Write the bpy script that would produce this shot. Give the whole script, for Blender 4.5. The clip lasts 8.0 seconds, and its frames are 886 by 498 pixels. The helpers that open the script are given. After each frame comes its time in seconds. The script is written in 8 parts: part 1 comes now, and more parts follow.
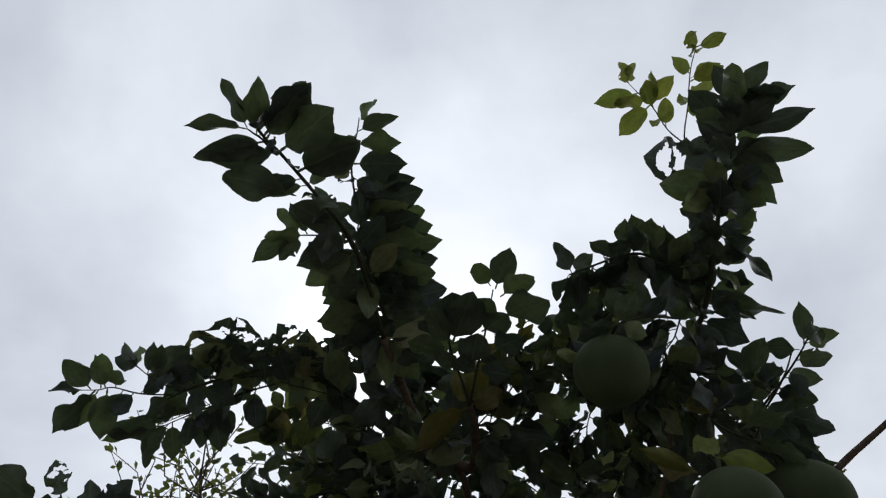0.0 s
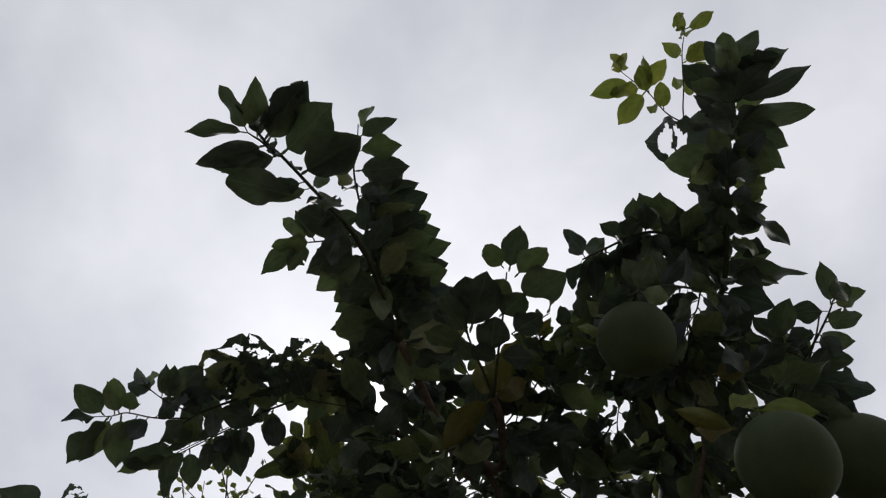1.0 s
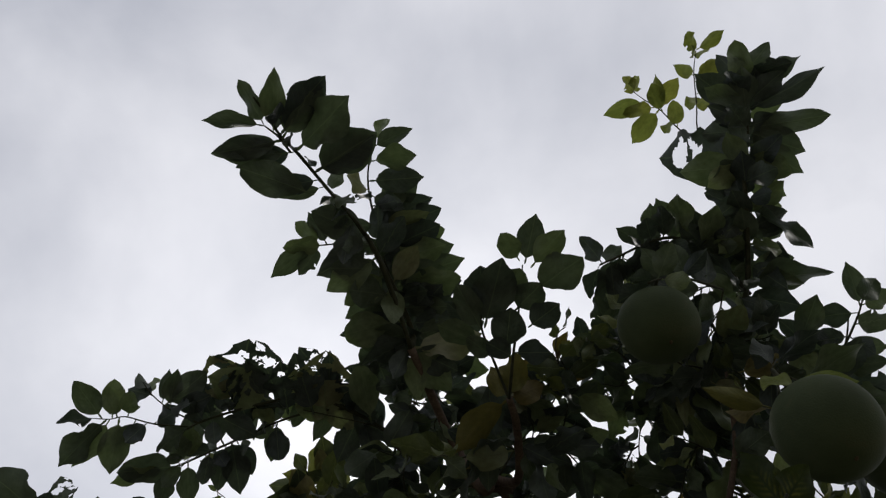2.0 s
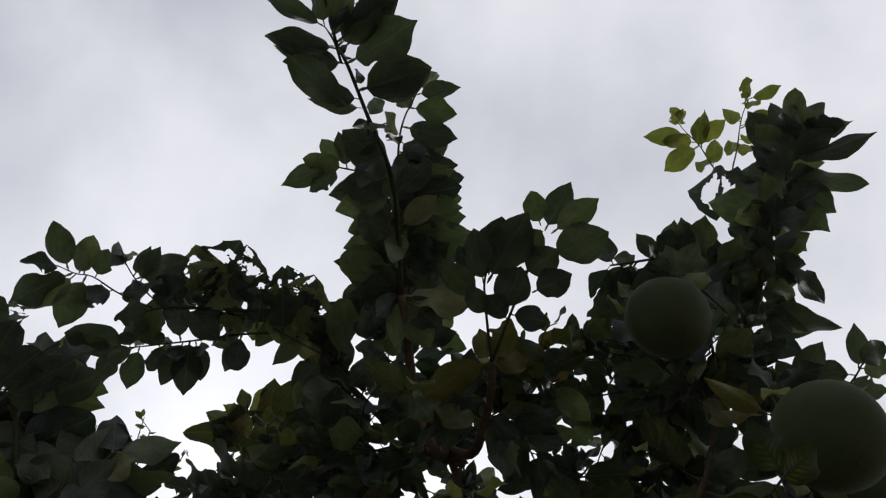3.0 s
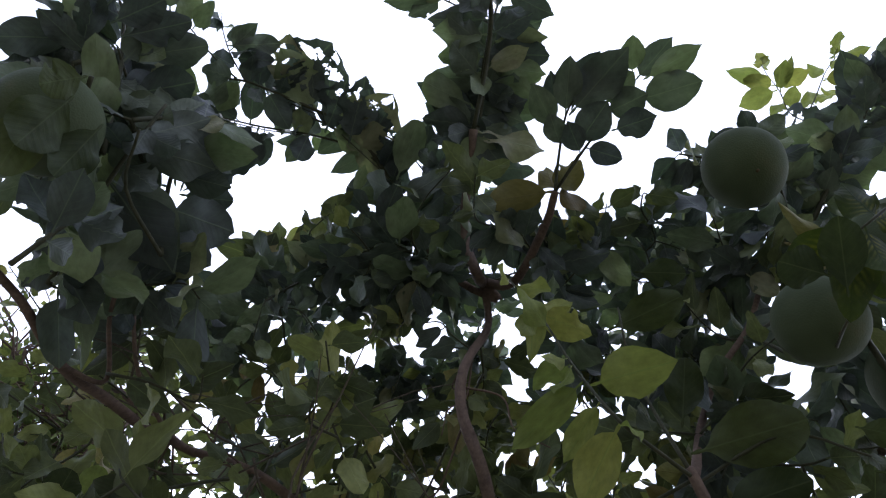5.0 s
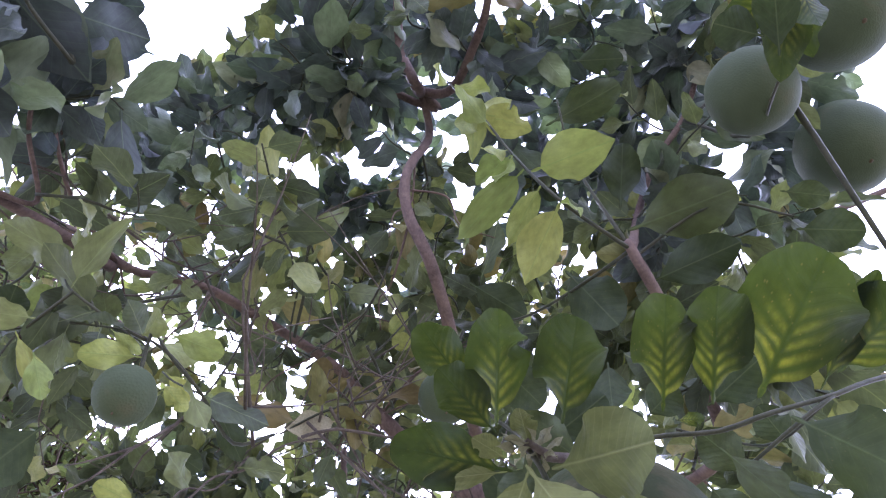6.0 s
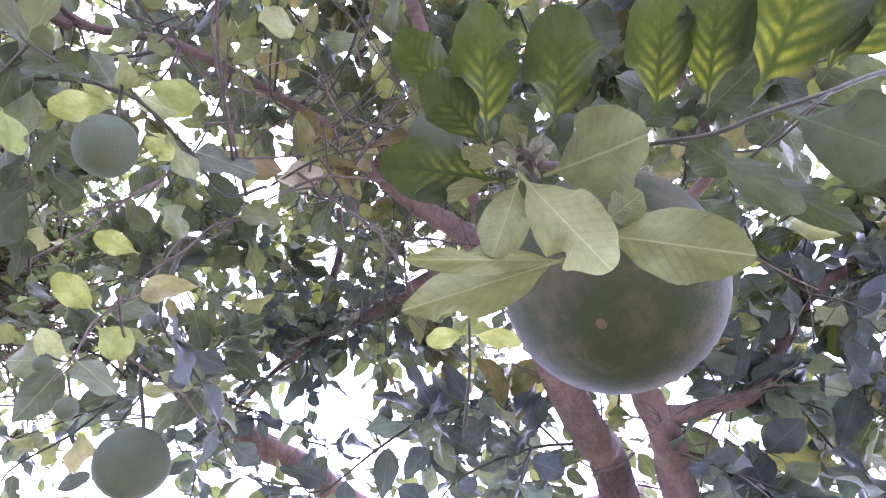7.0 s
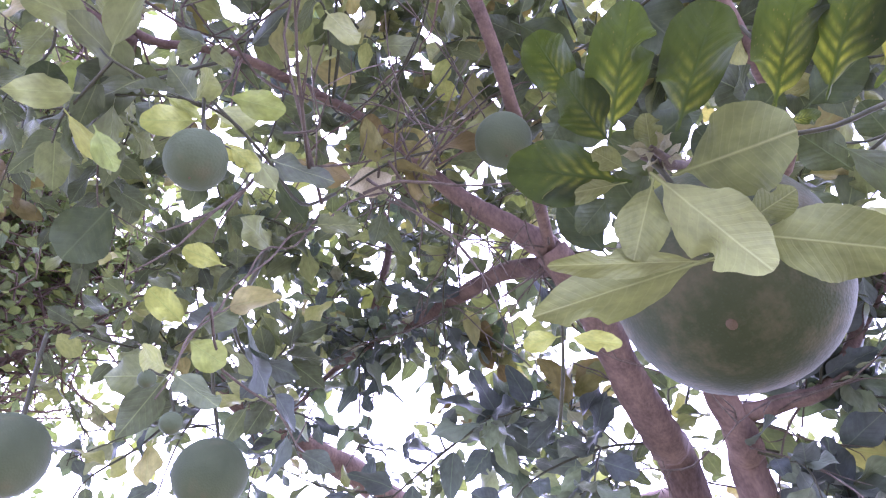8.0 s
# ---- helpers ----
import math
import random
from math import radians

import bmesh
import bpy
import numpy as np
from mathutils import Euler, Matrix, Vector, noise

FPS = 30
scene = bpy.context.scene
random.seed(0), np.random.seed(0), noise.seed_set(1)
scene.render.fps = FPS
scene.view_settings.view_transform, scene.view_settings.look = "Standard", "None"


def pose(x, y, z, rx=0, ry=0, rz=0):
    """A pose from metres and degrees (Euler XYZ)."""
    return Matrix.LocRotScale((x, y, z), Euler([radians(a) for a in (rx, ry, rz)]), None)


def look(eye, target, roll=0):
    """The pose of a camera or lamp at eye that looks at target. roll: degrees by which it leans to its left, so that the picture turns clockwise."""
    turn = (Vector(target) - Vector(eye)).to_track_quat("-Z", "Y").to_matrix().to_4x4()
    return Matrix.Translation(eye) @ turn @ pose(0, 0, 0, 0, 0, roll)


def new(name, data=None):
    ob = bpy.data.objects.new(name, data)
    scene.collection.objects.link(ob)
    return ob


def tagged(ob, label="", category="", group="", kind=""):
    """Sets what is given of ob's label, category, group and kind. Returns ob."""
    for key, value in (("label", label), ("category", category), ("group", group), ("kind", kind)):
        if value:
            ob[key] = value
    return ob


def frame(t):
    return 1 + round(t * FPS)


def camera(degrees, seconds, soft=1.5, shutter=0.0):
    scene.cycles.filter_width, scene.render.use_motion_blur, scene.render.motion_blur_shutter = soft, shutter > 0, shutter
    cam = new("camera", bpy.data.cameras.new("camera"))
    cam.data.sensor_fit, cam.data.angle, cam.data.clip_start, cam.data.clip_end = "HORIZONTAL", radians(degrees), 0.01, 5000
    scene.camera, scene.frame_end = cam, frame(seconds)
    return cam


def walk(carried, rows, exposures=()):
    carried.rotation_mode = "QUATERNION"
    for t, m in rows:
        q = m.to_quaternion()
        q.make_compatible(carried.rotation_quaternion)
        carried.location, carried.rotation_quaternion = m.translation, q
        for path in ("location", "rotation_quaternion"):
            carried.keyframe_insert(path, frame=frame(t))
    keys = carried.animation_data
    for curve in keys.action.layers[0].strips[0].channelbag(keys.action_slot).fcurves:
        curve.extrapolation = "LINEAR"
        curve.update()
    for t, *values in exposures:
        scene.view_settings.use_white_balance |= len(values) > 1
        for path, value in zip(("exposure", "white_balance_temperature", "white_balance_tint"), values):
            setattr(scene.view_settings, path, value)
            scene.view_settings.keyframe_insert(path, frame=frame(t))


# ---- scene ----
cam = camera(63.8, 8.0, 1.25)
PATH = [
    (0, (0.023, 0.061, 1.775), (0.007, 1.074, 3.499), 0.5),
    (0.5, (0.007, 0.088, 1.76), (-0.075, 1.012, 3.531), 1.8),
    (1, (0.012, 0.202, 1.723), (-0.018, 1.059, 3.529), -3.4),
    (2.3, (-0.019, 0.451, 1.674), (-0.073, 0.992, 3.599), 1.3),
    (2.5, (-0.023, 0.492, 1.677), (-0.063, 1.006, 3.609), 6.3),
    (3, (-0.083, 0.611, 1.661), (-0.053, 1.076, 3.606), 7.6),
    (3.5, (-0.114, 0.705, 1.64), (-0.116, 1.04, 3.611), 15.9),
    (4, (-0.076, 0.785, 1.611), (-0.094, 1.112, 3.584), 18.8),
    (4.2, (-0.045, 0.844, 1.588), (-0.109, 1.187, 3.557), 26.5),
    (5.3, (-0.086, 1.05, 1.549), (-0.025, 1.505, 3.496), 19.1),
    (5.5, (-0.074, 1.062, 1.546), (0.048, 1.594, 3.47), 12.1),
    (6, (-0.048, 1.07, 1.541), (0.259, 1.789, 3.382), -1.2),
    (6.1, (-0.04, 1.073, 1.536), (0.306, 1.866, 3.339), -2.5),
    (6.2, (-0.043, 1.075, 1.54), (0.35, 1.949, 3.296), -3.7),
    (6.3, (-0.037, 1.082, 1.539), (0.39, 2.044, 3.24), -4.3),
    (6.5, (-0.03, 1.088, 1.541), (0.433, 2.141, 3.177), -5.0),
    (7, (-0.033, 1.106, 1.537), (0.485, 2.324, 3.036), -4.6),
    (7.5, (-0.048, 1.111, 1.539), (0.491, 2.356, 3.008), -4.7),
    (8, (-0.098, 1.129, 1.548), (0.373, 2.363, 3.05), -4.8),
]
SUN = (-0.141, 0.604, 0.784)


def exposure_rows():
    return [(0.0, 0.03, 6250, 8), (0.5, 0.0, 6450, 10), (1.2, 0.0, 6500, 11), (2.5, 0.09, 6500, 11), (4.2, 0.09, 6500, 11), (4.7, 0.7, 6000, 14), (5.3, 2.45, 5250, 22), (6.0, 3.50, 5150, 38), (6.6, 4.20, 5200, 50), (8.0, 4.20, 5150, 52)]


walk(cam, [(t, look(eye, target, roll)) for t, eye, target, roll in PATH], exposure_rows())

# ---- sky and sun: a bright overcast, the sun behind thin cloud ----
world = bpy.data.worlds.new("overcast")
scene.world = world
world.use_nodes = True
wt = world.node_tree
wt.nodes.clear()


def wn(kind, **values):
    node = wt.nodes.new(kind)
    for key, value in values.items():
        node.inputs[key].default_value = value
    return node


def wmath(op, a, b=None, c=None):
    node = wt.nodes.new("ShaderNodeMath")
    node.operation = op
    for i, v in enumerate((a, b, c)):
        if v is None:
            continue
        if isinstance(v, (int, float)):
            node.inputs[i].default_value = v
        else:
            wt.links.new(v, node.inputs[i])
    return node.outputs[0]


coord = wt.nodes.new("ShaderNodeTexCoord")
parts_of = wt.nodes.new("ShaderNodeSeparateXYZ")
wt.links.new(coord.outputs["Generated"], parts_of.inputs[0])
height = wmath("ADD", wmath("MAXIMUM", parts_of.outputs[2], 0.0), 0.25)
plane = wt.nodes.new("ShaderNodeCombineXYZ")
wt.links.new(wmath("DIVIDE", parts_of.outputs[0], height), plane.inputs[0])
wt.links.new(wmath("DIVIDE", parts_of.outputs[1], height), plane.inputs[1])
cloud = wn("ShaderNodeTexNoise", Scale=2.6, Detail=6.0, Roughness=0.5, Distortion=0.15)
wt.links.new(plane.outputs[0], cloud.inputs["Vector"])
tone = wt.nodes.new("ShaderNodeValToRGB")
# the cover is thicker towards the west
wt.links.new(wmath("ADD", cloud.outputs[0], wmath("MULTIPLY_ADD", parts_of.outputs[0], 0.22, -0.01)), tone.inputs[0])
tone.color_ramp.elements[0].position, tone.color_ramp.elements[0].color = 0.27, (0.43, 0.452, 0.515, 1)
tone.color_ramp.elements[1].position, tone.color_ramp.elements[1].color = 0.66, (0.79, 0.80, 0.845, 1)
toward = wt.nodes.new("ShaderNodeVectorMath")
toward.operation = "DOT_PRODUCT"
wt.links.new(coord.outputs["Generated"], toward.inputs[0])
toward.inputs[1].default_value = SUN
facing = wmath("MAXIMUM", toward.outputs["Value"], 0.0)
glow = wmath("ADD", wmath("MULTIPLY", wmath("POWER", facing, 700.0), 1.4), wmath("MULTIPLY", wmath("POWER", facing, 12.0), 0.43))
veil = wt.nodes.new("ShaderNodeMix")
veil.data_type, veil.blend_type = "RGBA", "ADD"
veil.inputs[0].default_value = 1.0
wt.links.new(tone.outputs[0], veil.inputs[6])
wt.links.new(glow, veil.inputs[7])
sky = wt.nodes.new("ShaderNodeTexSky")
sky.sky_type, sky.sun_disc = "NISHITA", False
sky.sun_elevation, sky.sun_rotation = math.asin(SUN[2]), math.atan2(SUN[0], SUN[1])
blue = wn("ShaderNodeBackground", Strength=0.06)
grey = wn("ShaderNodeBackground", Strength=1.0)
wt.links.new(sky.outputs[0], blue.inputs[0])
wt.links.new(veil.outputs[2], grey.inputs[0])
both = wn("ShaderNodeMixShader", Fac=0.93)
wt.links.new(blue.outputs[0], both.inputs[1])
wt.links.new(grey.outputs[0], both.inputs[2])
wout = wt.nodes.new("ShaderNodeOutputWorld")
wt.links.new(both.outputs[0], wout.inputs[0])

sun_light = bpy.data.lights.new("sun", "SUN")
sun_light.energy, sun_light.angle, sun_light.color = 1.2, radians(12), (1.0, 0.96, 0.9)
sun = new("sun", sun_light)
sun.matrix_world = look((4 * SUN[0], 4 * SUN[1], 20), (0, 0, 20 - 4 * SUN[2]))


# ---- materials ----
def shader(name):
    m = bpy.data.materials.new(name)
    m.use_nodes = True
    m.node_tree.nodes.clear()
    return m, m.node_tree


def node(tree, kind, **values):
    n = tree.nodes.new(kind)
    for key, value in values.items():
        n.inputs[key].default_value = value
    return n


def link(tree, a, b):
    tree.links.new(a, b)


def calc(tree, op, a, b=0.0, c=0.0, clamp=False):
    n = tree.nodes.new("ShaderNodeMath")
    n.operation, n.use_clamp = op, clamp
    for i, v in enumerate((a, b, c)):
        if isinstance(v, (int, float)):
            n.inputs[i].default_value = v
        else:
            tree.links.new(v, n.inputs[i])
    return n.outputs[0]


def blend(tree, fac, a, b, kind="MIX"):
    n = tree.nodes.new("ShaderNodeMix")
    n.data_type, n.blend_type = "RGBA", kind
    for i, v in ((0, fac), (6, a), (7, b)):
        if isinstance(v, (int, float, tuple)):
            n.inputs[i].default_value = v
        else:
            tree.links.new(v, n.inputs[i])
    return n.outputs[2]


def ramp(tree, value, stops):
    n = tree.nodes.new("ShaderNodeValToRGB")
    els = n.color_ramp.elements
    while len(els) < len(stops):
        els.new(0.5)
    for e, (pos, colour) in zip(els, stops):
        e.position, e.color = pos, (*colour, 1)
    tree.links.new(value, n.inputs[0])
    return n.outputs[0]


def leaf_material(name, stops, through_tint, share, vein, gloss=0.52, yellowing=0.0, veins=9.0, relief=0.25):
    """A leaf: colour by the single leaf, pale midrib and side veins, blotches, and light that comes through."""
    m, t = shader(name)
    info, geo = t.nodes.new("ShaderNodeObjectInfo"), t.nodes.new("ShaderNodeNewGeometry")
    pick = calc(t, "FRACT", calc(t, "ADD", info.outputs["Random"], geo.outputs["Random Per Island"]))
    colour = ramp(t, pick, stops)
    uv = t.nodes.new("ShaderNodeTexCoord")
    axes = t.nodes.new("ShaderNodeSeparateXYZ")
    link(t, uv.outputs["UV"], axes.inputs[0])
    off = calc(t, "ABSOLUTE", calc(t, "SUBTRACT", axes.outputs[1], 0.5))
    rib = calc(t, "SUBTRACT", 1.0, calc(t, "DIVIDE", off, 0.022), clamp=True)
    drift = node(t, "ShaderNodeTexNoise", Scale=4.0, Detail=2.0)
    link(t, uv.outputs["UV"], drift.inputs["Vector"])
    slant = calc(t, "ADD", calc(t, "SUBTRACT", calc(t, "MULTIPLY", axes.outputs[0], veins), calc(t, "MULTIPLY", off, 5.0)),
                 calc(t, "MULTIPLY", calc(t, "ADD", drift.outputs[0], pick), 0.55))
    wave = calc(t, "ABSOLUTE", calc(t, "SUBTRACT", calc(t, "FRACT", slant), 0.5))
    side = calc(t, "SUBTRACT", 1.0, calc(t, "DIVIDE", wave, 0.10), clamp=True)
    lines = calc(t, "MAXIMUM", rib, calc(t, "MULTIPLY", side, 0.22))
    blotch = node(t, "ShaderNodeTexNoise", Scale=5.0, Detail=4.0, Roughness=0.6)
    shifted = t.nodes.new("ShaderNodeVectorMath")
    shifted.operation = "ADD"
    link(t, uv.outputs["UV"], shifted.inputs[0])
    spread = t.nodes.new("ShaderNodeCombineXYZ")
    link(t, calc(t, "MULTIPLY", pick, 37.0), spread.inputs[0])
    link(t, spread.outputs[0], shifted.inputs[1])
    link(t, shifted.outputs[0], blotch.inputs["Vector"])
    patch = calc(t, "MULTIPLY_ADD", blotch.outputs[0], 1.1, 0.45)
    dull = blend(t, 1.0, colour, patch, "MULTIPLY")
    # specks of rust and dirt, more on some leaves than on others
    specks = node(t, "ShaderNodeTexVoronoi", Scale=17.0)
    link(t, shifted.outputs[0], specks.inputs["Vector"])
    speck = calc(t, "SUBTRACT", 1.0, calc(t, "DIVIDE", specks.outputs[0], 0.17), clamp=True)
    dull = blend(t, calc(t, "MULTIPLY", speck, calc(t, "MULTIPLY_ADD", pick, 0.6, 0.15)), dull, (0.080, 0.062, 0.033, 1))
    if yellowing:
        # yellow fields between the veins, strongest towards the stalk
        near = calc(t, "SUBTRACT", 1.25, calc(t, "ABSOLUTE", calc(t, "DIVIDE", calc(t, "SUBTRACT", axes.outputs[0], 0.26), 0.40)), clamp=True)
        between = calc(t, "MULTIPLY_ADD", wave, 3.0, -0.30, clamp=True)
        inner = calc(t, "SUBTRACT", 1.15, calc(t, "DIVIDE", off, 0.33), clamp=True)
        away = calc(t, "MULTIPLY_ADD", off, 30.0, -0.5, clamp=True)
        mottle = node(t, "ShaderNodeTexNoise", Scale=12.0, Detail=3.0)
        link(t, shifted.outputs[0], mottle.inputs["Vector"])
        uneven = calc(t, "MULTIPLY", calc(t, "MULTIPLY_ADD", blotch.outputs[0], 2.6, -0.65, clamp=True), calc(t, "MULTIPLY_ADD", mottle.outputs[0], 1.8, 0.0, clamp=True))
        some = calc(t, "MULTIPLY_ADD", pick, 0.8, 0.35, clamp=True)
        field = calc(t, "MULTIPLY", calc(t, "MULTIPLY", calc(t, "MULTIPLY", near, between), away), calc(t, "MULTIPLY", inner, calc(t, "MULTIPLY", uneven, some)))
        dull = blend(t, calc(t, "MULTIPLY", field, yellowing, clamp=True), dull, (0.22, 0.205, 0.032, 1))
    veined = blend(t, calc(t, "MULTIPLY", lines, 0.4), dull, vein)
    body = node(t, "ShaderNodeBsdfPrincipled", Roughness=gloss)
    body.inputs["Specular IOR Level"].default_value = 0.14
    link(t, veined, body.inputs["Base Color"])
    bump = node(t, "ShaderNodeBump", Strength=relief, Distance=0.002)
    ridges = calc(t, "ADD", lines, calc(t, "MULTIPLY", wave, 1.2))
    link(t, calc(t, "ADD", ridges, blotch.outputs[0]), bump.inputs["Height"])
    link(t, bump.outputs[0], body.inputs["Normal"])
    glowing = node(t, "ShaderNodeBsdfTranslucent")
    link(t, blend(t, 1.0, veined, through_tint, "MULTIPLY"), glowing.inputs[0])
    mix = node(t, "ShaderNodeMixShader", Fac=share)
    link(t, body.outputs[0], mix.inputs[1])
    link(t, glowing.outputs[0], mix.inputs[2])
    out = t.nodes.new("ShaderNodeOutputMaterial")
    link(t, mix.outputs[0], out.inputs[0])
    return m


LEAF = leaf_material("mature_leaf", [(0.0, (0.035, 0.042, 0.043)), (0.45, (0.049, 0.057, 0.050)), (0.78, (0.074, 0.089, 0.059)),
                                     (0.94, (0.121, 0.143, 0.076)), (1.0, (0.132, 0.124, 0.076))], (1.35, 1.7, 0.9, 1), 0.13, (0.121, 0.149, 0.088, 1))
# LEAF made yellower: light coming through the inner crown, put into the colour
LIT_LEAF = leaf_material("inner_lit_leaf", [(0.0, (0.036, 0.043, 0.027)), (0.45, (0.054, 0.065, 0.035)), (0.75, (0.092, 0.104, 0.046)),
                                     (0.93, (0.146, 0.157, 0.059)), (1.0, (0.149, 0.124, 0.059))], (1.55, 1.65, 0.7, 1), 0.18, (0.162, 0.189, 0.081, 1))
YOUNG = leaf_material("young_leaf", [(0.0, (0.098, 0.120, 0.034)), (0.6, (0.132, 0.145, 0.040)), (1.0, (0.170, 0.172, 0.046))],
                      (1.5, 1.6, 1.0, 1), 0.32, (0.103, 0.149, 0.046, 1))
# base kept very dark: the crown's shade is in the colour; yellowing is the leaf's own
BROAD_SHADED = leaf_material("shaded_broad_leaf", [(0.0, (0.014, 0.020, 0.008)), (0.6, (0.018, 0.026, 0.009)), (1.0, (0.024, 0.032, 0.012))],
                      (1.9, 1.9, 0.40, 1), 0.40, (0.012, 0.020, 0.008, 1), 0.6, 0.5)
PALE = leaf_material("pale_underside_leaf", [(0.0, (0.070, 0.079, 0.026)), (1.0, (0.099, 0.106, 0.036))],
                     (1.2, 1.3, 0.7, 1), 0.16, (0.203, 0.209, 0.095, 1), 0.62, veins=13.0, relief=0.3)
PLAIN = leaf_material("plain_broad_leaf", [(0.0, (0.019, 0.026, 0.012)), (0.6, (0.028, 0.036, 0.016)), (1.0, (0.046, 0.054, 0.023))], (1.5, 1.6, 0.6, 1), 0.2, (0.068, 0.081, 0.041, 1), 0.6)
DYING = leaf_material("dying_leaf", [(0.0, (0.069, 0.053, 0.023)), (0.5, (0.094, 0.083, 0.028)), (1.0, (0.083, 0.094, 0.030))],
                      (1.3, 1.2, 0.7, 1), 0.2, (0.092, 0.075, 0.040, 1), 0.6)
FARLEAF = leaf_material("far_leaf", [(0.0, (0.061, 0.081, 0.038)), (0.6, (0.095, 0.119, 0.046)), (1.0, (0.149, 0.165, 0.057))],
                        (1.8, 1.85, 0.9, 1), 0.22, (0.176, 0.230, 0.081, 1))


def rough_material(name, dark, light, scale, rough, bump_depth, stretch=(1, 1, 1), specular=0.1):
    m, t = shader(name)
    coord = t.nodes.new("ShaderNodeTexCoord")
    mapping = node(t, "ShaderNodeMapping", Scale=stretch)
    link(t, coord.outputs["Object"], mapping.inputs[0])
    coarse = node(t, "ShaderNodeTexNoise", Scale=scale, Detail=6.0, Roughness=0.65)
    fine = node(t, "ShaderNodeTexNoise", Scale=scale * 9, Detail=4.0, Roughness=0.6)
    link(t, mapping.outputs[0], coarse.inputs["Vector"])
    link(t, mapping.outputs[0], fine.inputs["Vector"])
    both = calc(t, "ADD", calc(t, "MULTIPLY", coarse.outputs[0], 0.65), calc(t, "MULTIPLY", fine.outputs[0], 0.35))
    body = node(t, "ShaderNodeBsdfPrincipled", Roughness=rough)
    body.inputs["Specular IOR Level"].default_value = specular
    link(t, ramp(t, both, [(0.32, dark), (0.68, light)]), body.inputs["Base Color"])
    bump = node(t, "ShaderNodeBump", Strength=0.6, Distance=bump_depth)
    link(t, both, bump.inputs["Height"])
    link(t, bump.outputs[0], body.inputs["Normal"])
    out = t.nodes.new("ShaderNodeOutputMaterial")
    link(t, body.outputs[0], out.inputs[0])
    return m


BARK = rough_material("reddish_bark", (0.035, 0.024, 0.019), (0.127, 0.089, 0.066), 26, 0.8, 0.004, (1, 1, 0.35))
TWIG = rough_material("green_twig", (0.016, 0.020, 0.011), (0.054, 0.051, 0.030), 60, 0.6, 0.001)
DRY = rough_material("dry_twig", (0.027, 0.022, 0.016), (0.095, 0.076, 0.057), 70, 0.8, 0.001)
SOIL = rough_material("soil_and_grass", (0.072, 0.074, 0.052), (0.228, 0.216, 0.156), 1.7, 0.95, 0.02)


def peel_material(name, stops, dusty):
    m, t = shader(name)
    coord = t.nodes.new("ShaderNodeTexCoord")
    tone_noise = node(t, "ShaderNodeTexNoise", Scale=9.0, Detail=5.0, Roughness=0.6)
    pores = node(t, "ShaderNodeTexVoronoi", Scale=380.0)
    for n in (tone_noise, pores):
        link(t, coord.outputs["Object"], n.inputs["Vector"])
    body = node(t, "ShaderNodeBsdfPrincipled", Roughness=0.66)
    body.inputs["Specular IOR Level"].default_value = 0.04
    base = ramp(t, tone_noise.outputs[0], stops)
    dust = node(t, "ShaderNodeTexNoise", Scale=34.0, Detail=5.0, Roughness=0.7)
    link(t, coord.outputs["Object"], dust.inputs["Vector"])
    base = blend(t, calc(t, "MULTIPLY_ADD", dust.outputs[0], 2.4, dusty, clamp=True), base, (0.069, 0.057, 0.031, 1))
    dots = calc(t, "SUBTRACT", 1.0, calc(t, "DIVIDE", pores.outputs[0], 0.35), clamp=True)
    link(t, blend(t, calc(t, "MULTIPLY", dots, 0.35), base, (0.036, 0.052, 0.025, 1)), body.inputs["Base Color"])
    bump = node(t, "ShaderNodeBump", Strength=0.3, Distance=0.0008)
    link(t, calc(t, "ADD", pores.outputs[0], calc(t, "MULTIPLY", tone_noise.outputs[0], 0.8)), bump.inputs["Height"])
    link(t, bump.outputs[0], body.inputs["Normal"])
    out = t.nodes.new("ShaderNodeOutputMaterial")
    link(t, body.outputs[0], out.inputs[0])
    return m


PEEL = peel_material("green_peel", [(0.3, (0.033, 0.042, 0.022)), (0.55, (0.045, 0.056, 0.029)), (0.8, (0.064, 0.071, 0.040))], -1.35)
# more dust, and a base darker than PEEL for the shade under the low fruit
DUSTY_SHADED = peel_material("dusty_shaded_peel", [(0.3, (0.018, 0.022, 0.009)), (0.55, (0.024, 0.029, 0.012)), (0.8, (0.039, 0.042, 0.019))], -1.1)
SCAR = rough_material("corky_scar", (0.036, 0.027, 0.015), (0.078, 0.056, 0.031), 90, 0.8, 0.001)
BRACT = rough_material("dried_leaf", (0.132, 0.121, 0.069), (0.265, 0.236, 0.144), 30, 0.8, 0.001)
BUD = rough_material("spent_flower", (0.075, 0.078, 0.036), (0.170, 0.158, 0.090), 60, 0.8, 0.001)


# ---- geometry helpers ----
def unit(v):
    return v / max(1e-9, np.linalg.norm(v))


def heading(az, el):
    """A direction: degrees from +y towards +x, and above the horizon."""
    a, e = math.radians(az), math.radians(el)
    return np.array((math.sin(a) * math.cos(e), math.cos(a) * math.cos(e), math.sin(e)))


def blade_axes(way, roll):
    """Along, across and upper side of a leaf that points along way and is turned by roll degrees about it."""
    up = np.array((0.0, 0.12, 1.0))
    top = unit(up - way * float(up @ way))
    side = np.cross(top, way)
    a = math.radians(roll)
    return way, side * math.cos(a) - top * math.sin(a), top * math.cos(a) + side * math.sin(a)


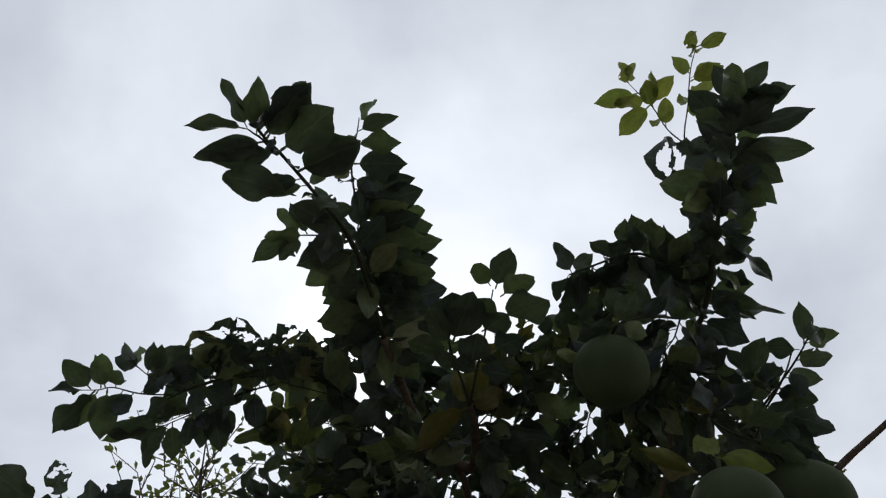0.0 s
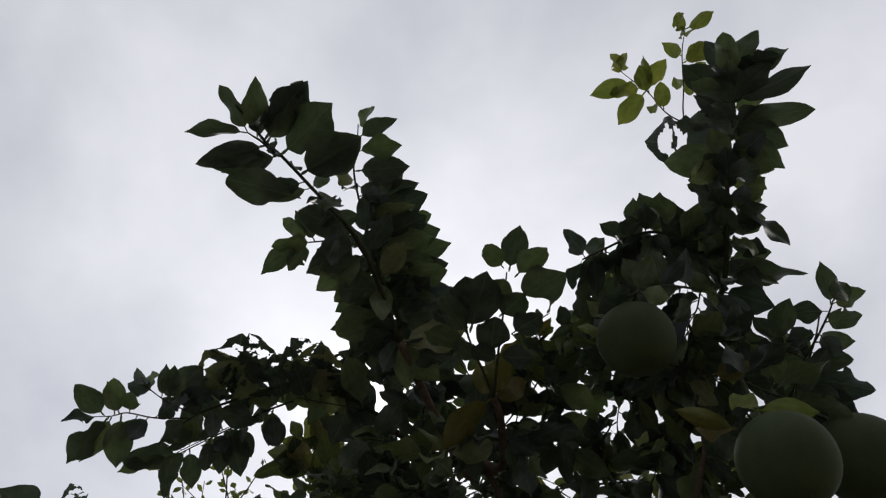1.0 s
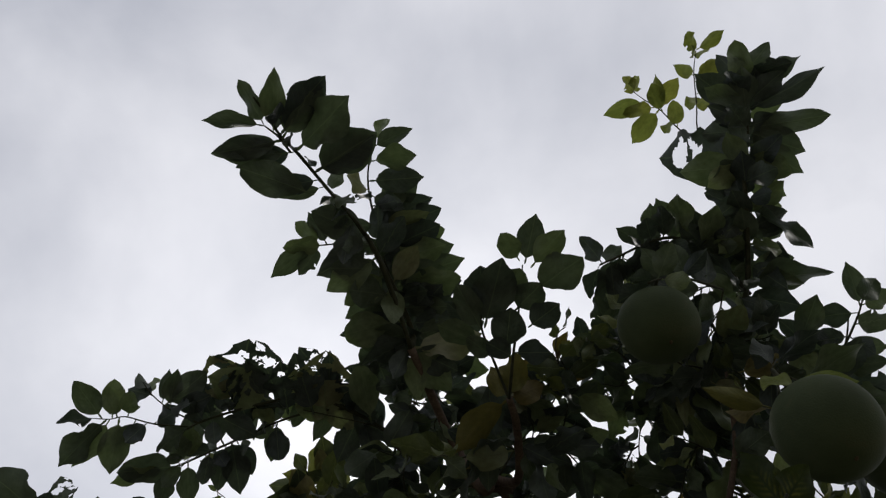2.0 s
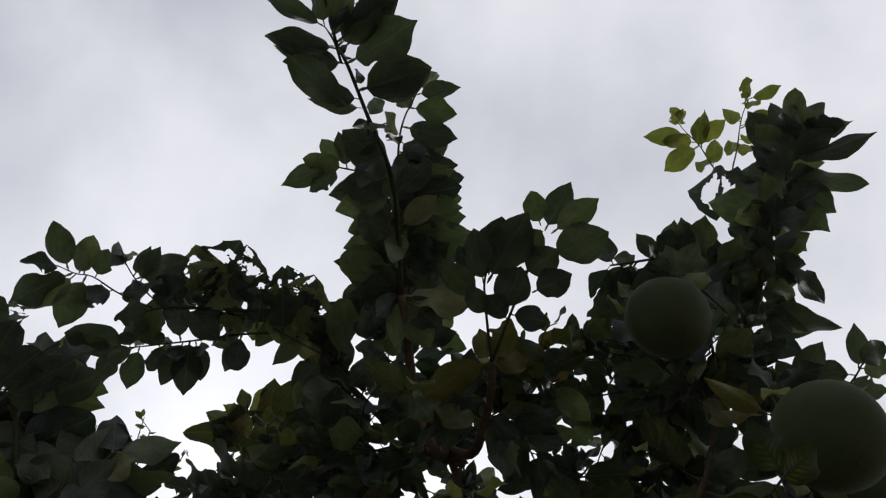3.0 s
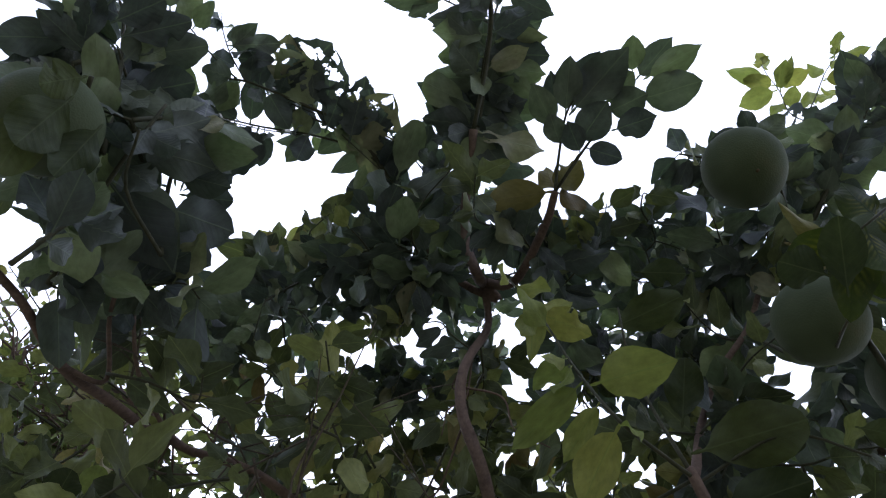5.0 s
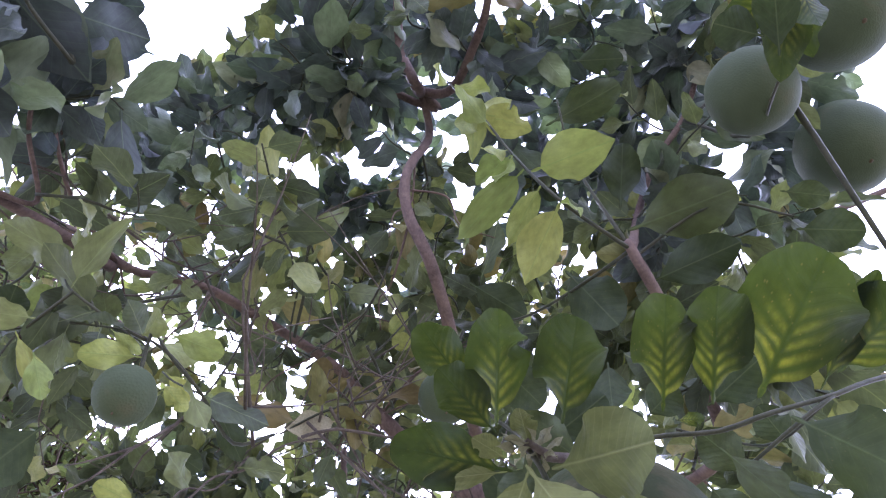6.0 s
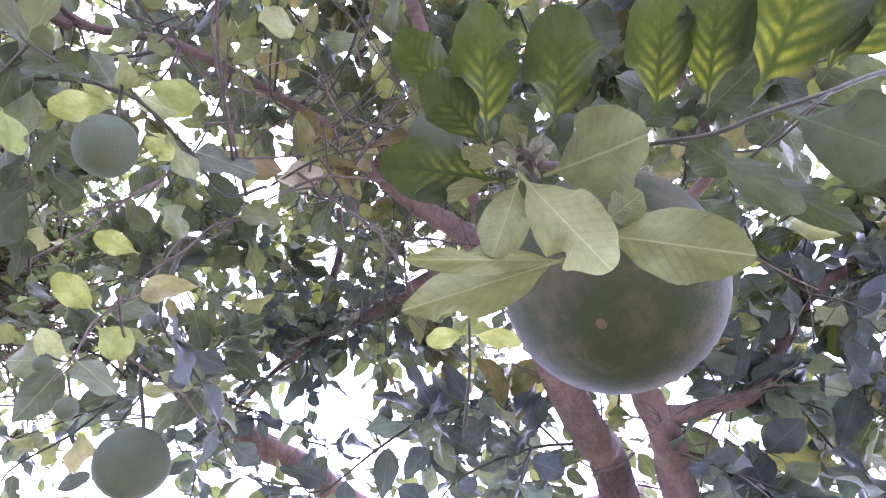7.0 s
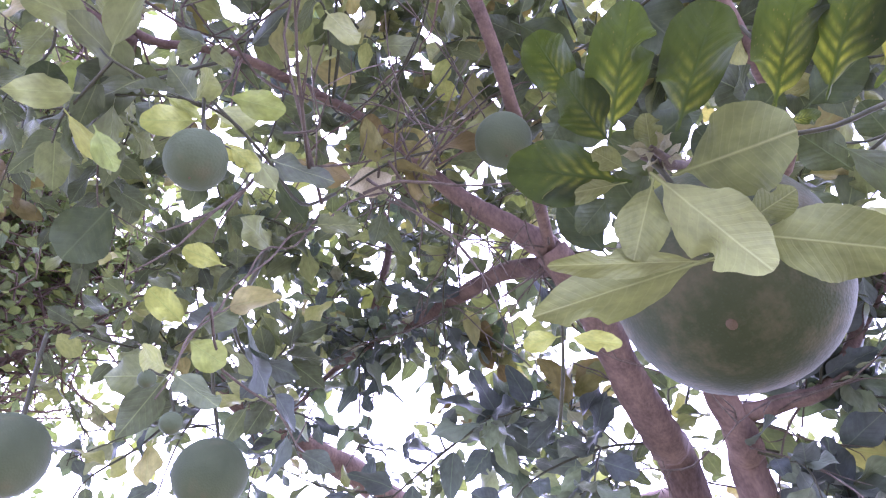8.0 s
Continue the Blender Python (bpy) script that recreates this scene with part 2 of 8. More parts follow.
def along(points, s):
    """The place at the share s of a line through points, and the line's direction there."""
    pts = [np.array(p, float) for p in points]
    lens = [float(np.linalg.norm(b - a)) for a, b in zip(pts, pts[1:])]
    left = s * sum(lens)
    for i, size in enumerate(lens):
        if left <= size or i == len(lens) - 1:
            return pts[i] + (pts[i + 1] - pts[i]) * (left / max(size, 1e-9)), unit(pts[i + 1] - pts[i])
        left -= size


def sprig(start, end, n, size, seed):
    """A leafy twig from start to end: its bent line, and n leaves as (base, way, length, roll, variant)."""
    rng = random.Random(seed)
    start, end = np.array(start, float), np.array(end, float)
    run = end - start
    far = float(np.linalg.norm(run))
    bend = np.array([rng.uniform(-1, 1), rng.uniform(-1, 1), rng.uniform(-0.4, 0.9)]) * 0.2 * min(far, 0.5)
    kink = np.array([rng.uniform(-1, 1), rng.uniform(-1, 1), rng.uniform(-1, 1)]) * 0.06 * min(far, 0.5)
    line = [start, start + run * 0.35 + bend * 0.8 + kink, start + run * 0.7 + bend - kink, end]
    first = max(0.0, 1 - 0.26 / max(far, 0.05))
    leaves = []
    turn = rng.uniform(0, 360)
    for i in range(n):
        s = first + (1 - first) * ((i + 0.6) / n)
        base, way = along(line, min(1.0, s))
        turn += 137 + rng.uniform(-25, 25)
        side = unit(np.cross(way, (0.3, 0.2, 0.93)))
        lift = np.cross(side, way)
        a = math.radians(turn)
        out = side * math.cos(a) + lift * math.sin(a) * 0.55
        mixed = unit(out + way * rng.uniform(0.25, 0.9) + np.array((0, 0, rng.uniform(-0.35, 0.3))))
        leaves.append((base, mixed, size * rng.uniform(0.72, 1.22), rng.gauss(0, 34), rng.randrange(6)))
    return line, leaves


def mesh_of(name, verts, faces, materials, uvs=None, smooth=True, slots=None):
    me = bpy.data.meshes.new(name)
    me.from_pydata([tuple(v) for v in verts], [], faces)
    for m in materials:
        me.materials.append(m)
    if uvs is not None:
        layer = me.uv_layers.new(name="UVMap")
        flat = np.array([uvs[l.vertex_index] for l in me.loops], dtype=np.float32).ravel()
        layer.data.foreach_set("uv", flat)
    if smooth:
        me.polygons.foreach_set("use_smooth", [True] * len(me.polygons))
    if slots is not None:
        me.polygons.foreach_set("material_index", slots)
    me.update()
    return me


def part(name, me, parent, label="", kind=""):
    ob = new(name, me)
    ob.parent = parent
    return tagged(ob, label=label, kind=kind)


def blade(segments, across, wide, point, fold, droop, ripple, seed, bites=0, holes=0, petiole=0.13, full=0.7, teeth=0.0, tip=0.26, peak=0.9):
    """A leaf one unit long along x, its upper side +z: petiole with narrow wing, then the blade; bites at the edge, holes eaten inside."""
    rng = random.Random(seed)
    verts, faces, uvs = [], [], []
    phase = rng.uniform(0, 6)
    bitten = [(rng.uniform(0.3, 0.92), rng.choice((-1, 1)), rng.uniform(0.05, 0.11), rng.uniform(0.15, 0.5)) for _ in range(bites)]
    eaten = [(rng.uniform(0.35, 0.93), rng.uniform(-0.8, 0.8), rng.uniform(0.03, 0.075), rng.uniform(0.8, 2.2)) for _ in range(holes)]
    rows = [0.0, petiole * 0.5, petiole] + [petiole + (1 - petiole) * (i / segments) for i in range(1, segments + 1)]
    for i, u in enumerate(rows):
        if i < 3:
            half = (0.008, 0.018, 0.012)[i]
        else:
            w = (u - petiole) / (1 - petiole)
            half = max(0.004, wide * 0.5 * (math.sin(math.pi * min(1.0, w ** peak)) ** (full + tip * w)) * (1 - 0.1 * w ** point))
            if i == len(rows) - 1:
                half = 0.003
        for j in range(across + 1):
            v = j / across * 2 - 1
            edge = half * (1 + teeth * math.sin(95 * u + 2 * math.sin(7 * u + phase)) * (v * v)) if i > 3 else half
            for place, sign, size, depth in bitten:
                if v * sign > 0.3 and abs(u - place) < size:
                    edge *= 1 - depth * math.sqrt(1 - ((u - place) / size) ** 2)
            z = fold * half * abs(v) - droop * u * u + ripple * half * math.sin(phase + 9 * u) * v * abs(v) + 0.006 * math.sin(phase * 3 + 17 * u)
            inner = holes and 3 < i < len(rows) - 2 and 0 < j < across
            du, dv = (rng.uniform(-0.3, 0.3) / segments, rng.uniform(-0.3, 0.3) * half * 2 / across) if inner else (0, 0)
            verts.append((u + du + (0.010 * math.sin(phase + 31 * u) * abs(v) if i > 3 else 0), v * edge + dv, z))
            uvs.append((u, 0.5 + v * 0.5 * half / max(wide * 0.5, 1e-6)))
    n = across + 1
    for i in range(len(rows) - 1):
        for j in range(across):
            mid_u, mid_v = rows[i], (j + 0.5) / across * 2 - 1
            if i > 3 and any((mid_u - a) ** 2 + ((mid_v - b) * wide * 0.5 / stretch) ** 2 < r * r for a, b, r, stretch in eaten):
                continue
            a = i * n + j
            faces.append((a, a + 1, a + n + 1, a + n))
    return verts, faces, uvs


# six small blades for the crown, and finer ones for the leaves close by
SHAPES = [blade(14, 4, 0.47, 3.0, 0.22, 0.10, 0.35, 1, full=0.62), blade(14, 4, 0.53, 4.0, 0.10, 0.04, 0.4, 2, full=0.56), blade(12, 4, 0.42, 2.0, 0.38, 0.20, 0.3, 3, full=0.66),
          blade(15, 4, 0.50, 3.0, 0.15, 0.08, 0.5, 4, bites=1, full=0.58), blade(15, 6, 0.51, 3.0, 0.18, 0.13, 0.4, 5, bites=1, holes=1, full=0.58), blade(14, 4, 0.47, 3.0, -0.12, 0.22, 0.5, 6, full=0.62)]
FINE = [blade(44, 8, 0.47, 3.5, 0.16, 0.07, 0.3, 11, bites=1, petiole=0.12, full=0.85, tip=-0.30, peak=1.12, teeth=0.007), blade(44, 8, 0.52, 4.0, 0.10, 0.10, 0.4, 12, petiole=0.12, full=0.80, tip=-0.34, peak=1.18, teeth=0.007),
        blade(44, 8, 0.48, 3.0, 0.22, 0.03, 0.25, 13, bites=1, petiole=0.12, full=0.85, tip=-0.25, peak=1.05, teeth=0.008), blade(44, 8, 0.52, 3.0, 0.12, 0.14, 0.35, 14, petiole=0.11, full=0.82, tip=-0.32, peak=1.15, teeth=0.009)]
CHEWED = [blade(34, 16, 0.52, 3.5, 0.12, 0.06, 0.4, seed, bites=4, holes=10, full=0.55) for seed in (21, 22, 23)]
LEAF_MESHES = {}


def leaf_mesh(shape, material):
    key = (shape, material.name)
    if key not in LEAF_MESHES:
        data = {"s": SHAPES, "f": FINE, "c": CHEWED}[shape[0]][int(shape[1:])]
        LEAF_MESHES[key] = mesh_of("leaf", *data[:2], [material], data[2])
    return LEAF_MESHES[key]


def leaf_pose(base, way, length, roll, wide=1.0):
    x, y, z = blade_axes(np.array(way), roll)
    return Matrix(((x[0] * length, y[0] * length * wide, z[0] * length, base[0]), (x[1] * length, y[1] * length * wide, z[1] * length, base[1]),
                   (x[2] * length, y[2] * length * wide, z[2] * length, base[2]), (0, 0, 0, 1)))


def tube_data(points, r0, r1, sides=6, rough=0.0, seed=0, steps=None):
    """A tapered, slightly knotty tube along a smoothed line."""
    pts = [np.array(p, float) for p in points]
    rng = random.Random(seed)
    if len(pts) > 2:
        fine = []
        ext = [pts[0] * 2 - pts[1]] + pts + [pts[-1] * 2 - pts[-2]]
        k = steps or 4
        for i in range(1, len(ext) - 2):
            p0, p1, p2, p3 = ext[i - 1:i + 3]
            for j in range(k):
                u = j / k
                fine.append(0.5 * (2 * p1 + (p2 - p0) * u + (2 * p0 - 5 * p1 + 4 * p2 - p3) * u * u + (3 * p1 - p0 - 3 * p2 + p3) * u ** 3))
        fine.append(pts[-1])
        pts = fine
    verts, faces = [], []
    side = unit(np.cross(pts[1] - pts[0], (0.31, 0.17, 0.93)))
    for i, p in enumerate(pts):
        way = unit(pts[min(i + 1, len(pts) - 1)] - pts[max(i - 1, 0)])
        side = unit(side - way * float(side @ way))
        other = np.cross(way, side)
        r = r0 + (r1 - r0) * i / (len(pts) - 1)
        for j in range(sides):
            a = 2 * math.pi * j / sides
            k = r * (1 + rough * rng.uniform(-1, 1))
            verts.append(p + side * math.cos(a) * k + other * math.sin(a) * k)
    for i in range(len(pts) - 1):
        for j in range(sides):
            a, b = i * sides + j, i * sides + (j + 1) % sides
            faces.append((a, b, b + sides, a + sides))
    faces.append(tuple(range(sides))[::-1])
    faces.append(tuple(range(len(verts) - sides, len(verts))))
    return verts, faces


class Gather:
    """Collects pieces that stay joined in one mesh."""

    def __init__(self):
        self.verts, self.faces, self.uvs, self.slots = [], [], [], []

    def add(self, verts, faces, uvs=None, slot=0):
        k = len(self.verts)
        self.verts += [tuple(v) for v in verts]
        self.faces += [tuple(i + k for i in f) for f in faces]
        self.uvs += uvs if uvs is not None else [(0.5, 0.9)] * len(verts)
        self.slots += [slot] * len(faces)

    def leaf(self, data, base, way, length, roll, wide=1.0, slot=0):
        x, y, z = blade_axes(np.array(way), roll)
        m = np.stack((x * length, y * length * wide, z * length))
        self.add(np.array(data[0]) @ m + np.array(base), data[1], data[2], slot)

    def mesh(self, name, materials):
        return mesh_of(name, self.verts, self.faces, materials, self.uvs, True, self.slots)


WOOD = []          # places on the wood from which sprigs grow


def limb(name, parent, points, r0, r1, material=None, label="", sides=10, rough=0.08, grows=True):
    v, f = tube_data(points, r0, r1, sides, rough, len(WOOD), 6)
    if grows:
        WOOD.extend(along(points, s / 14)[0] for s in range(15))
    return part(name, mesh_of(name, v, f, [material or BARK]), parent, label)


def shoot(parent, points, r0, r1, rows, material, fine=False, label="", twig=None, name="shoot", chewed=()):
    """A twig and its single leaves: (share along it, azimuth, elevation, length in cm, roll, width)."""
    v, f = tube_data(points, r0, r1, 6, 0.06, len(rows))
    stem = part(name, mesh_of(name, v, f, [twig or TWIG]), parent, label)
    WOOD.extend(along(points, s / 6)[0] for s in range(6))
    for i, (s, az, el, cm, roll, wide) in enumerate(rows):
        base, _ = along(points, s)
        shape = "c%d" % (i % 3) if i in chewed else "f%d" % (i * 7 % 4) if fine else "s%d" % ((i * 5 + len(rows)) % 6)
        ob = new("leaf", leaf_mesh(shape, material))
        ob.parent = stem
        ob.matrix_basis = leaf_pose(base, heading(az, el), cm / 100, roll, wide)
    return stem


def spray(parent, points, r0, r1, rows, material, name="fruiting_twig", twig=None, label="", eaten=False, pointed=False):
    """A twig with large single leaves: (stalk's foot x, y, z, tip x, y, z, roll, width, shape)."""
    v, f = tube_data(points, r0, r1, 8, 0.06, len(rows))
    stem = part(name, mesh_of(name, v, f, [twig or TWIG]), parent, label)
    for bx, by, bz, tx, ty, tz, roll, wide, shape in rows:
        base, run = np.array((bx, by, bz)), np.array((tx - bx, ty - by, tz - bz))
        ob = new("leaf", leaf_mesh("c%d" % (shape % 3) if eaten else ("s%d" if pointed else "f%d") % shape, material))
        ob.parent = stem
        ob.matrix_basis = leaf_pose(base, unit(run), float(np.linalg.norm(run)), roll, wide)
    return stem


def crown_part(parent, places, material, *sprigs, name="foliage", faded=()):
    """Small leafy sprigs, each growing from wood or from an earlier sprig close by: (x, y, z, leaves, leaf length in cm, seed)."""
    leaves, twigs = Gather(), Gather()
    for k, (x, y, z, n, cm, seed) in enumerate(sprigs):
        end = np.array((x, y, z))
        start = places[int(np.argsort(np.linalg.norm(np.array(places) - end, axis=1), kind="stable")[seed % 3])]
        line, blades = sprig(start, end, n, cm / 100, seed)
        places.extend((line[1], line[2]))
        thick = 0.0016 + 0.003 * min(1.0, float(np.linalg.norm(end - start)) / 0.6)
        twigs.add(*tube_data(line, thick, 0.0011, 5, 0.1, seed))
        for base, way, length, roll, kind in blades:
            leaves.leaf(SHAPES[kind], base, way, length, roll, slot=int(k in faded))
    part(name, leaves.mesh(name, [material, DYING]), parent, "", "stuff")
    part("brushwood", twigs.mesh("brushwood", [TWIG]), parent, "", "stuff")


def pomelo(centre, radius, lean=(0, 0, 1), label="", stalk=None, squash=0.96, seed=0, peel=None):
    """A green citrus fruit: peel with a flattened foot and a slight neck, scar below, calyx and stalk above."""
    thing = new("pomelo")
    axis = unit(np.array(lean, float))
    thing.matrix_basis = Matrix.Translation(centre) @ Vector(axis).to_track_quat("Z", "Y").to_matrix().to_4x4()
    verts, faces = [], []
    rings, segs = 28, 40
    rng = random.Random(seed)
    wob = [rng.uniform(0, 6.28) for _ in range(4)]
    for i in range(rings + 1):
        th = math.pi * i / rings
        for j in range(segs):
            ph = 2 * math.pi * j / segs
            r = radius * (1 + (0.012 * math.sin(2 * ph + wob[0]) + 0.008 * math.sin(3 * ph + wob[1] + th * 2)) * math.sin(th))
            zz = math.cos(th)
            zz = zz * squash + 0.045 * max(0, zz) ** 6
            verts.append((r * math.sin(th) * math.cos(ph), r * math.sin(th) * math.sin(ph), r * zz))
    for i in range(rings):
        for j in range(segs):
            a, b = i * segs + j, i * segs + (j + 1) % segs
            faces.append((a, a + segs, b + segs, b))
    part("peel", mesh_of("peel", verts, faces, [peel or PEEL]), thing)
    low = -radius * squash * 0.999
    sv = [(0.035 * radius * 1.2 * math.cos(a), 0.05 * radius * math.sin(a), low - 0.0008) for a in np.linspace(0, 2 * math.pi, 10, endpoint=False)]
    sv += [(0.5 * x, 0.5 * y, low - 0.0022) for x, y, _ in sv]
    sf = [(i, (i + 1) % 10, 10 + (i + 1) % 10, 10 + i) for i in range(10)] + [tuple(range(10, 20))]
    part("scar", mesh_of("scar", sv, sf, [SCAR]), thing, "small corky brown scar")
    top = radius * (squash + 0.045)
    cv, cf = [], []
    for i in range(20):
        a = 2 * math.pi * i / 20
        k = radius * (0.16 if i % 4 < 2 else 0.11)
        cv += [(k * math.cos(a), k * math.sin(a), top - 0.02 * radius), (0.05 * radius * math.cos(a), 0.05 * radius * math.sin(a), top + 0.05 * radius)]
    cf = [(2 * i, (2 * i + 2) % 40, (2 * i + 3) % 40, 2 * i + 1) for i in range(20)]
    part("calyx", mesh_of("calyx", cv, cf, [TWIG]), thing)
    if stalk is not None:
        inv = thing.matrix_basis.inverted()
        end = np.array(inv @ Vector(stalk))
        tv, tf = tube_data([(0, 0, top), (0, 0, top + 0.25 * radius), end * 0.6 + np.array((0, 0, 0.4 * top)), end], 0.001 + 0.05 * radius, 0.0008 + 0.04 * radius, 6, 0.08, seed)
        part("stalk", mesh_of("stalk", tv, tf, [TWIG]), thing)
    return tagged(thing, label or "unripe green pomelo with finely pitted peel", "fruit", "pomelos on the tree")


# ---- ground ----
def ground():
    n, far = 60, 400.0
    verts, faces = [], []
    for i in range(n + 1):
        for j in range(n + 1):
            a, b = (i / n * 2 - 1), (j / n * 2 - 1)
            x, y = far * a * abs(a) ** 2, far * b * abs(b) ** 2
            verts.append((x, y, 0.05 * noise.noise((x * 0.7, y * 0.7, 0)) - 0.02))
    for i in range(n):
        for j in range(n):
            k = i * (n + 1) + j
            faces.append((k, k + n + 1, k + n + 2, k + 1))
    tagged(new("ground", mesh_of("ground", verts, faces, [SOIL])), "dark soil with patchy grass under the trees", "ground", kind="structure")


ground()

# ---- the citrus tree: trunk and limbs ----
tree = tagged(new("citrus_tree"), "leafy pomelo tree with reddish-brown limbs and glossy dark leaves", "tree")
tree.location = (0, 0, 0)
limb("trunk", tree, [(0.840, 2.300, -0.050), (0.830, 2.290, 0.350), (0.800, 2.240, 0.750), (0.770, 2.200, 1.050)], 0.085, 0.068, sides=16)
limb("limb", tree, [(0.775, 2.210, 0.980), (0.720, 2.140, 1.500), (0.630, 2.013, 2.129), (0.549, 1.930, 2.168), (0.483, 1.878, 2.216), (0.409, 1.816, 2.297), (0.326, 1.767, 2.374)], 0.036, 0.026)
limb("limb", tree, [(0.770, 2.190, 0.980), (0.780, 2.050, 1.500), (0.664, 1.905, 2.055), (0.617, 1.843, 2.115), (0.569, 1.801, 2.177), (0.515, 1.736, 2.253), (0.468, 1.651, 2.323)], 0.036, 0.014)
limb("limb", tree, [(0.326, 1.767, 2.374), (0.273, 1.780, 2.430), (0.199, 1.787, 2.485), (0.126, 1.775, 2.533)], 0.022, 0.0115)
limb("limb", tree, [(0.132, 1.777, 2.530), (0.049, 1.747, 2.572), (-0.032, 1.717, 2.570), (-0.114, 1.684, 2.551), (-0.189, 1.656, 2.535), (-0.257, 1.653, 2.524), (-0.306, 1.652, 2.511), (-0.391, 1.647, 2.547), (-0.503, 1.667, 2.611)], 0.0095, 0.005)
limb("limb", tree, [(0.326, 1.767, 2.374), (0.359, 1.806, 2.389), (0.318, 1.924, 2.484), (0.273, 2.091, 2.557), (0.201, 2.231, 2.592), (0.104, 2.344, 2.694), (0.007, 2.472, 2.784)], 0.02, 0.01)
limb("limb", tree, [(0.201, 2.231, 2.592), (0.102, 2.418, 2.609), (-0.012, 2.603, 2.536)], 0.009, 0.004)
limb("limb", tree, [(0.155, 2.259, 2.631), (0.167, 2.228, 2.730), (0.175, 2.201, 2.821), (0.156, 2.174, 2.911)], 0.012, 0.007)
limb("limb", tree, [(1.297, 2.772, 2.639), (0.641, 2.960, 2.511), (0.378, 2.848, 2.536), (0.235, 2.773, 2.572), (0.092, 2.732, 2.606), (-0.050, 2.700, 2.661), (-0.133, 2.680, 2.718), (-0.243, 2.684, 2.828)], 0.042, 0.026)
limb("limb", tree, [(0.326, 1.767, 2.374), (0.200, 1.580, 2.360), (0.100, 1.450, 2.420), (0.043, 1.414, 2.518), (0.031, 1.389, 2.633), (0.064, 1.388, 2.900), (0.024, 1.330, 2.969)], 0.0095, 0.0075)
limb("limb", tree, [(0.605, 1.815, 2.143), (0.671, 1.788, 2.157), (0.742, 1.758, 2.181), (0.799, 1.684, 2.269), (0.822, 1.631, 2.300), (0.895, 1.551, 2.331), (1.015, 1.461, 2.395)], 0.0145, 0.007)
limb("limb", tree, [(0.468, 1.651, 2.323), (0.470, 1.460, 2.220), (0.380, 1.360, 2.280), (0.304, 1.300, 2.350), (0.327, 1.310, 2.405), (0.401, 1.318, 2.618), (0.418, 1.246, 2.702), (0.462, 1.164, 2.792), (0.480, 1.074, 2.886)], 0.008, 0.005)
limb("limb", tree, [(0.024, 1.330, 2.969), (-0.002, 1.302, 2.899), (-0.058, 1.251, 3.017), (-0.127, 1.063, 3.076)], 0.012, 0.009)
limb("limb", tree, [(0.024, 1.330, 2.969), (0.072, 1.287, 2.900), (0.077, 1.164, 2.893), (0.065, 1.096, 2.891)], 0.01, 0.007)
limb("limb", tree, [(0.024, 1.330, 2.969), (0.062, 1.344, 2.945), (-0.048, 1.349, 3.001), (-0.218, 1.286, 3.095), (-0.301, 1.236, 3.118)], 0.009, 0.007)
limb("limb", tree, [(-0.330, 1.652, 2.498), (-0.393, 1.569, 2.409), (-0.442, 1.508, 2.339), (-0.499, 1.437, 2.312), (-0.557, 1.399, 2.297)], 0.008, 0.005)
limb("limb", tree, [(-0.442, 1.508, 2.339), (-0.397, 1.522, 2.374), (-0.432, 1.448, 2.399), (-0.452, 1.375, 2.444), (-0.479, 1.310, 2.487)], 0.0035, 0.0025)
limb("limb", tree, [(-0.327, 1.644, 2.504), (-0.398, 1.552, 2.477), (-0.451, 1.436, 2.489), (-0.473, 1.352, 2.511)], 0.0035, 0.0025)
limb("bare_branch", tree, [(0.781, 1.264, 2.795), (0.850, 1.220, 2.843), (0.951, 1.155, 2.895), (1.119, 1.040, 2.979)], 0.008, 0.006, grows=False)
shoot(tree, [(-0.127, 1.063, 3.076), (-0.162, 0.930, 3.124), (-0.202, 0.819, 3.142), (-0.267, 0.720, 3.146), (-0.319, 0.632, 3.132), (-0.347, 0.594, 3.127), (-0.368, 0.544, 3.112), (-0.383, 0.506, 3.096)], 0.0055, 0.0025,
    [(0.83, -86, -18, 14.7, -3, 0.77), (0.78, -83, 1, 12.6, 26, 0.88), (0.66, -91, -29, 10.7, -16, 0.83), (0.63, -84, -8, 11.4, -22, 0.66), 
    (0.59, -41, 52, 7.3, 47, 1.10), (0.88, 158, -39, 8.3, -65, 1.10), (0.85, 142, 13, 15.0, -33, 1.10), (0.80, 145, -71, 5.5, -14, 1.10), 
    (0.78, 128, -9, 16.9, 18, 1.10), (0.71, 157, -51, 6.5, 13, 1.10), (0.69, 118, -2, 16.0, -10, 1.15), (0.69, 114, 0, 15.4, 20, 1.10), 
    (0.63, 121, 71, 7.1, -27, 1.10), (0.59, 74, -41, 7.5, 60, 1.10), (0.61, 9, 38, 9.6, 68, 1.10), (0.51, -115, -57, 6.7, 44, 1.10), 
    (0.49, -14, -39, 10.7, -27, 1.10)], LEAF)
shoot(tree, [(-0.334, 0.626, 3.128), (-0.350, 0.592, 3.117), (-0.362, 0.575, 3.105), (-0.372, 0.565, 3.103)], 0.003, 0.0015,
    [(1.00, -108, -15, 11.8, 25, 0.83), (1.00, -154, 20, 10.9, 17, 0.77), (0.71, 171, -6, 13.2, -32, 0.83), (0.61, 176, 41, 10.7, 24, 0.77), 
    (0.41, 143, 14, 15.1, -14, 0.99), (0.39, 108, -50, 6.0, 41, 1.10), (0.44, -81, -15, 13.6, -19, 0.77), (0.00, -92, -14, 13.5, -24, 0.77)], LEAF)
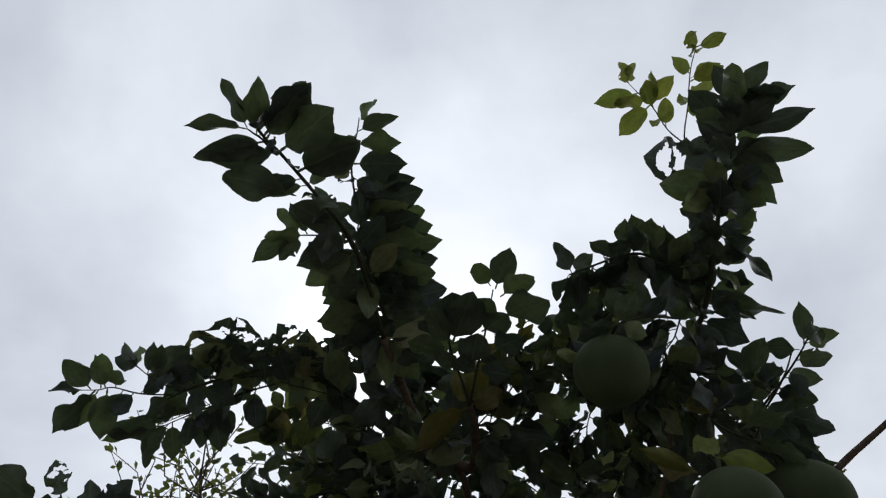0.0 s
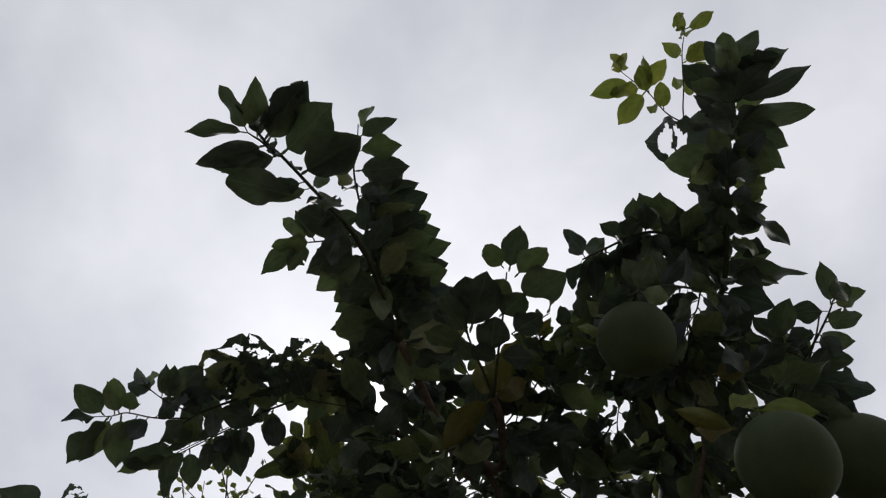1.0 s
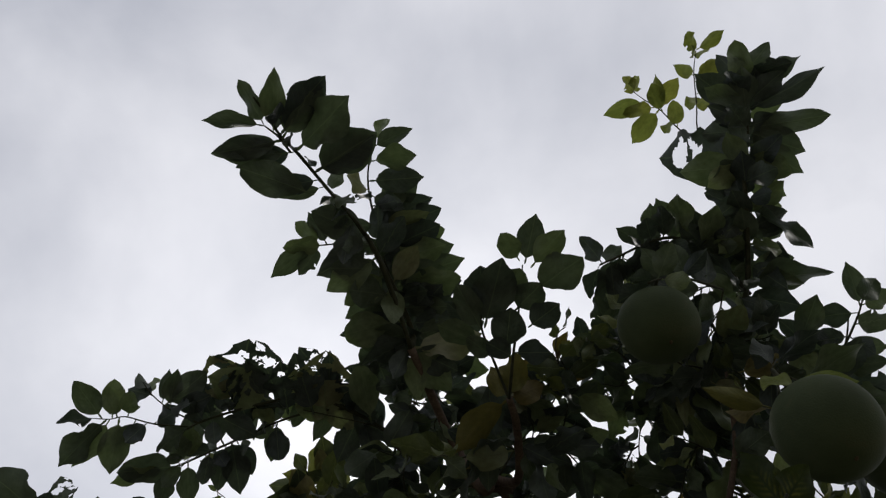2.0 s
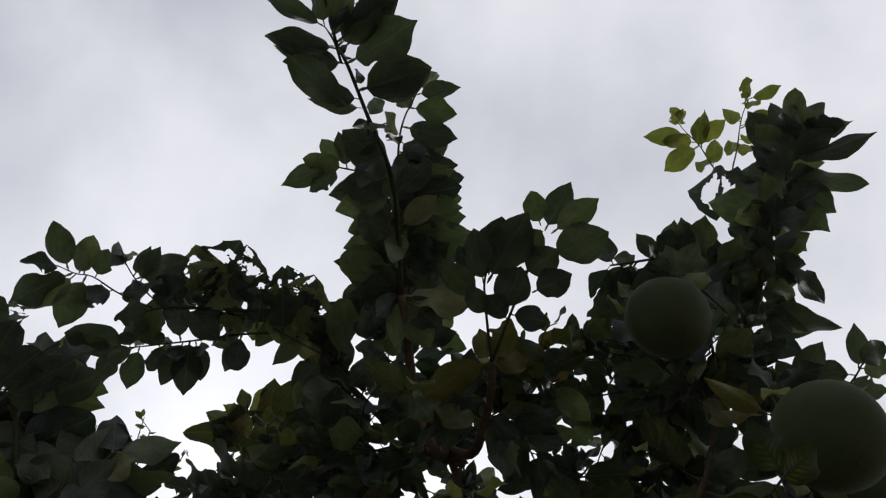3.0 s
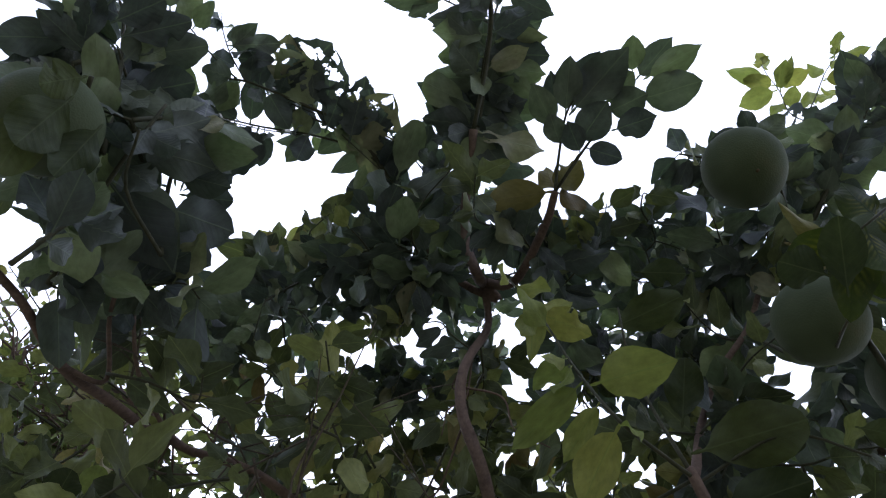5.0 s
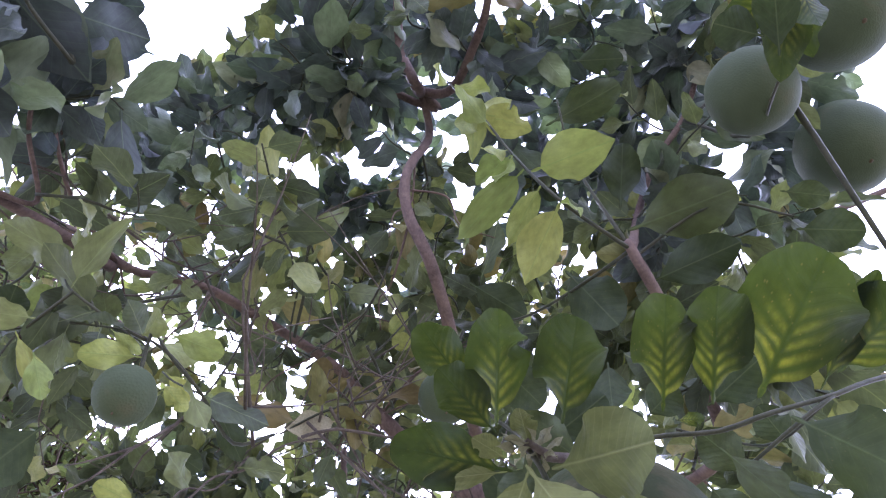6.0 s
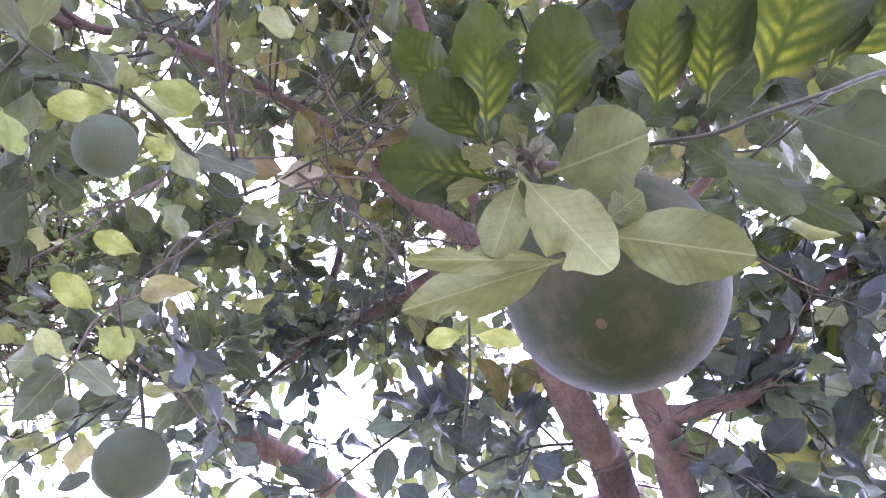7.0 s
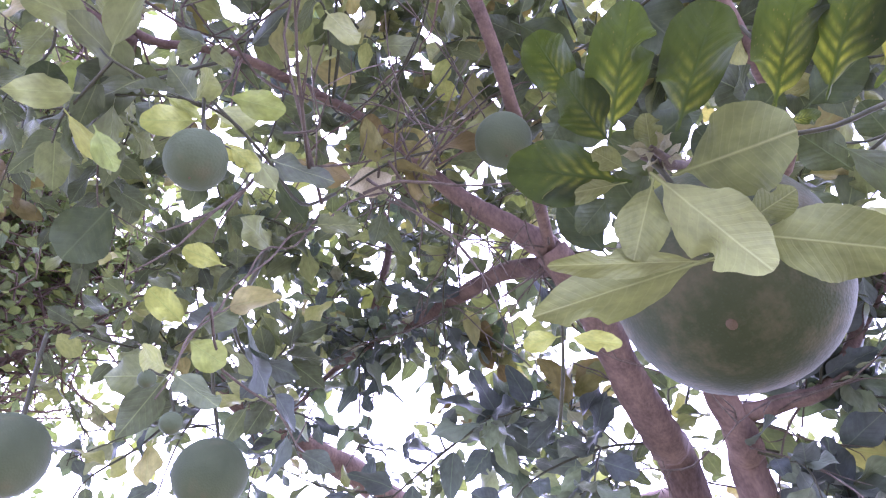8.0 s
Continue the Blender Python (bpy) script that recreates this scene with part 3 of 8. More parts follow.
shoot(tree, [(-0.137, 1.033, 3.151), (-0.181, 0.909, 3.261), (-0.206, 0.789, 3.327), (-0.206, 0.724, 3.343), (-0.190, 0.669, 3.347), (-0.184, 0.635, 3.358)], 0.004, 0.0012,
    [(0.46, 118, -2, 13.8, -13, 1.10), (0.39, 112, -0, 15.1, -6, 1.15), (0.34, 100, -2, 14.8, 20, 1.10), (0.24, 94, 9, 12.8, 4, 1.10), 
    (0.15, 107, -5, 15.7, -14, 1.10), (0.08, 89, -6, 10.9, 12, 1.12), (0.54, -91, -31, 9.8, -19, 1.10), (0.47, 126, 8, 11.6, -7, 1.15), 
    (0.58, 75, -5, 10.1, -12, 1.10), (0.27, 127, -7, 9.8, 0, 1.15), (0.17, 87, -18, 9.8, -8, 1.10), (0.98, 133, 55, 8.1, -56, 1.10), 
    (0.93, 113, 11, 10.3, -20, 1.10), (0.86, 94, -0, 11.3, -27, 1.10), (0.76, 87, 7, 13.1, 13, 1.10), (0.69, 64, -19, 9.8, 24, 1.10), 
    (0.66, -149, -48, 6.9, 33, 1.10), (0.92, -52, -51, 7.4, -5, 1.10), (0.63, 105, -31, 9.2, 11, 1.13), (0.71, -139, -38, 8.6, -55, 1.10)], LEAF)
shoot(tree, [(-0.127, 1.063, 3.076), (-0.125, 1.052, 3.136), (-0.153, 0.959, 3.149), (-0.184, 0.863, 3.136), (-0.202, 0.819, 3.142)], 0.0075, 0.006,
    [(1.00, -117, 10, 13.0, -4, 1.13), (0.93, -64, -2, 13.5, -10, 1.11), (0.83, -60, -16, 13.1, -20, 1.10), (0.68, -62, -18, 11.3, -6, 1.11), 
    (0.53, -66, -4, 12.5, -9, 1.10), (0.29, -87, -9, 15.1, -11, 1.16), (0.19, -89, -12, 12.6, 14, 1.10), (0.32, -41, -10, 10.7, -2, 1.10), 
    (0.27, 82, 17, 10.5, 27, 1.10), (0.19, 88, -1, 10.9, 18, 1.13), (0.00, -51, 25, 10.3, -20, 1.10), (0.00, 5, -21, 10.9, -0, 1.13), 
    (0.00, 43, -19, 12.5, 4, 1.10), (0.27, -79, 33, 10.3, -14, 1.10), (0.59, -1, -44, 10.2, 12, 1.10), (0.10, -77, -14, 12.0, 18, 1.10), 
    (0.00, 95, 2, 15.6, 46, 1.10), (0.93, -105, -42, 8.7, -5, 1.15), (0.73, -80, 32, 10.3, 30, 1.10), (0.59, 140, 12, 10.4, 9, 1.15), 
    (0.47, 85, 30, 10.5, 2, 1.10), (0.83, 141, 18, 10.4, -4, 1.13), (0.39, -117, 27, 10.5, 10, 1.12), (0.05, -49, -48, 9.9, 6, 1.10), 
    (0.00, 64, -14, 11.2, 9, 1.10)], LEAF)
shoot(tree, [(-0.167, 1.284, 3.066), (-0.233, 1.252, 3.098), (-0.290, 1.214, 3.107), (-0.371, 1.173, 3.109), (-0.450, 1.167, 3.083), (-0.534, 1.166, 3.047), (-0.592, 1.167, 3.015), (-0.633, 1.180, 2.994)], 0.0065, 0.002,
    [(0.29, -146, 15, 17.3, -24, 1.10), (0.34, 146, 46, 9.6, 10, 1.21), (0.37, 171, 28, 11.4, 4, 1.10), (0.44, -138, 25, 9.5, -10, 1.10), 
    (0.58, -164, 17, 14.4, -4, 1.10), (0.61, -127, -9, 15.0, -17, 1.21), (0.63, -154, 8, 10.5, -26, 1.10), (0.68, 11, 26, 9.4, -12, 1.10), 
    (0.78, -121, 48, 8.8, -21, 1.10), (0.83, 54, 0, 9.6, 18, 1.10), (0.85, 30, -62, 7.6, 43, 1.10), (0.93, -22, 21, 8.4, 10, 1.32), 
    (0.95, -95, -59, 9.3, 10, 1.10), (0.97, -30, 12, 9.5, -6, 1.10), (0.17, -171, 18, 12.9, -25, 1.21), (0.15, -142, 15, 12.2, -5, 1.10), 
    (0.53, 56, -9, 9.6, 42, 1.10), (0.44, -38, 16, 9.6, 14, 1.10), (0.27, 52, -14, 11.9, 41, 1.10), (0.22, -34, -32, 11.1, -6, 1.14), 
    (0.34, -34, -4, 9.5, -4, 1.15), (0.39, 45, -16, 9.5, 29, 1.11)], LEAF, chewed=(0, 1, 3, 4, 5))
shoot(tree, [(-0.592, 1.167, 3.015), (-0.625, 1.143, 3.012), (-0.652, 1.118, 3.011), (-0.676, 1.087, 3.012), (-0.688, 1.061, 3.015)], 0.002, 0.001,
    [(0.59, 174, 56, 7.3, -8, 1.10), (0.54, 119, 27, 10.9, 12, 1.10), (0.46, 167, 26, 8.4, -38, 1.10), (0.37, 107, 12, 8.8, 11, 1.10), 
    (0.47, 104, -23, 7.2, 67, 1.10), (0.80, -89, 77, 6.8, -33, 1.10), (0.88, -89, 51, 6.9, -101, 1.10), (0.76, -92, 27, 7.3, -43, 1.10)], LEAF)
shoot(tree, [(-0.611, 1.169, 3.007), (-0.670, 1.142, 2.982), (-0.718, 1.114, 2.971), (-0.745, 1.110, 2.959), (-0.773, 1.093, 2.939)], 0.002, 0.001,
    [(0.88, -157, 3, 9.9, -29, 1.10), (0.95, -89, 8, 8.2, 35, 1.10), (0.83, -57, -37, 11.9, 30, 1.10), (0.80, -40, -20, 11.0, -21, 1.10), 
    (0.78, 177, 29, 8.1, -19, 1.16), (0.71, -10, -33, 11.0, 26, 1.21), (0.63, 155, -4, 8.0, -2, 1.10), (0.54, -36, -13, 8.2, 25, 1.10), 
    (0.42, -84, -74, 7.6, -11, 1.10), (0.73, -134, 52, 8.2, -34, 1.13), (0.36, 65, 69, 8.2, 10, 1.10)], LEAF)
shoot(tree, [(-0.290, 1.214, 3.107), (-0.363, 1.208, 3.097), (-0.444, 1.220, 3.084), (-0.531, 1.243, 3.061), (-0.601, 1.256, 3.031), (-0.668, 1.267, 2.998)], 0.0035, 0.0012,
    [(0.39, -12, -32, 8.6, 4, 1.10), (0.42, -46, 28, 7.8, -27, 1.10), (0.63, 18, -12, 8.6, 24, 1.10), (0.66, 10, -26, 11.2, 13, 1.21), 
    (0.69, -16, -21, 9.6, 15, 1.10), (0.78, 0, -61, 8.0, 6, 1.10), (0.90, 1, -34, 8.8, 26, 1.10), (0.92, -72, -64, 8.0, -3, 1.10), 
    (0.95, -106, -24, 12.4, -6, 1.10), (1.00, -98, -19, 11.6, 26, 1.10), (1.00, -25, -30, 8.8, 41, 1.10), (0.81, -0, 38, 7.5, 26, 1.10), 
    (0.76, -103, 6, 8.2, -7, 1.10), (0.59, 147, 76, 8.2, -23, 1.10), (0.36, -103, 51, 8.1, -22, 1.10)], LEAF)
shoot(tree, [(0.543, 1.046, 3.011), (0.585, 0.970, 3.059), (0.600, 0.894, 3.102), (0.614, 0.817, 3.153), (0.631, 0.738, 3.220), (0.655, 0.664, 3.269), (0.659, 0.589, 3.301), (0.668, 0.550, 3.318)], 0.007, 0.002,
    [(0.98, -137, -40, 6.8, 84, 1.10), (0.95, -146, 56, 9.9, 6, 1.10), (0.97, 128, 25, 9.0, 28, 1.10), (0.95, 116, -27, 10.3, -27, 1.10), 
    (0.93, 114, -18, 12.4, 56, 0.77), (0.83, 121, -32, 18.1, 37, 0.66), (0.76, 97, -15, 17.2, 21, 0.66), (0.81, -136, 17, 14.6, 36, 1.10), 
    (0.80, 164, 19, 10.5, 17, 1.10), (0.76, -138, 47, 10.5, 18, 1.10), (0.75, 67, -23, 13.0, -3, 1.13), (0.71, 57, -21, 13.7, -9, 1.14), 
    (0.64, 72, -38, 10.9, -12, 1.10), (0.56, 62, 5, 10.5, -1, 1.10), (0.47, 65, 19, 8.9, 36, 1.10), (0.44, 63, -28, 15.3, -67, 1.10), 
    (0.61, -67, -14, 9.9, -14, 1.10), (0.66, -70, 61, 24.4, -7, 1.10), (0.61, -80, 31, 13.6, -15, 1.10), (0.36, 78, 18, 8.9, 7, 1.10), 
    (0.31, 68, 12, 9.9, -24, 1.10), (0.27, -139, 64, 10.1, 16, 1.14), (0.24, 58, -55, 10.3, -18, 1.10), (0.19, 98, -33, 10.9, -20, 1.10), 
    (0.75, -79, 50, 10.5, 1, 1.10), (0.80, 106, 17, 9.6, 0, 1.15), (0.71, 78, 23, 8.4, 3, 1.10), (0.68, -12, 6, 11.4, -38, 1.14), 
    (0.76, -170, 44, 10.5, 19, 1.10), (0.88, 109, 20, 9.1, 35, 1.10), (0.49, -64, -23, 8.4, -19, 1.10), (0.17, 110, -26, 16.1, -30, 1.10), 
    (0.12, 94, -38, 11.6, -1, 1.13), (0.49, -88, 63, 10.1, 10, 1.14), (0.44, -49, -26, 9.0, -12, 1.10), (0.37, -61, -19, 9.6, -8, 1.10), 
    (0.36, 105, 16, 10.2, -12, 1.10), (0.29, -20, 44, 9.7, -67, 1.10), (0.25, -22, 41, 10.4, -42, 1.15), (0.31, 105, -61, 9.0, -27, 1.10), 
    (0.19, -25, 40, 10.5, -17, 1.10), (0.47, 133, -57, 8.6, 42, 1.10), (0.54, 141, -51, 9.4, 25, 1.12)], LEAF, chewed=(17,))
shoot(tree, [(0.643, 0.690, 3.251), (0.596, 0.717, 3.379), (0.608, 0.639, 3.452), (0.617, 0.570, 3.502), (0.627, 0.519, 3.518)], 0.0025, 0.001,
    [(0.98, -145, -24, 7.6, -9, 1.10), (0.98, -108, -56, 5.5, 5, 1.10), (1.00, 124, -27, 8.0, 28, 1.10), (0.98, 89, 47, 6.8, -59, 1.10), 
    (0.80, 122, 2, 7.7, -21, 1.10), (0.78, 131, -18, 8.9, -1, 1.21), (0.68, 14, 61, 7.3, -40, 1.10), (0.66, 48, -72, 6.7, -12, 1.10), 
    (0.83, -133, 70, 7.7, 24, 1.10), (0.69, 108, 26, 7.7, 55, 1.10)], YOUNG)
shoot(tree, [(0.596, 0.717, 3.379), (0.566, 0.703, 3.444), (0.532, 0.658, 3.490), (0.498, 0.631, 3.522), (0.472, 0.608, 3.541)], 0.002, 0.0009,
    [(0.95, -161, 59, 7.2, 44, 1.10), (0.97, 143, 56, 7.1, -21, 1.10), (0.81, -72, 13, 10.9, -10, 1.10), (0.68, -80, 20, 8.3, 27, 1.10), 
    (0.63, -41, 3, 10.6, 2, 1.21), (0.58, -158, 5, 8.2, 5, 1.21), (0.46, 18, 58, 7.2, 2, 1.10), (0.66, 144, -1, 8.7, 11, 1.10), 
    (0.68, 173, -5, 8.3, 73, 1.10), (0.34, -178, 27, 7.3, 26, 1.10)], YOUNG)
shoot(tree, [(0.589, 0.991, 3.051), (0.541, 0.930, 3.099), (0.484, 0.891, 3.142), (0.425, 0.887, 3.153), (0.342, 0.913, 3.142), (0.294, 0.927, 3.131)], 0.005, 0.002,
    [(0.98, -151, 60, 8.6, 36, 1.21), (1.00, -15, 17, 8.6, 19, 1.10), (0.97, 106, 48, 7.6, 38, 1.10), (0.93, 6, -6, 9.5, -20, 1.10), 
    (0.86, -22, -1, 12.8, 18, 1.10), (0.76, -161, -40, 6.6, 68, 1.10), (0.66, -160, -19, 8.5, 8, 1.21), (0.59, -175, -5, 8.5, 28, 1.15), 
    (0.49, -175, -4, 10.9, 46, 1.10), (0.42, 160, 47, 8.6, 40, 1.10), (0.61, -41, -2, 11.6, 16, 1.10), (0.58, 59, -54, 8.5, -25, 1.10), 
    (0.44, 122, -1, 9.6, 16, 1.13), (0.37, 115, -38, 8.5, -1, 1.10), (0.29, 89, 12, 8.6, -7, 1.10), (0.22, -140, 32, 12.8, 12, 1.10), 
    (0.53, -30, 26, 8.6, -44, 1.10), (0.56, -39, 2, 12.6, 6, 1.10), (0.34, 170, 10, 10.6, -6, 1.10), (0.17, 87, -3, 8.6, 4, 1.11), 
    (0.61, 20, -58, 8.4, 25, 1.10), (0.64, -2, 25, 8.6, -69, 1.10), (0.49, 41, -31, 13.5, -5, 1.10)], LEAF)
shoot(tree, [(0.688, 1.112, 2.908), (0.737, 1.046, 2.939), (0.763, 1.008, 2.959), (0.776, 0.981, 2.972)], 0.003, 0.0015,
    [(0.88, 178, 39, 9.1, 47, 1.10), (0.93, -177, -32, 8.3, 64, 1.10), (0.90, 96, 20, 8.3, 14, 1.10), (0.81, -71, 40, 10.2, 10, 1.10), 
    (0.66, 88, 16, 8.6, 13, 1.14), (0.51, -93, -11, 8.0, -8, 1.10), (0.51, 70, -78, 8.1, -13, 1.10), (0.27, 63, 5, 9.1, 13, 1.10)], LEAF)
shoot(tree, [(0.686, 1.200, 2.926), (0.722, 1.115, 2.940), (0.738, 1.061, 2.950), (0.753, 1.020, 2.975)], 0.003, 0.0015,
    [(0.63, -3, 46, 7.1, -46, 1.10), (0.69, 80, 8, 9.1, 32, 1.10), (0.49, 110, -36, 9.0, 45, 1.21), (0.32, 86, -29, 13.5, 34, 1.10), 
    (0.19, 75, -43, 12.8, 24, 1.13), (0.29, -12, -9, 9.1, -31, 1.11), (0.53, -98, -6, 8.9, -10, 1.10)], LEAF)
shoot(tree, [(-0.392, 1.341, 2.383), (-0.436, 1.307, 2.457), (-0.456, 1.275, 2.489), (-0.464, 1.245, 2.523), (-0.462, 1.222, 2.533)], 0.004, 0.002,
    [(0.88, -153, 54, 10.1, -36, 1.21), (0.90, 112, 5, 10.2, -22, 1.10), (0.71, 100, -9, 9.8, 13, 1.10), (0.44, 79, 42, 10.5, 25, 1.38), 
    (0.97, -133, -55, 8.1, -45, 1.10), (0.88, -85, 14, 10.1, -15, 1.11), (0.59, -78, 14, 9.6, -21, 1.11), (0.47, -75, -68, 9.6, -23, 1.10), 
    (0.34, -31, 11, 8.7, 25, 1.10), (0.17, 51, 51, 9.6, 39, 1.15)], LEAF)
shoot(tree, [(-0.508, 1.259, 2.396), (-0.567, 1.193, 2.491), (-0.611, 1.150, 2.553), (-0.666, 1.104, 2.618), (-0.710, 1.072, 2.621)], 0.004, 0.002,
    [(0.97, -130, 16, 11.0, -26, 1.21), (0.93, 171, -25, 9.2, -33, 1.21), (0.85, 147, -29, 6.7, -28, 1.10), (0.78, -122, -73, 7.6, -9, 1.10), 
    (0.64, 91, -9, 8.8, 10, 1.10), (0.49, 175, 47, 11.0, -29, 1.10), (0.56, -46, 13, 8.7, 32, 1.10), (0.41, 74, 71, 9.3, 0, 1.14), 
    (0.31, 88, -9, 9.7, 24, 1.10), (0.19, -140, -73, 7.0, -70, 1.10), (0.10, 35, 50, 9.5, 43, 1.15), (0.00, -41, 10, 8.5, 9, 1.11), 
    (0.36, 82, -26, 7.2, 52, 1.10), (0.19, 28, 54, 8.7, 58, 1.13), (0.10, 27, -80, 7.0, 72, 1.12)], LEAF, chewed=(2,))
shoot(tree, [(-0.483, 1.413, 2.328), (-0.484, 1.332, 2.360), (-0.481, 1.261, 2.392), (-0.479, 1.210, 2.426), (-0.480, 1.180, 2.452)], 0.004, 0.002,
    [(0.80, 132, 62, 10.3, 11, 1.10), (0.73, 89, 59, 11.0, -16, 1.10), (0.64, 81, -24, 7.6, 26, 1.14), (0.54, 41, 60, 8.8, 60, 1.10), 
    (0.61, 48, 11, 14.3, 1, 1.15), (0.53, 55, 6, 13.3, -0, 1.10), (0.39, 5, -64, 8.2, 15, 1.10), (0.31, 36, 33, 11.0, 54, 1.10), 
    (0.27, 16, 34, 9.9, 46, 1.14), (0.19, -30, 12, 9.3, 3, 1.10), (0.24, -87, 28, 7.9, -42, 1.10), (0.47, -154, -56, 7.3, -63, 1.10), 
    (0.69, -162, -54, 7.3, -16, 1.10), (0.10, 70, -20, 10.2, 17, 1.10), (0.05, -151, -64, 6.8, -39, 1.10), (0.49, 18, 39, 9.8, 16, 1.10), 
    (0.81, 93, -21, 7.7, 16, 1.10), (0.86, 26, -57, 6.9, 21, 1.10)], LEAF)
shoot(tree, [(0.304, 1.300, 2.350), (0.253, 1.290, 2.353), (0.190, 1.273, 2.347), (0.146, 1.273, 2.477), (0.102, 1.265, 2.633), (0.042, 1.249, 2.705)], 0.0028, 0.0015,
    [(0.39, 136, -4, 11.2, 7, 1.21), (0.22, -5, -17, 10.8, -4, 1.26), (0.42, -22, -11, 13.0, -11, 0.68), (0.32, -8, -14, 8.9, -6, 0.83), 
    (0.20, -171, -64, 5.6, 24, 1.10), (0.83, 92, 2, 9.0, 4, 1.21), (0.83, -27, -57, 7.0, -9, 1.10), (0.86, 29, -14, 8.7, -39, 1.10), 
    (1.00, -119, -54, 6.0, -59, 1.10), (0.83, 113, 43, 7.7, 54, 1.10), (0.51, -4, -64, 7.1, -79, 1.10), (0.51, -20, 31, 7.8, 14, 1.10), 
    (0.71, -114, 6, 8.0, -44, 1.10), (0.54, -75, -47, 6.7, -62, 1.10), (0.97, 99, 33, 7.7, -42, 1.10)], YOUNG, label="young twig with pale yellow-green leaves")
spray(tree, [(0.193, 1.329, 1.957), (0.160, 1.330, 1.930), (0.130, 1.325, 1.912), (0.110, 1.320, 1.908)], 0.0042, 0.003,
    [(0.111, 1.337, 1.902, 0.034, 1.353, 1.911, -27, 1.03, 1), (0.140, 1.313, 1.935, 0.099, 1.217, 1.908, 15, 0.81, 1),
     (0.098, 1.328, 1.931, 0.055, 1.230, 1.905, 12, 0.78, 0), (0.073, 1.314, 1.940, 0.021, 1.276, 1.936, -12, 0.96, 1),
     (0.097, 1.326, 1.920, 0.034, 1.283, 1.908, -14, 0.81, 3)], BROAD_SHADED, twig=DRY, label="fruiting twig with broad leaves yellowing between the veins")
spray(tree, [(0.116, 1.322, 1.909), (0.124, 1.322, 1.888), (0.138, 1.330, 1.858), (0.142, 1.338, 1.843)], 0.0020, 0.0014,
    [(0.111, 1.321, 1.891, 0.151, 1.312, 1.802, 29, 0.94, 0), (0.133, 1.326, 1.902, 0.167, 1.263, 1.871, 45, 1.37, 1),
     (0.148, 1.316, 1.839, 0.235, 1.297, 1.829, 31, 0.95, 3), (0.146, 1.336, 1.840, 0.070, 1.419, 1.853, -39, 0.70, 2),
     (0.148, 1.338, 1.840, 0.055, 1.368, 1.842, -36, 0.39, 0), (0.161, 1.320, 1.856, 0.161, 1.281, 1.839, 43, 1.08, 2),
     (0.113, 1.321, 1.887, 0.103, 1.354, 1.843, -33, 1.07, 1), (0.107, 1.337, 1.900, 0.060, 1.362, 1.899, -32, 0.65, 0),
     (0.113, 1.316, 1.901, 0.093, 1.288, 1.899, 15, 1.04, 0), (0.104, 1.330, 1.903, 0.078, 1.325, 1.906, -17, 1.26, 2)], PALE, label="short twig with pale grey-green leaf undersides")
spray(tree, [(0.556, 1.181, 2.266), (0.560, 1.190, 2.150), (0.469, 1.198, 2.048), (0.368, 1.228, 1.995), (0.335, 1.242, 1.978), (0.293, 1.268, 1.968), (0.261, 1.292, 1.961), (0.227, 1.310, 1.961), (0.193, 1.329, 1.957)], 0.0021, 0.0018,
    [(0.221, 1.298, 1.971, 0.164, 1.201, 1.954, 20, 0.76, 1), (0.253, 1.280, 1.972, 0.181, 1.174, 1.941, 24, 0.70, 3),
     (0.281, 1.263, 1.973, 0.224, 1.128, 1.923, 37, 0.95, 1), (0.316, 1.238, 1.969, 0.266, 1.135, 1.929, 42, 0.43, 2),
     (0.320, 1.222, 1.970, 0.275, 1.131, 1.909, 52, 0.97, 0), (0.235, 1.302, 1.973, 0.241, 1.282, 1.953, 52, 0.80, 0)], BROAD_SHADED)
spray(tree, [(0.335, 1.242, 1.978), (0.312, 1.262, 1.962), (0.290, 1.300, 1.950)], 0.0018, 0.0014,
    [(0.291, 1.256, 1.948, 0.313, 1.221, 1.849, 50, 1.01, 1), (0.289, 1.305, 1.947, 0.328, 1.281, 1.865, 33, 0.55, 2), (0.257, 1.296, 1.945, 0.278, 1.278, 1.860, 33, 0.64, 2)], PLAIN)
shoot(tree, [(0.143, 1.617, 2.379), (0.097, 1.626, 2.357), (0.054, 1.634, 2.334), (0.017, 1.650, 2.314), (-0.021, 1.682, 2.292)], 0.0025, 0.0015,
    [(0.71, -148, 33, 6.8, -11, 0.87), (0.49, -47, 39, 6.8, 11, 0.79), (0.47, 30, -62, 6.7, 25, 0.79), (0.42, 38, 30, 6.8, 45, 0.79), 
    (0.34, 127, 10, 8.2, -22, 0.79), (0.53, 57, -39, 7.1, -3, 0.79), (0.85, -86, 8, 9.1, -76, 0.79), (0.68, 113, -12, 6.7, -21, 0.79), 
    (0.08, 151, 17, 7.1, 44, 0.79)], DYING)
shoot(tree, [(0.054, 1.634, 2.334), (0.047, 1.648, 2.313)], 0.0015, 0.001,
    [(1.00, -66, -13, 7.0, -60, 1.10)], BRACT)
shoot(tree, [(0.065, 1.096, 2.891), (0.073, 1.016, 2.876)], 0.003, 0.002,
    [(0.00, 160, 42, 9.1, 6, 1.32), (0.00, -133, 66, 8.8, -12, 1.10), (0.00, -58, -15, 14.5, 3, 1.10), (0.00, 84, 36, 9.1, 43, 1.10)], DYING)
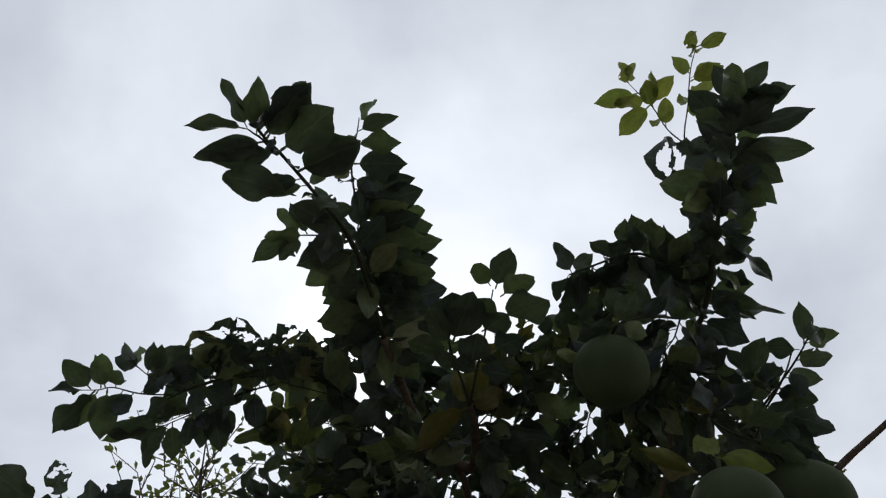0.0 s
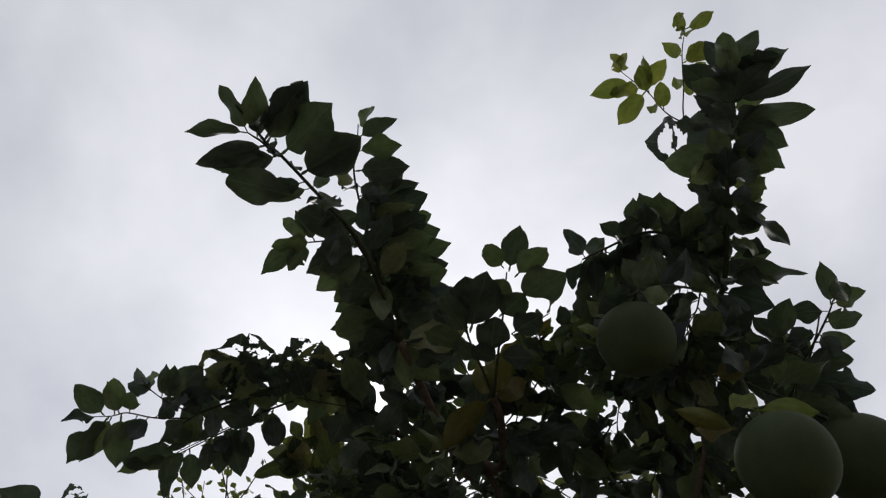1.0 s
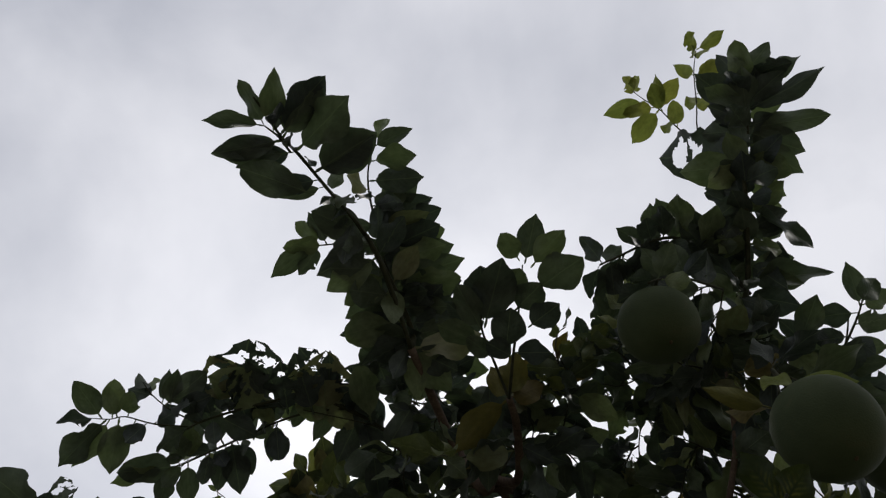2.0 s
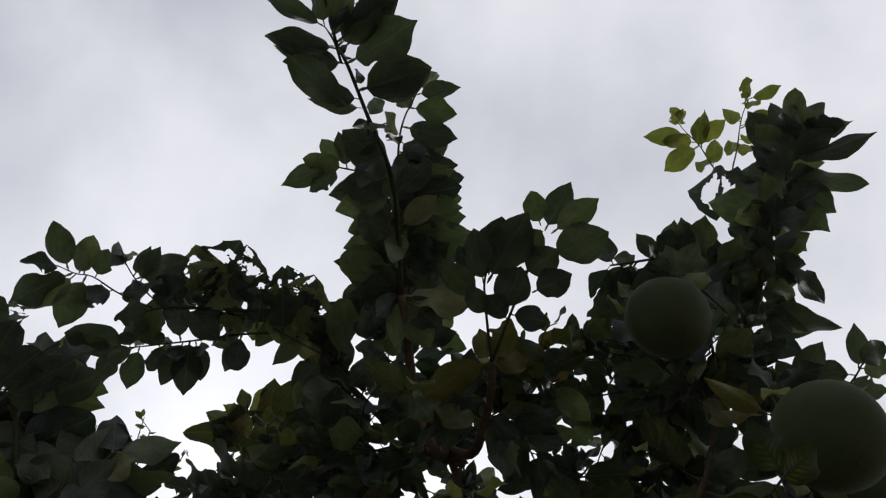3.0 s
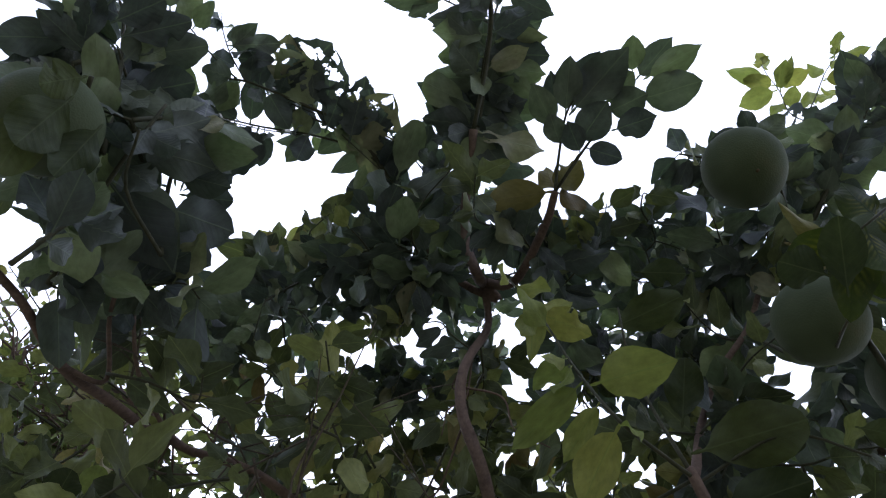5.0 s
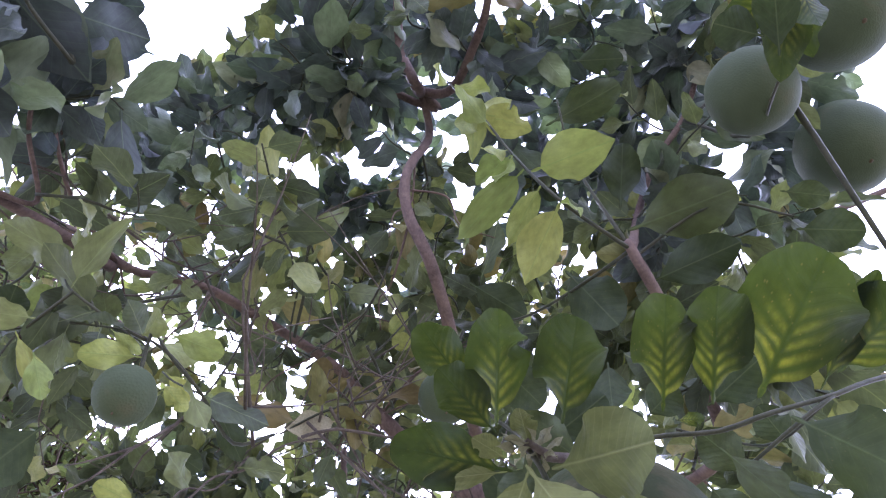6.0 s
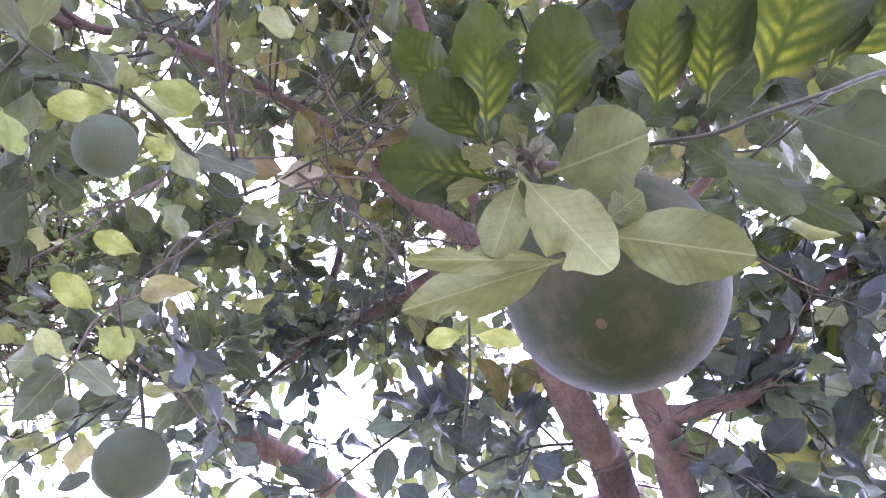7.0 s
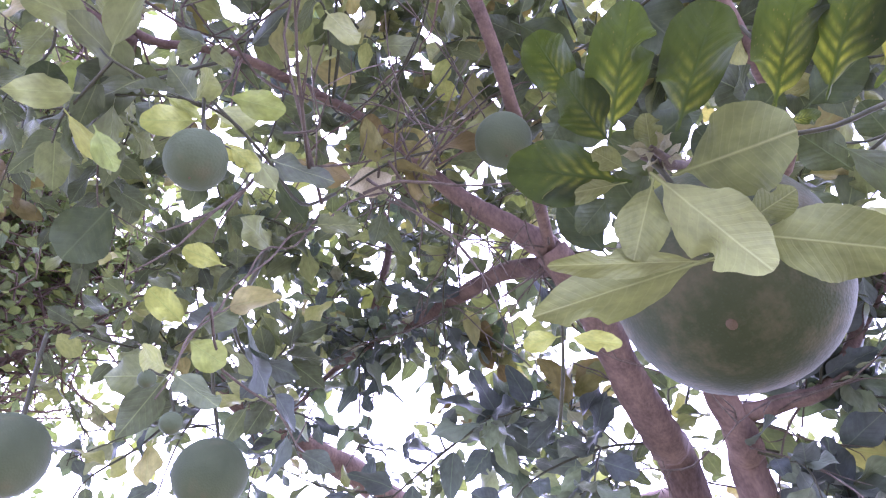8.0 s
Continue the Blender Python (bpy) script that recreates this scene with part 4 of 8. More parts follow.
shoot(tree, [(-0.390, 1.653, 3.280), (-0.444, 1.621, 3.349), (-0.472, 1.573, 3.371), (-0.484, 1.541, 3.386)], 0.003, 0.0015,
    [(0.58, -109, -8, 13.3, -48, 1.10), (0.76, -117, 3, 8.1, -1, 1.10), (0.88, -146, 25, 6.6, -44, 1.10), (0.80, 161, 28, 9.0, 29, 1.10), 
    (0.56, -92, -9, 17.3, 4, 1.10), (0.64, 146, 40, 8.2, 17, 1.10), (0.49, -84, -13, 10.6, -35, 1.10), (0.39, -93, -52, 6.3, -13, 1.10), 
    (0.73, -119, 29, 6.3, -13, 1.12)], LIT_LEAF)
spray(tree, [(-0.028, 1.684, 2.291), (-0.070, 1.657, 2.222), (-0.118, 1.585, 2.197), (-0.158, 1.535, 2.177), (-0.183, 1.529, 2.199)], 0.0025, 0.0015,
    [(-0.180, 1.528, 2.152, -0.231, 1.519, 2.118, -30, 0.92, 1),
     (-0.167, 1.516, 2.187, -0.103, 1.506, 2.168, 27, 0.89, 3),
     (-0.153, 1.539, 2.138, -0.119, 1.550, 2.122, 32, 1.11, 0),
     (-0.268, 1.535, 2.119, -0.240, 1.557, 2.086, 38, 1.08, 2),
     (-0.221, 1.520, 2.170, -0.181, 1.526, 2.153, 32, 0.70, 0)], YOUNG, name="shoot", label="young twig with pale yellow-green leaves")
shoot(tree, [(-0.119, 1.591, 2.205), (-0.159, 1.540, 2.185), (-0.209, 1.543, 2.208), (-0.277, 1.566, 2.222)], 0.002, 0.0012,
    [(0.46, 52, 40, 6.9, 84, 1.10), (0.00, 77, 3, 8.2, 79, 1.10), (0.54, -92, 58, 6.8, -21, 1.10), (0.88, -70, 52, 6.8, -37, 1.10), 
    (1.00, -3, -24, 8.4, 73, 1.10), (0.20, 42, -24, 6.8, 83, 1.10), (0.56, 157, -16, 6.7, 29, 1.10), (0.81, 80, -76, 6.6, 86, 1.10)], LIT_LEAF)
spray(tree, [(0.035, 1.670, 2.298), (-0.013, 1.659, 2.247), (-0.045, 1.655, 2.186), (-0.075, 1.654, 2.159), (-0.093, 1.655, 2.116), (-0.122, 1.659, 2.072), (-0.134, 1.668, 2.038), (-0.152, 1.663, 2.002), (-0.157, 1.672, 1.965), (-0.165, 1.668, 1.932)], 0.0015, 0.0008,
    [(-0.158, 1.692, 2.037, -0.199, 1.650, 2.041, -39, 0.95, 1),
     (-0.157, 1.699, 2.028, -0.114, 1.701, 2.003, 50, 1.34, 3),
     (-0.135, 1.663, 2.102, -0.179, 1.637, 2.090, -40, 0.91, 1)], YOUNG, name="shoot", twig=DRY)
shoot(tree, [(-0.048, 1.651, 2.202), (-0.070, 1.666, 2.155), (-0.102, 1.656, 2.128), (-0.122, 1.669, 2.054), (-0.142, 1.663, 2.027), (-0.162, 1.681, 1.968)], 0.0013, 0.0008,
    [(0.98, -148, -25, 6.7, -74, 1.10), (1.00, -58, 13, 6.9, -52, 1.10), (1.00, -35, -35, 6.8, -19, 1.10), (0.81, 44, 62, 6.8, 60, 1.10), 
    (0.07, 122, -15, 6.7, -0, 1.10), (0.31, -72, 56, 6.8, -21, 1.10), (0.68, 73, 46, 6.9, 17, 1.10), (0.98, 103, -41, 6.6, 107, 1.10)], LIT_LEAF, twig=DRY)
spray(tree, [(0.210, 1.657, 1.951), (0.199, 1.609, 1.982), (0.183, 1.563, 2.008)], 0.0022, 0.0014,
    [(0.181, 1.568, 1.990, 0.141, 1.575, 1.976, -46, 0.95, 1), (0.184, 1.567, 1.989, 0.222, 1.536, 1.961, 49, 0.76, 0)], YOUNG, name="shoot", label="upright young shoot with two yellow-green leaves")
pomelo((0.322, 0.922, 2.793), 0.069, lean=(0, 0, 1), stalk=(0.337, 0.863, 2.855), seed=1, squash=0.96, label="round green pomelo hanging under a tuft of leaves")
pomelo((0.459, 0.953, 2.500), 0.071, lean=(0, 0, 1), stalk=(0.500, 1.000, 2.750), seed=2, squash=0.96, label="large green pomelo close under the outer leaves")
pomelo((0.666, 1.100, 2.644), 0.077, lean=(0, 0, 1), stalk=(0.620, 1.120, 2.850), seed=3, squash=0.96, label="large green pomelo beside a dark leafy shoot")
pomelo((0.389, 1.077, 2.454), 0.0575, lean=(0, 0, 1), stalk=(0.420, 1.160, 2.680), seed=4, squash=0.96, label="green pomelo half hidden behind dark leaves")
pomelo((0.238, 1.414, 1.925), 0.0865, lean=(0.46, 0.23, 0.86), stalk=(0.217, 1.365, 1.998), seed=5, squash=0.96, label="big dusty green pomelo hanging low with leaves over it, shade in its peel colour", peel=DUSTY_SHADED)
pomelo((-0.176, 1.541, 2.107), 0.0293, lean=(0, 0, 1), stalk=(-0.187, 1.530, 2.198), seed=6, squash=0.96, label="small round green pomelo between yellowish leaves")
pomelo((-0.114, 2.014, 2.073), 0.0485, lean=(0, 0, 1), stalk=(-0.139, 1.973, 2.206), seed=7, squash=0.96, label="green pomelo low in the lower branches")
pomelo((-0.174, 1.653, 1.940), 0.0078, lean=(0, 0, 1), stalk=(-0.163, 1.665, 1.955), seed=8, squash=0.96, label="tiny young green fruitlet on a thin twig")
pomelo((-0.148, 1.678, 1.917), 0.01, lean=(0, 0, 1), stalk=(-0.156, 1.671, 1.948), seed=9, squash=0.96, label="tiny young green fruitlet on a thin twig")
pomelo((0.165, 1.569, 2.324), 0.0368, lean=(0, 0, 1), stalk=(0.191, 1.557, 2.497), seed=10, squash=0.96, label="small green pomelo behind the broad leaves")
pomelo((-0.540, 1.232, 2.318), 0.061, lean=(0, 0, 1), stalk=(-0.536, 1.172, 2.369), seed=11, squash=0.96, label="green pomelo in the shade of a dense branch")
pomelo((-0.344, 1.965, 2.039), 0.0500, lean=(0, 0, 1), stalk=(-0.354, 1.945, 2.209), seed=12, squash=0.96, label="green pomelo low among the shaded outer twigs")
shoot(tree, [(0.130, 1.319, 1.905), (0.114, 1.311, 1.897), (0.107, 1.309, 1.898)], 0.003, 0.002,
    [(0.71, -102, -12, 2.7, 32, 0.42), (0.71, -68, -13, 2.7, -83, 0.42), (0.81, -84, -52, 2.7, 9, 0.42), (0.68, -74, 77, 2.7, -87, 0.42), 
    (0.80, -152, -21, 2.7, 58, 0.42), (0.59, 111, 63, 2.7, 11, 0.42), (0.44, 88, 48, 2.7, 90, 0.42), (0.39, 170, -65, 2.7, 132, 0.42), 
    (0.66, 14, 24, 2.7, 29, 0.42), (0.42, 31, 18, 2.7, 34, 0.42), (0.90, -22, 49, 2.7, -96, 0.42), (0.75, 79, 63, 2.7, 122, 0.42)], BUD, name="dried_flower", twig=DRY)
shoot(tree, [(0.334, 0.932, 2.349), (0.316, 0.966, 2.340)], 0.002, 0.0012,
    [(1.00, -33, 18, 8.3, -4, 1.16), (0.95, 18, -6, 9.9, -13, 1.10), (1.00, 49, -2, 7.7, -30, 1.10), (0.36, -143, 71, 7.7, 21, 1.10), 
    (0.78, 26, -50, 7.5, -18, 1.10), (0.56, 119, 36, 7.1, 30, 1.10)], BROAD_SHADED)
shoot(tree, [(0.510, 0.951, 2.996), (0.410, 0.890, 2.919), (0.344, 0.865, 2.862), (0.317, 0.862, 2.840)], 0.003, 0.002,
    [(0.93, -60, 8, 7.5, 7, 1.15), (0.93, -119, -23, 7.1, 22, 1.11), (0.90, 151, 20, 7.3, 20, 1.12), (0.86, 109, -54, 7.1, 33, 1.10), 
    (0.93, 52, 36, 7.3, 38, 1.10), (0.97, -62, -52, 6.3, -82, 1.10), (0.78, -145, 44, 7.3, 9, 1.14), (0.61, 134, 2, 7.2, 38, 1.10), 
    (0.53, -168, 39, 7.3, 28, 1.10)], LEAF)
shoot(tree, [(-0.638, 1.192, 2.498), (-0.640, 1.164, 2.595), (-0.642, 1.153, 2.652), (-0.701, 1.118, 2.674)], 0.004, 0.002,
    [(0.97, -125, 58, 8.3, -41, 1.21), (0.69, 85, 70, 10.2, 10, 1.11), (0.66, 77, 13, 11.4, 6, 1.10), (0.47, 81, 17, 12.6, 7, 1.10), 
    (0.47, 57, 2, 11.2, 17, 1.10), (0.66, 56, 59, 10.1, 34, 1.10), (0.44, -108, 24, 10.5, -41, 1.10), (0.69, -120, 66, 8.0, -70, 1.11), 
    (0.44, 8, 8, 10.5, 48, 1.10), (0.22, 58, 63, 10.2, 25, 1.10), (0.10, 86, -12, 9.6, 51, 1.10)], LEAF, chewed=(0,))
shoot(tree, [(-0.498, 1.210, 2.417), (-0.486, 1.202, 2.470), (-0.463, 1.196, 2.511), (-0.451, 1.184, 2.525)], 0.004, 0.002,
    [(0.95, -108, 66, 8.0, -64, 1.21), (0.98, 60, 54, 9.9, 69, 1.10), (0.88, 101, -37, 6.6, 41, 1.10), (0.63, -107, 46, 9.1, -65, 1.10), 
    (0.69, 39, 36, 10.1, 74, 1.10), (0.44, -92, 25, 9.6, -58, 1.10), (0.37, -53, 22, 7.3, -43, 1.10), (0.56, -138, 78, 8.7, -69, 1.10), 
    (0.27, 43, 43, 10.0, 58, 1.10)], LEAF)
shoot(tree, [(-0.106, 1.126, 3.133), (-0.133, 1.038, 3.171), (-0.166, 0.952, 3.222), (-0.194, 0.871, 3.256)], 0.003, 0.0021,
    [(0.02, -161, -3, 9.8, -5, 1.10), (0.07, 113, -34, 8.4, 2, 1.10), (0.12, -118, -35, 8.3, -4, 1.10), (0.15, 175, 45, 10.0, -9, 1.10), 
    (0.20, -99, -23, 9.8, -19, 1.14), (0.25, 121, 51, 9.8, 7, 1.11), (0.29, -155, 20, 9.9, -7, 1.11), (0.34, 132, 2, 11.7, 24, 1.10), 
    (0.39, -123, -11, 9.8, -3, 1.10), (0.42, -176, 26, 11.8, -8, 1.11), (0.47, -90, -25, 9.8, -16, 1.12), (0.53, 114, -27, 9.7, 9, 1.10), 
    (0.58, -160, 38, 10.0, -9, 1.13), (0.61, 110, -8, 10.2, 6, 1.14), (0.66, -118, -5, 10.6, -16, 1.10), (0.71, -174, 40, 10.0, -10, 1.15), 
    (0.75, -92, -40, 9.2, 8, 1.10), (0.80, 88, 44, 9.7, 23, 1.10), (0.85, -157, -26, 9.8, 9, 1.10), (0.88, 118, 33, 10.0, -6, 1.10), 
    (0.93, -101, 39, 9.7, 14, 1.10), (0.98, 176, 37, 10.0, 19, 1.10)], LEAF)
shoot(tree, [(0.601, 0.964, 3.087), (0.618, 0.876, 3.142), (0.630, 0.785, 3.195), (0.650, 0.702, 3.259)], 0.003, 0.0021,
    [(0.03, -177, 55, 10.0, 28, 1.10), (0.08, 90, 15, 9.6, 7, 1.10), (0.14, -123, -6, 9.8, 30, 1.10), (0.19, -167, -1, 9.8, 16, 1.10), 
    (0.25, -136, 65, 9.8, 18, 1.15), (0.31, 89, 16, 9.5, 31, 1.10), (0.36, -153, -5, 9.8, 22, 1.11), (0.42, 133, 10, 10.0, 7, 1.10), 
    (0.47, -110, 49, 10.0, 8, 1.15), (0.53, -176, 9, 10.9, 39, 1.10), (0.58, -88, 74, 8.4, 17, 1.10), (0.64, 131, 12, 10.0, 38, 1.10), 
    (0.69, -161, 9, 11.1, 45, 1.10), (0.75, 138, -15, 10.6, 34, 1.10), (0.81, -70, -11, 9.8, 20, 1.10), (0.86, -175, 16, 10.0, 48, 1.10), 
    (0.92, -123, 68, 9.0, 54, 1.10), (0.97, 110, 13, 10.0, 6, 1.14)], LEAF)
shoot(tree, [(0.640, 0.686, 3.220), (0.646, 0.626, 3.252), (0.651, 0.583, 3.282)], 0.0025, 0.0017499999999999998,
    [(0.05, -142, -18, 9.8, 24, 1.14), (0.15, 97, 25, 8.3, -27, 1.10), (0.25, -113, 60, 10.0, -0, 1.10), (0.36, -171, 2, 10.8, -8, 1.10), 
    (0.46, -124, 6, 10.7, 40, 1.10), (0.56, 129, 9, 10.0, 4, 1.14), (0.64, -146, -17, 9.8, 44, 1.13), (0.75, 132, 23, 9.8, 4, 1.10), 
    (0.85, -127, 75, 8.0, 57, 1.10), (0.95, -167, -0, 10.3, 45, 1.10)], LEAF)
shoot(tree, [(-0.204, 1.270, 3.092), (-0.319, 1.213, 3.124), (-0.408, 1.189, 3.117), (-0.500, 1.187, 3.094)], 0.002, 0.0014,
    [(0.03, -155, 47, 9.1, -5, 1.10), (0.10, -164, -49, 5.7, -7, 1.10), (0.17, 19, -61, 8.7, 38, 1.10), (0.25, 180, -2, 8.9, -23, 1.10), 
    (0.32, -141, 65, 8.6, -27, 1.15), (0.39, -35, 51, 6.6, -27, 1.10), (0.46, -159, -6, 8.9, -3, 1.10), (0.54, 59, -72, 6.2, 42, 1.10), 
    (0.61, -176, -53, 5.7, -30, 1.15), (0.68, 174, 4, 8.9, 2, 1.10), (0.75, -12, 32, 7.7, 9, 1.10), (0.81, 133, -56, 5.4, 8, 1.10), 
    (0.90, -151, 43, 9.1, -34, 1.10), (0.97, -134, 64, 8.1, -56, 1.10)], LEAF)
shoot(tree, [(0.551, 0.945, 3.114), (0.482, 0.903, 3.162), (0.384, 0.910, 3.162)], 0.002, 0.0014,
    [(0.03, -166, 43, 9.1, 11, 1.10), (0.12, 134, 36, 9.1, 3, 1.10), (0.20, -145, -22, 7.8, 23, 1.12), (0.29, -178, 17, 9.7, 30, 1.10), 
    (0.37, -156, 64, 9.1, -3, 1.10), (0.46, 60, 30, 7.9, -7, 1.12), (0.54, -162, 20, 11.0, 44, 1.10), (0.63, 3, -71, 6.6, -51, 1.10), 
    (0.71, -99, -27, 7.4, -6, 1.10), (0.80, -180, 17, 9.7, 40, 1.10), (0.88, -130, 3, 9.0, 15, 1.10), (0.97, 103, 42, 7.7, 17, 1.12)], LEAF)
shoot(tree, [(-0.126, 1.237, 3.133), (-0.200, 1.191, 3.148), (-0.256, 1.164, 3.152)], 0.002, 0.0014,
    [(0.03, -158, 31, 10.7, -33, 1.10), (0.12, 152, -19, 8.5, 11, 1.13), (0.20, -66, 43, 8.1, -32, 1.14), (0.29, -175, 34, 10.6, 9, 1.10), 
    (0.37, -119, -71, 5.8, -11, 1.10), (0.46, 78, -53, 7.4, 42, 1.10), (0.54, -162, 18, 10.8, 3, 1.10), (0.63, 108, -40, 7.2, 18, 1.14), 
    (0.71, -112, 34, 9.1, -4, 1.14), (0.80, -177, 32, 10.5, 4, 1.10), (0.88, -74, 44, 8.0, 13, 1.10), (0.97, 154, 75, 7.8, 4, 1.10)], LEAF)
shoot(tree, [(-0.446, 1.224, 3.093), (-0.536, 1.251, 3.079), (-0.608, 1.264, 3.048), (-0.666, 1.273, 3.020)], 0.0015, 0.00105,
    [(0.03, -152, 18, 8.6, -41, 1.10), (0.12, -176, -62, 5.5, -75, 1.10), (0.20, 120, -72, 5.5, 73, 1.10), (0.29, -173, 8, 10.3, -43, 1.10), 
    (0.37, 58, -62, 6.8, 12, 1.10), (0.46, -9, 11, 8.2, 38, 1.10), (0.54, -164, 2, 11.1, -7, 1.10), (0.63, 65, -49, 7.4, 44, 1.10), 
    (0.71, -34, 72, 6.5, -153, 1.10), (0.80, -170, 24, 10.0, -30, 1.10), (0.88, -82, 74, 6.9, -57, 1.10), (0.95, -180, -36, 6.5, -11, 1.10)], LEAF)
shoot(tree, [(-0.455, 1.176, 3.100), (-0.539, 1.176, 3.064), (-0.598, 1.178, 3.032)], 0.0015, 0.00105,
    [(0.07, -158, 8, 11.0, -37, 1.10), (0.19, -18, 49, 6.7, 43, 1.10), (0.31, -50, 66, 6.4, -83, 1.10), (0.44, -175, 20, 9.6, -39, 1.10), 
    (0.56, 166, -32, 6.5, -26, 1.10), (0.68, -127, 64, 7.8, -57, 1.14), (0.81, -159, 17, 10.5, -32, 1.10), (0.93, -174, -28, 7.8, -46, 1.10)], LEAF)
shoot(tree, [(-0.377, 1.652, 3.284), (-0.461, 1.637, 3.312), (-0.516, 1.613, 3.337)], 0.0018, 0.0012599999999999998,
    [(0.03, -147, 23, 9.7, -38, 1.10), (0.12, 39, 49, 6.3, 37, 1.10), (0.20, -127, 5, 7.5, -30, 1.10), (0.29, -169, 26, 10.0, -33, 1.10), 
    (0.37, -54, 31, 6.3, -32, 1.10), (0.46, 100, 1, 6.9, 30, 1.15), (0.54, -150, 26, 13.1, -18, 1.13), (0.63, 85, 3, 6.6, 9, 1.10), 
    (0.71, -121, 11, 9.6, -29, 1.10), (0.80, -175, 21, 10.1, -21, 1.13), (0.88, -125, -23, 6.3, -12, 1.10), (0.95, 115, -34, 6.3, 33, 1.12)], LIT_LEAF)
shoot(tree, [(-0.353, 1.638, 3.296), (-0.402, 1.596, 3.349), (-0.433, 1.557, 3.388)], 0.0018, 0.0012599999999999998,
    [(0.03, -156, 22, 10.1, -7, 1.12), (0.12, 108, 69, 6.3, 4, 1.10), (0.20, -88, 22, 6.3, -16, 1.10), (0.29, -174, 36, 10.0, -17, 1.10), 
    (0.37, -119, 18, 6.3, -47, 1.10), (0.46, 80, 74, 6.3, 58, 1.10), (0.54, -157, 30, 12.2, -9, 1.13), (0.63, 148, 34, 8.1, -1, 1.10), 
    (0.71, -119, 5, 6.9, -18, 1.13), (0.80, -175, 24, 11.7, -4, 1.10), (0.88, -66, 0, 6.3, 11, 1.10), (0.97, 141, 33, 7.9, 31, 1.10)], LIT_LEAF)
spray(tree, [(-0.204, 1.270, 3.092), (-0.319, 1.213, 3.110), (-0.408, 1.189, 3.100), (-0.500, 1.187, 3.080)], 0.0022, 0.0014,
    [(-0.537, 1.161, 3.072, -0.483, 1.025, 3.114, -11, 1.64, 0),
     (-0.529, 1.160, 3.075, -0.568, 1.044, 3.088, -23, 1.36, 2),
     (-0.338, 1.218, 3.091, -0.320, 1.067, 3.118, -9, 1.58, 1),
     (-0.416, 1.202, 3.079, -0.422, 1.083, 3.109, -15, 1.44, 3),
     (-0.358, 1.201, 3.072, -0.385, 1.058, 3.096, -16, 1.16, 0)], LEAF, name="shoot", label="shoot with leaves eaten full of holes", eaten=True)
spray(tree, [(-0.167, 1.284, 3.066), (-0.230, 1.240, 3.070), (-0.380, 1.190, 3.075)], 0.0020, 0.0012,
    [(-0.231, 1.227, 3.060, -0.244, 1.096, 3.087, -10, 0.99, 1),
     (-0.156, 1.169, 3.121, -0.217, 1.154, 3.087, -21, 1.27, 0),
     (-0.443, 1.213, 3.066, -0.434, 1.273, 3.011, 18, 1.26, 1)], LEAF, name="shoot")
spray(tree, [(-0.150, 0.990, 3.120), (-0.200, 0.830, 3.142), (-0.300, 0.665, 3.138)], 0.0040, 0.0025,
    [(-0.159, 1.018, 3.129, -0.269, 1.020, 3.081, -13, 1.29, 1),
     (-0.165, 0.956, 3.128, -0.249, 0.922, 3.096, -13, 1.48, 3),
     (-0.178, 0.895, 3.134, -0.281, 0.874, 3.104, -10, 1.21, 0),
     (-0.293, 0.713, 3.105, -0.421, 0.635, 3.054, -7, 0.87, 1)], LEAF, name="shoot")
spray(tree, [(0.065, 1.096, 2.891), (0.049, 1.049, 2.914), (0.025, 0.969, 2.924), (0.024, 0.932, 2.929)], 0.0034, 0.0016,
    [(0.024, 0.965, 2.925, -0.018, 0.861, 2.918, 4, 0.92, 1), (0.029, 0.960, 2.925, 0.071, 0.809, 2.902, 5, 1.05, 3),
     (0.029, 0.948, 2.937, 0.029, 0.831, 2.926, 5, 1.16, 1), (0.020, 0.996, 2.931, -0.062, 0.935, 2.912, 1, 1.10, 0),
     (0.006, 0.962, 2.947, -0.040, 0.899, 2.936, 2, 1.20, 2), (0.041, 1.019, 2.915, -0.007, 0.971, 2.916, 1, 1.20, 1)], LEAF, name="shoot", pointed=True)
spray(tree, [(0.065, 1.096, 2.891), (0.080, 1.005, 2.903), (0.095, 0.933, 2.922), (0.111, 0.850, 2.957)], 0.0034, 0.0014,
    [(0.106, 0.842, 2.958, 0.071, 0.778, 2.943, 9, 1.17, 1), (0.115, 0.849, 2.956, 0.142, 0.752, 2.963, 7, 1.13, 0),
     (0.123, 0.846, 2.925, 0.185, 0.755, 2.884, 5, 1.07, 2), (0.128, 0.886, 2.911, 0.211, 0.811, 2.868, 4, 1.19, 1),
     (0.109, 0.954, 2.897, 0.167, 0.898, 2.873, 6, 1.38, 3), (0.066, 1.003, 2.905, 0.079, 0.908, 2.896, 7, 1.34, 1),
     (0.078, 1.001, 2.894, 0.147, 0.992, 2.865, 3, 1.19, 1), (0.088, 0.929, 2.923, 0.140, 0.866, 2.901, 5, 1.50, 3),
     (0.069, 0.915, 2.937, 0.102, 0.840, 2.918, 5, 1.50, 1), (0.080, 1.016, 2.901, 0.027, 0.971, 2.893, 2, 1.42, 0)], LEAF, name="shoot", pointed=True)
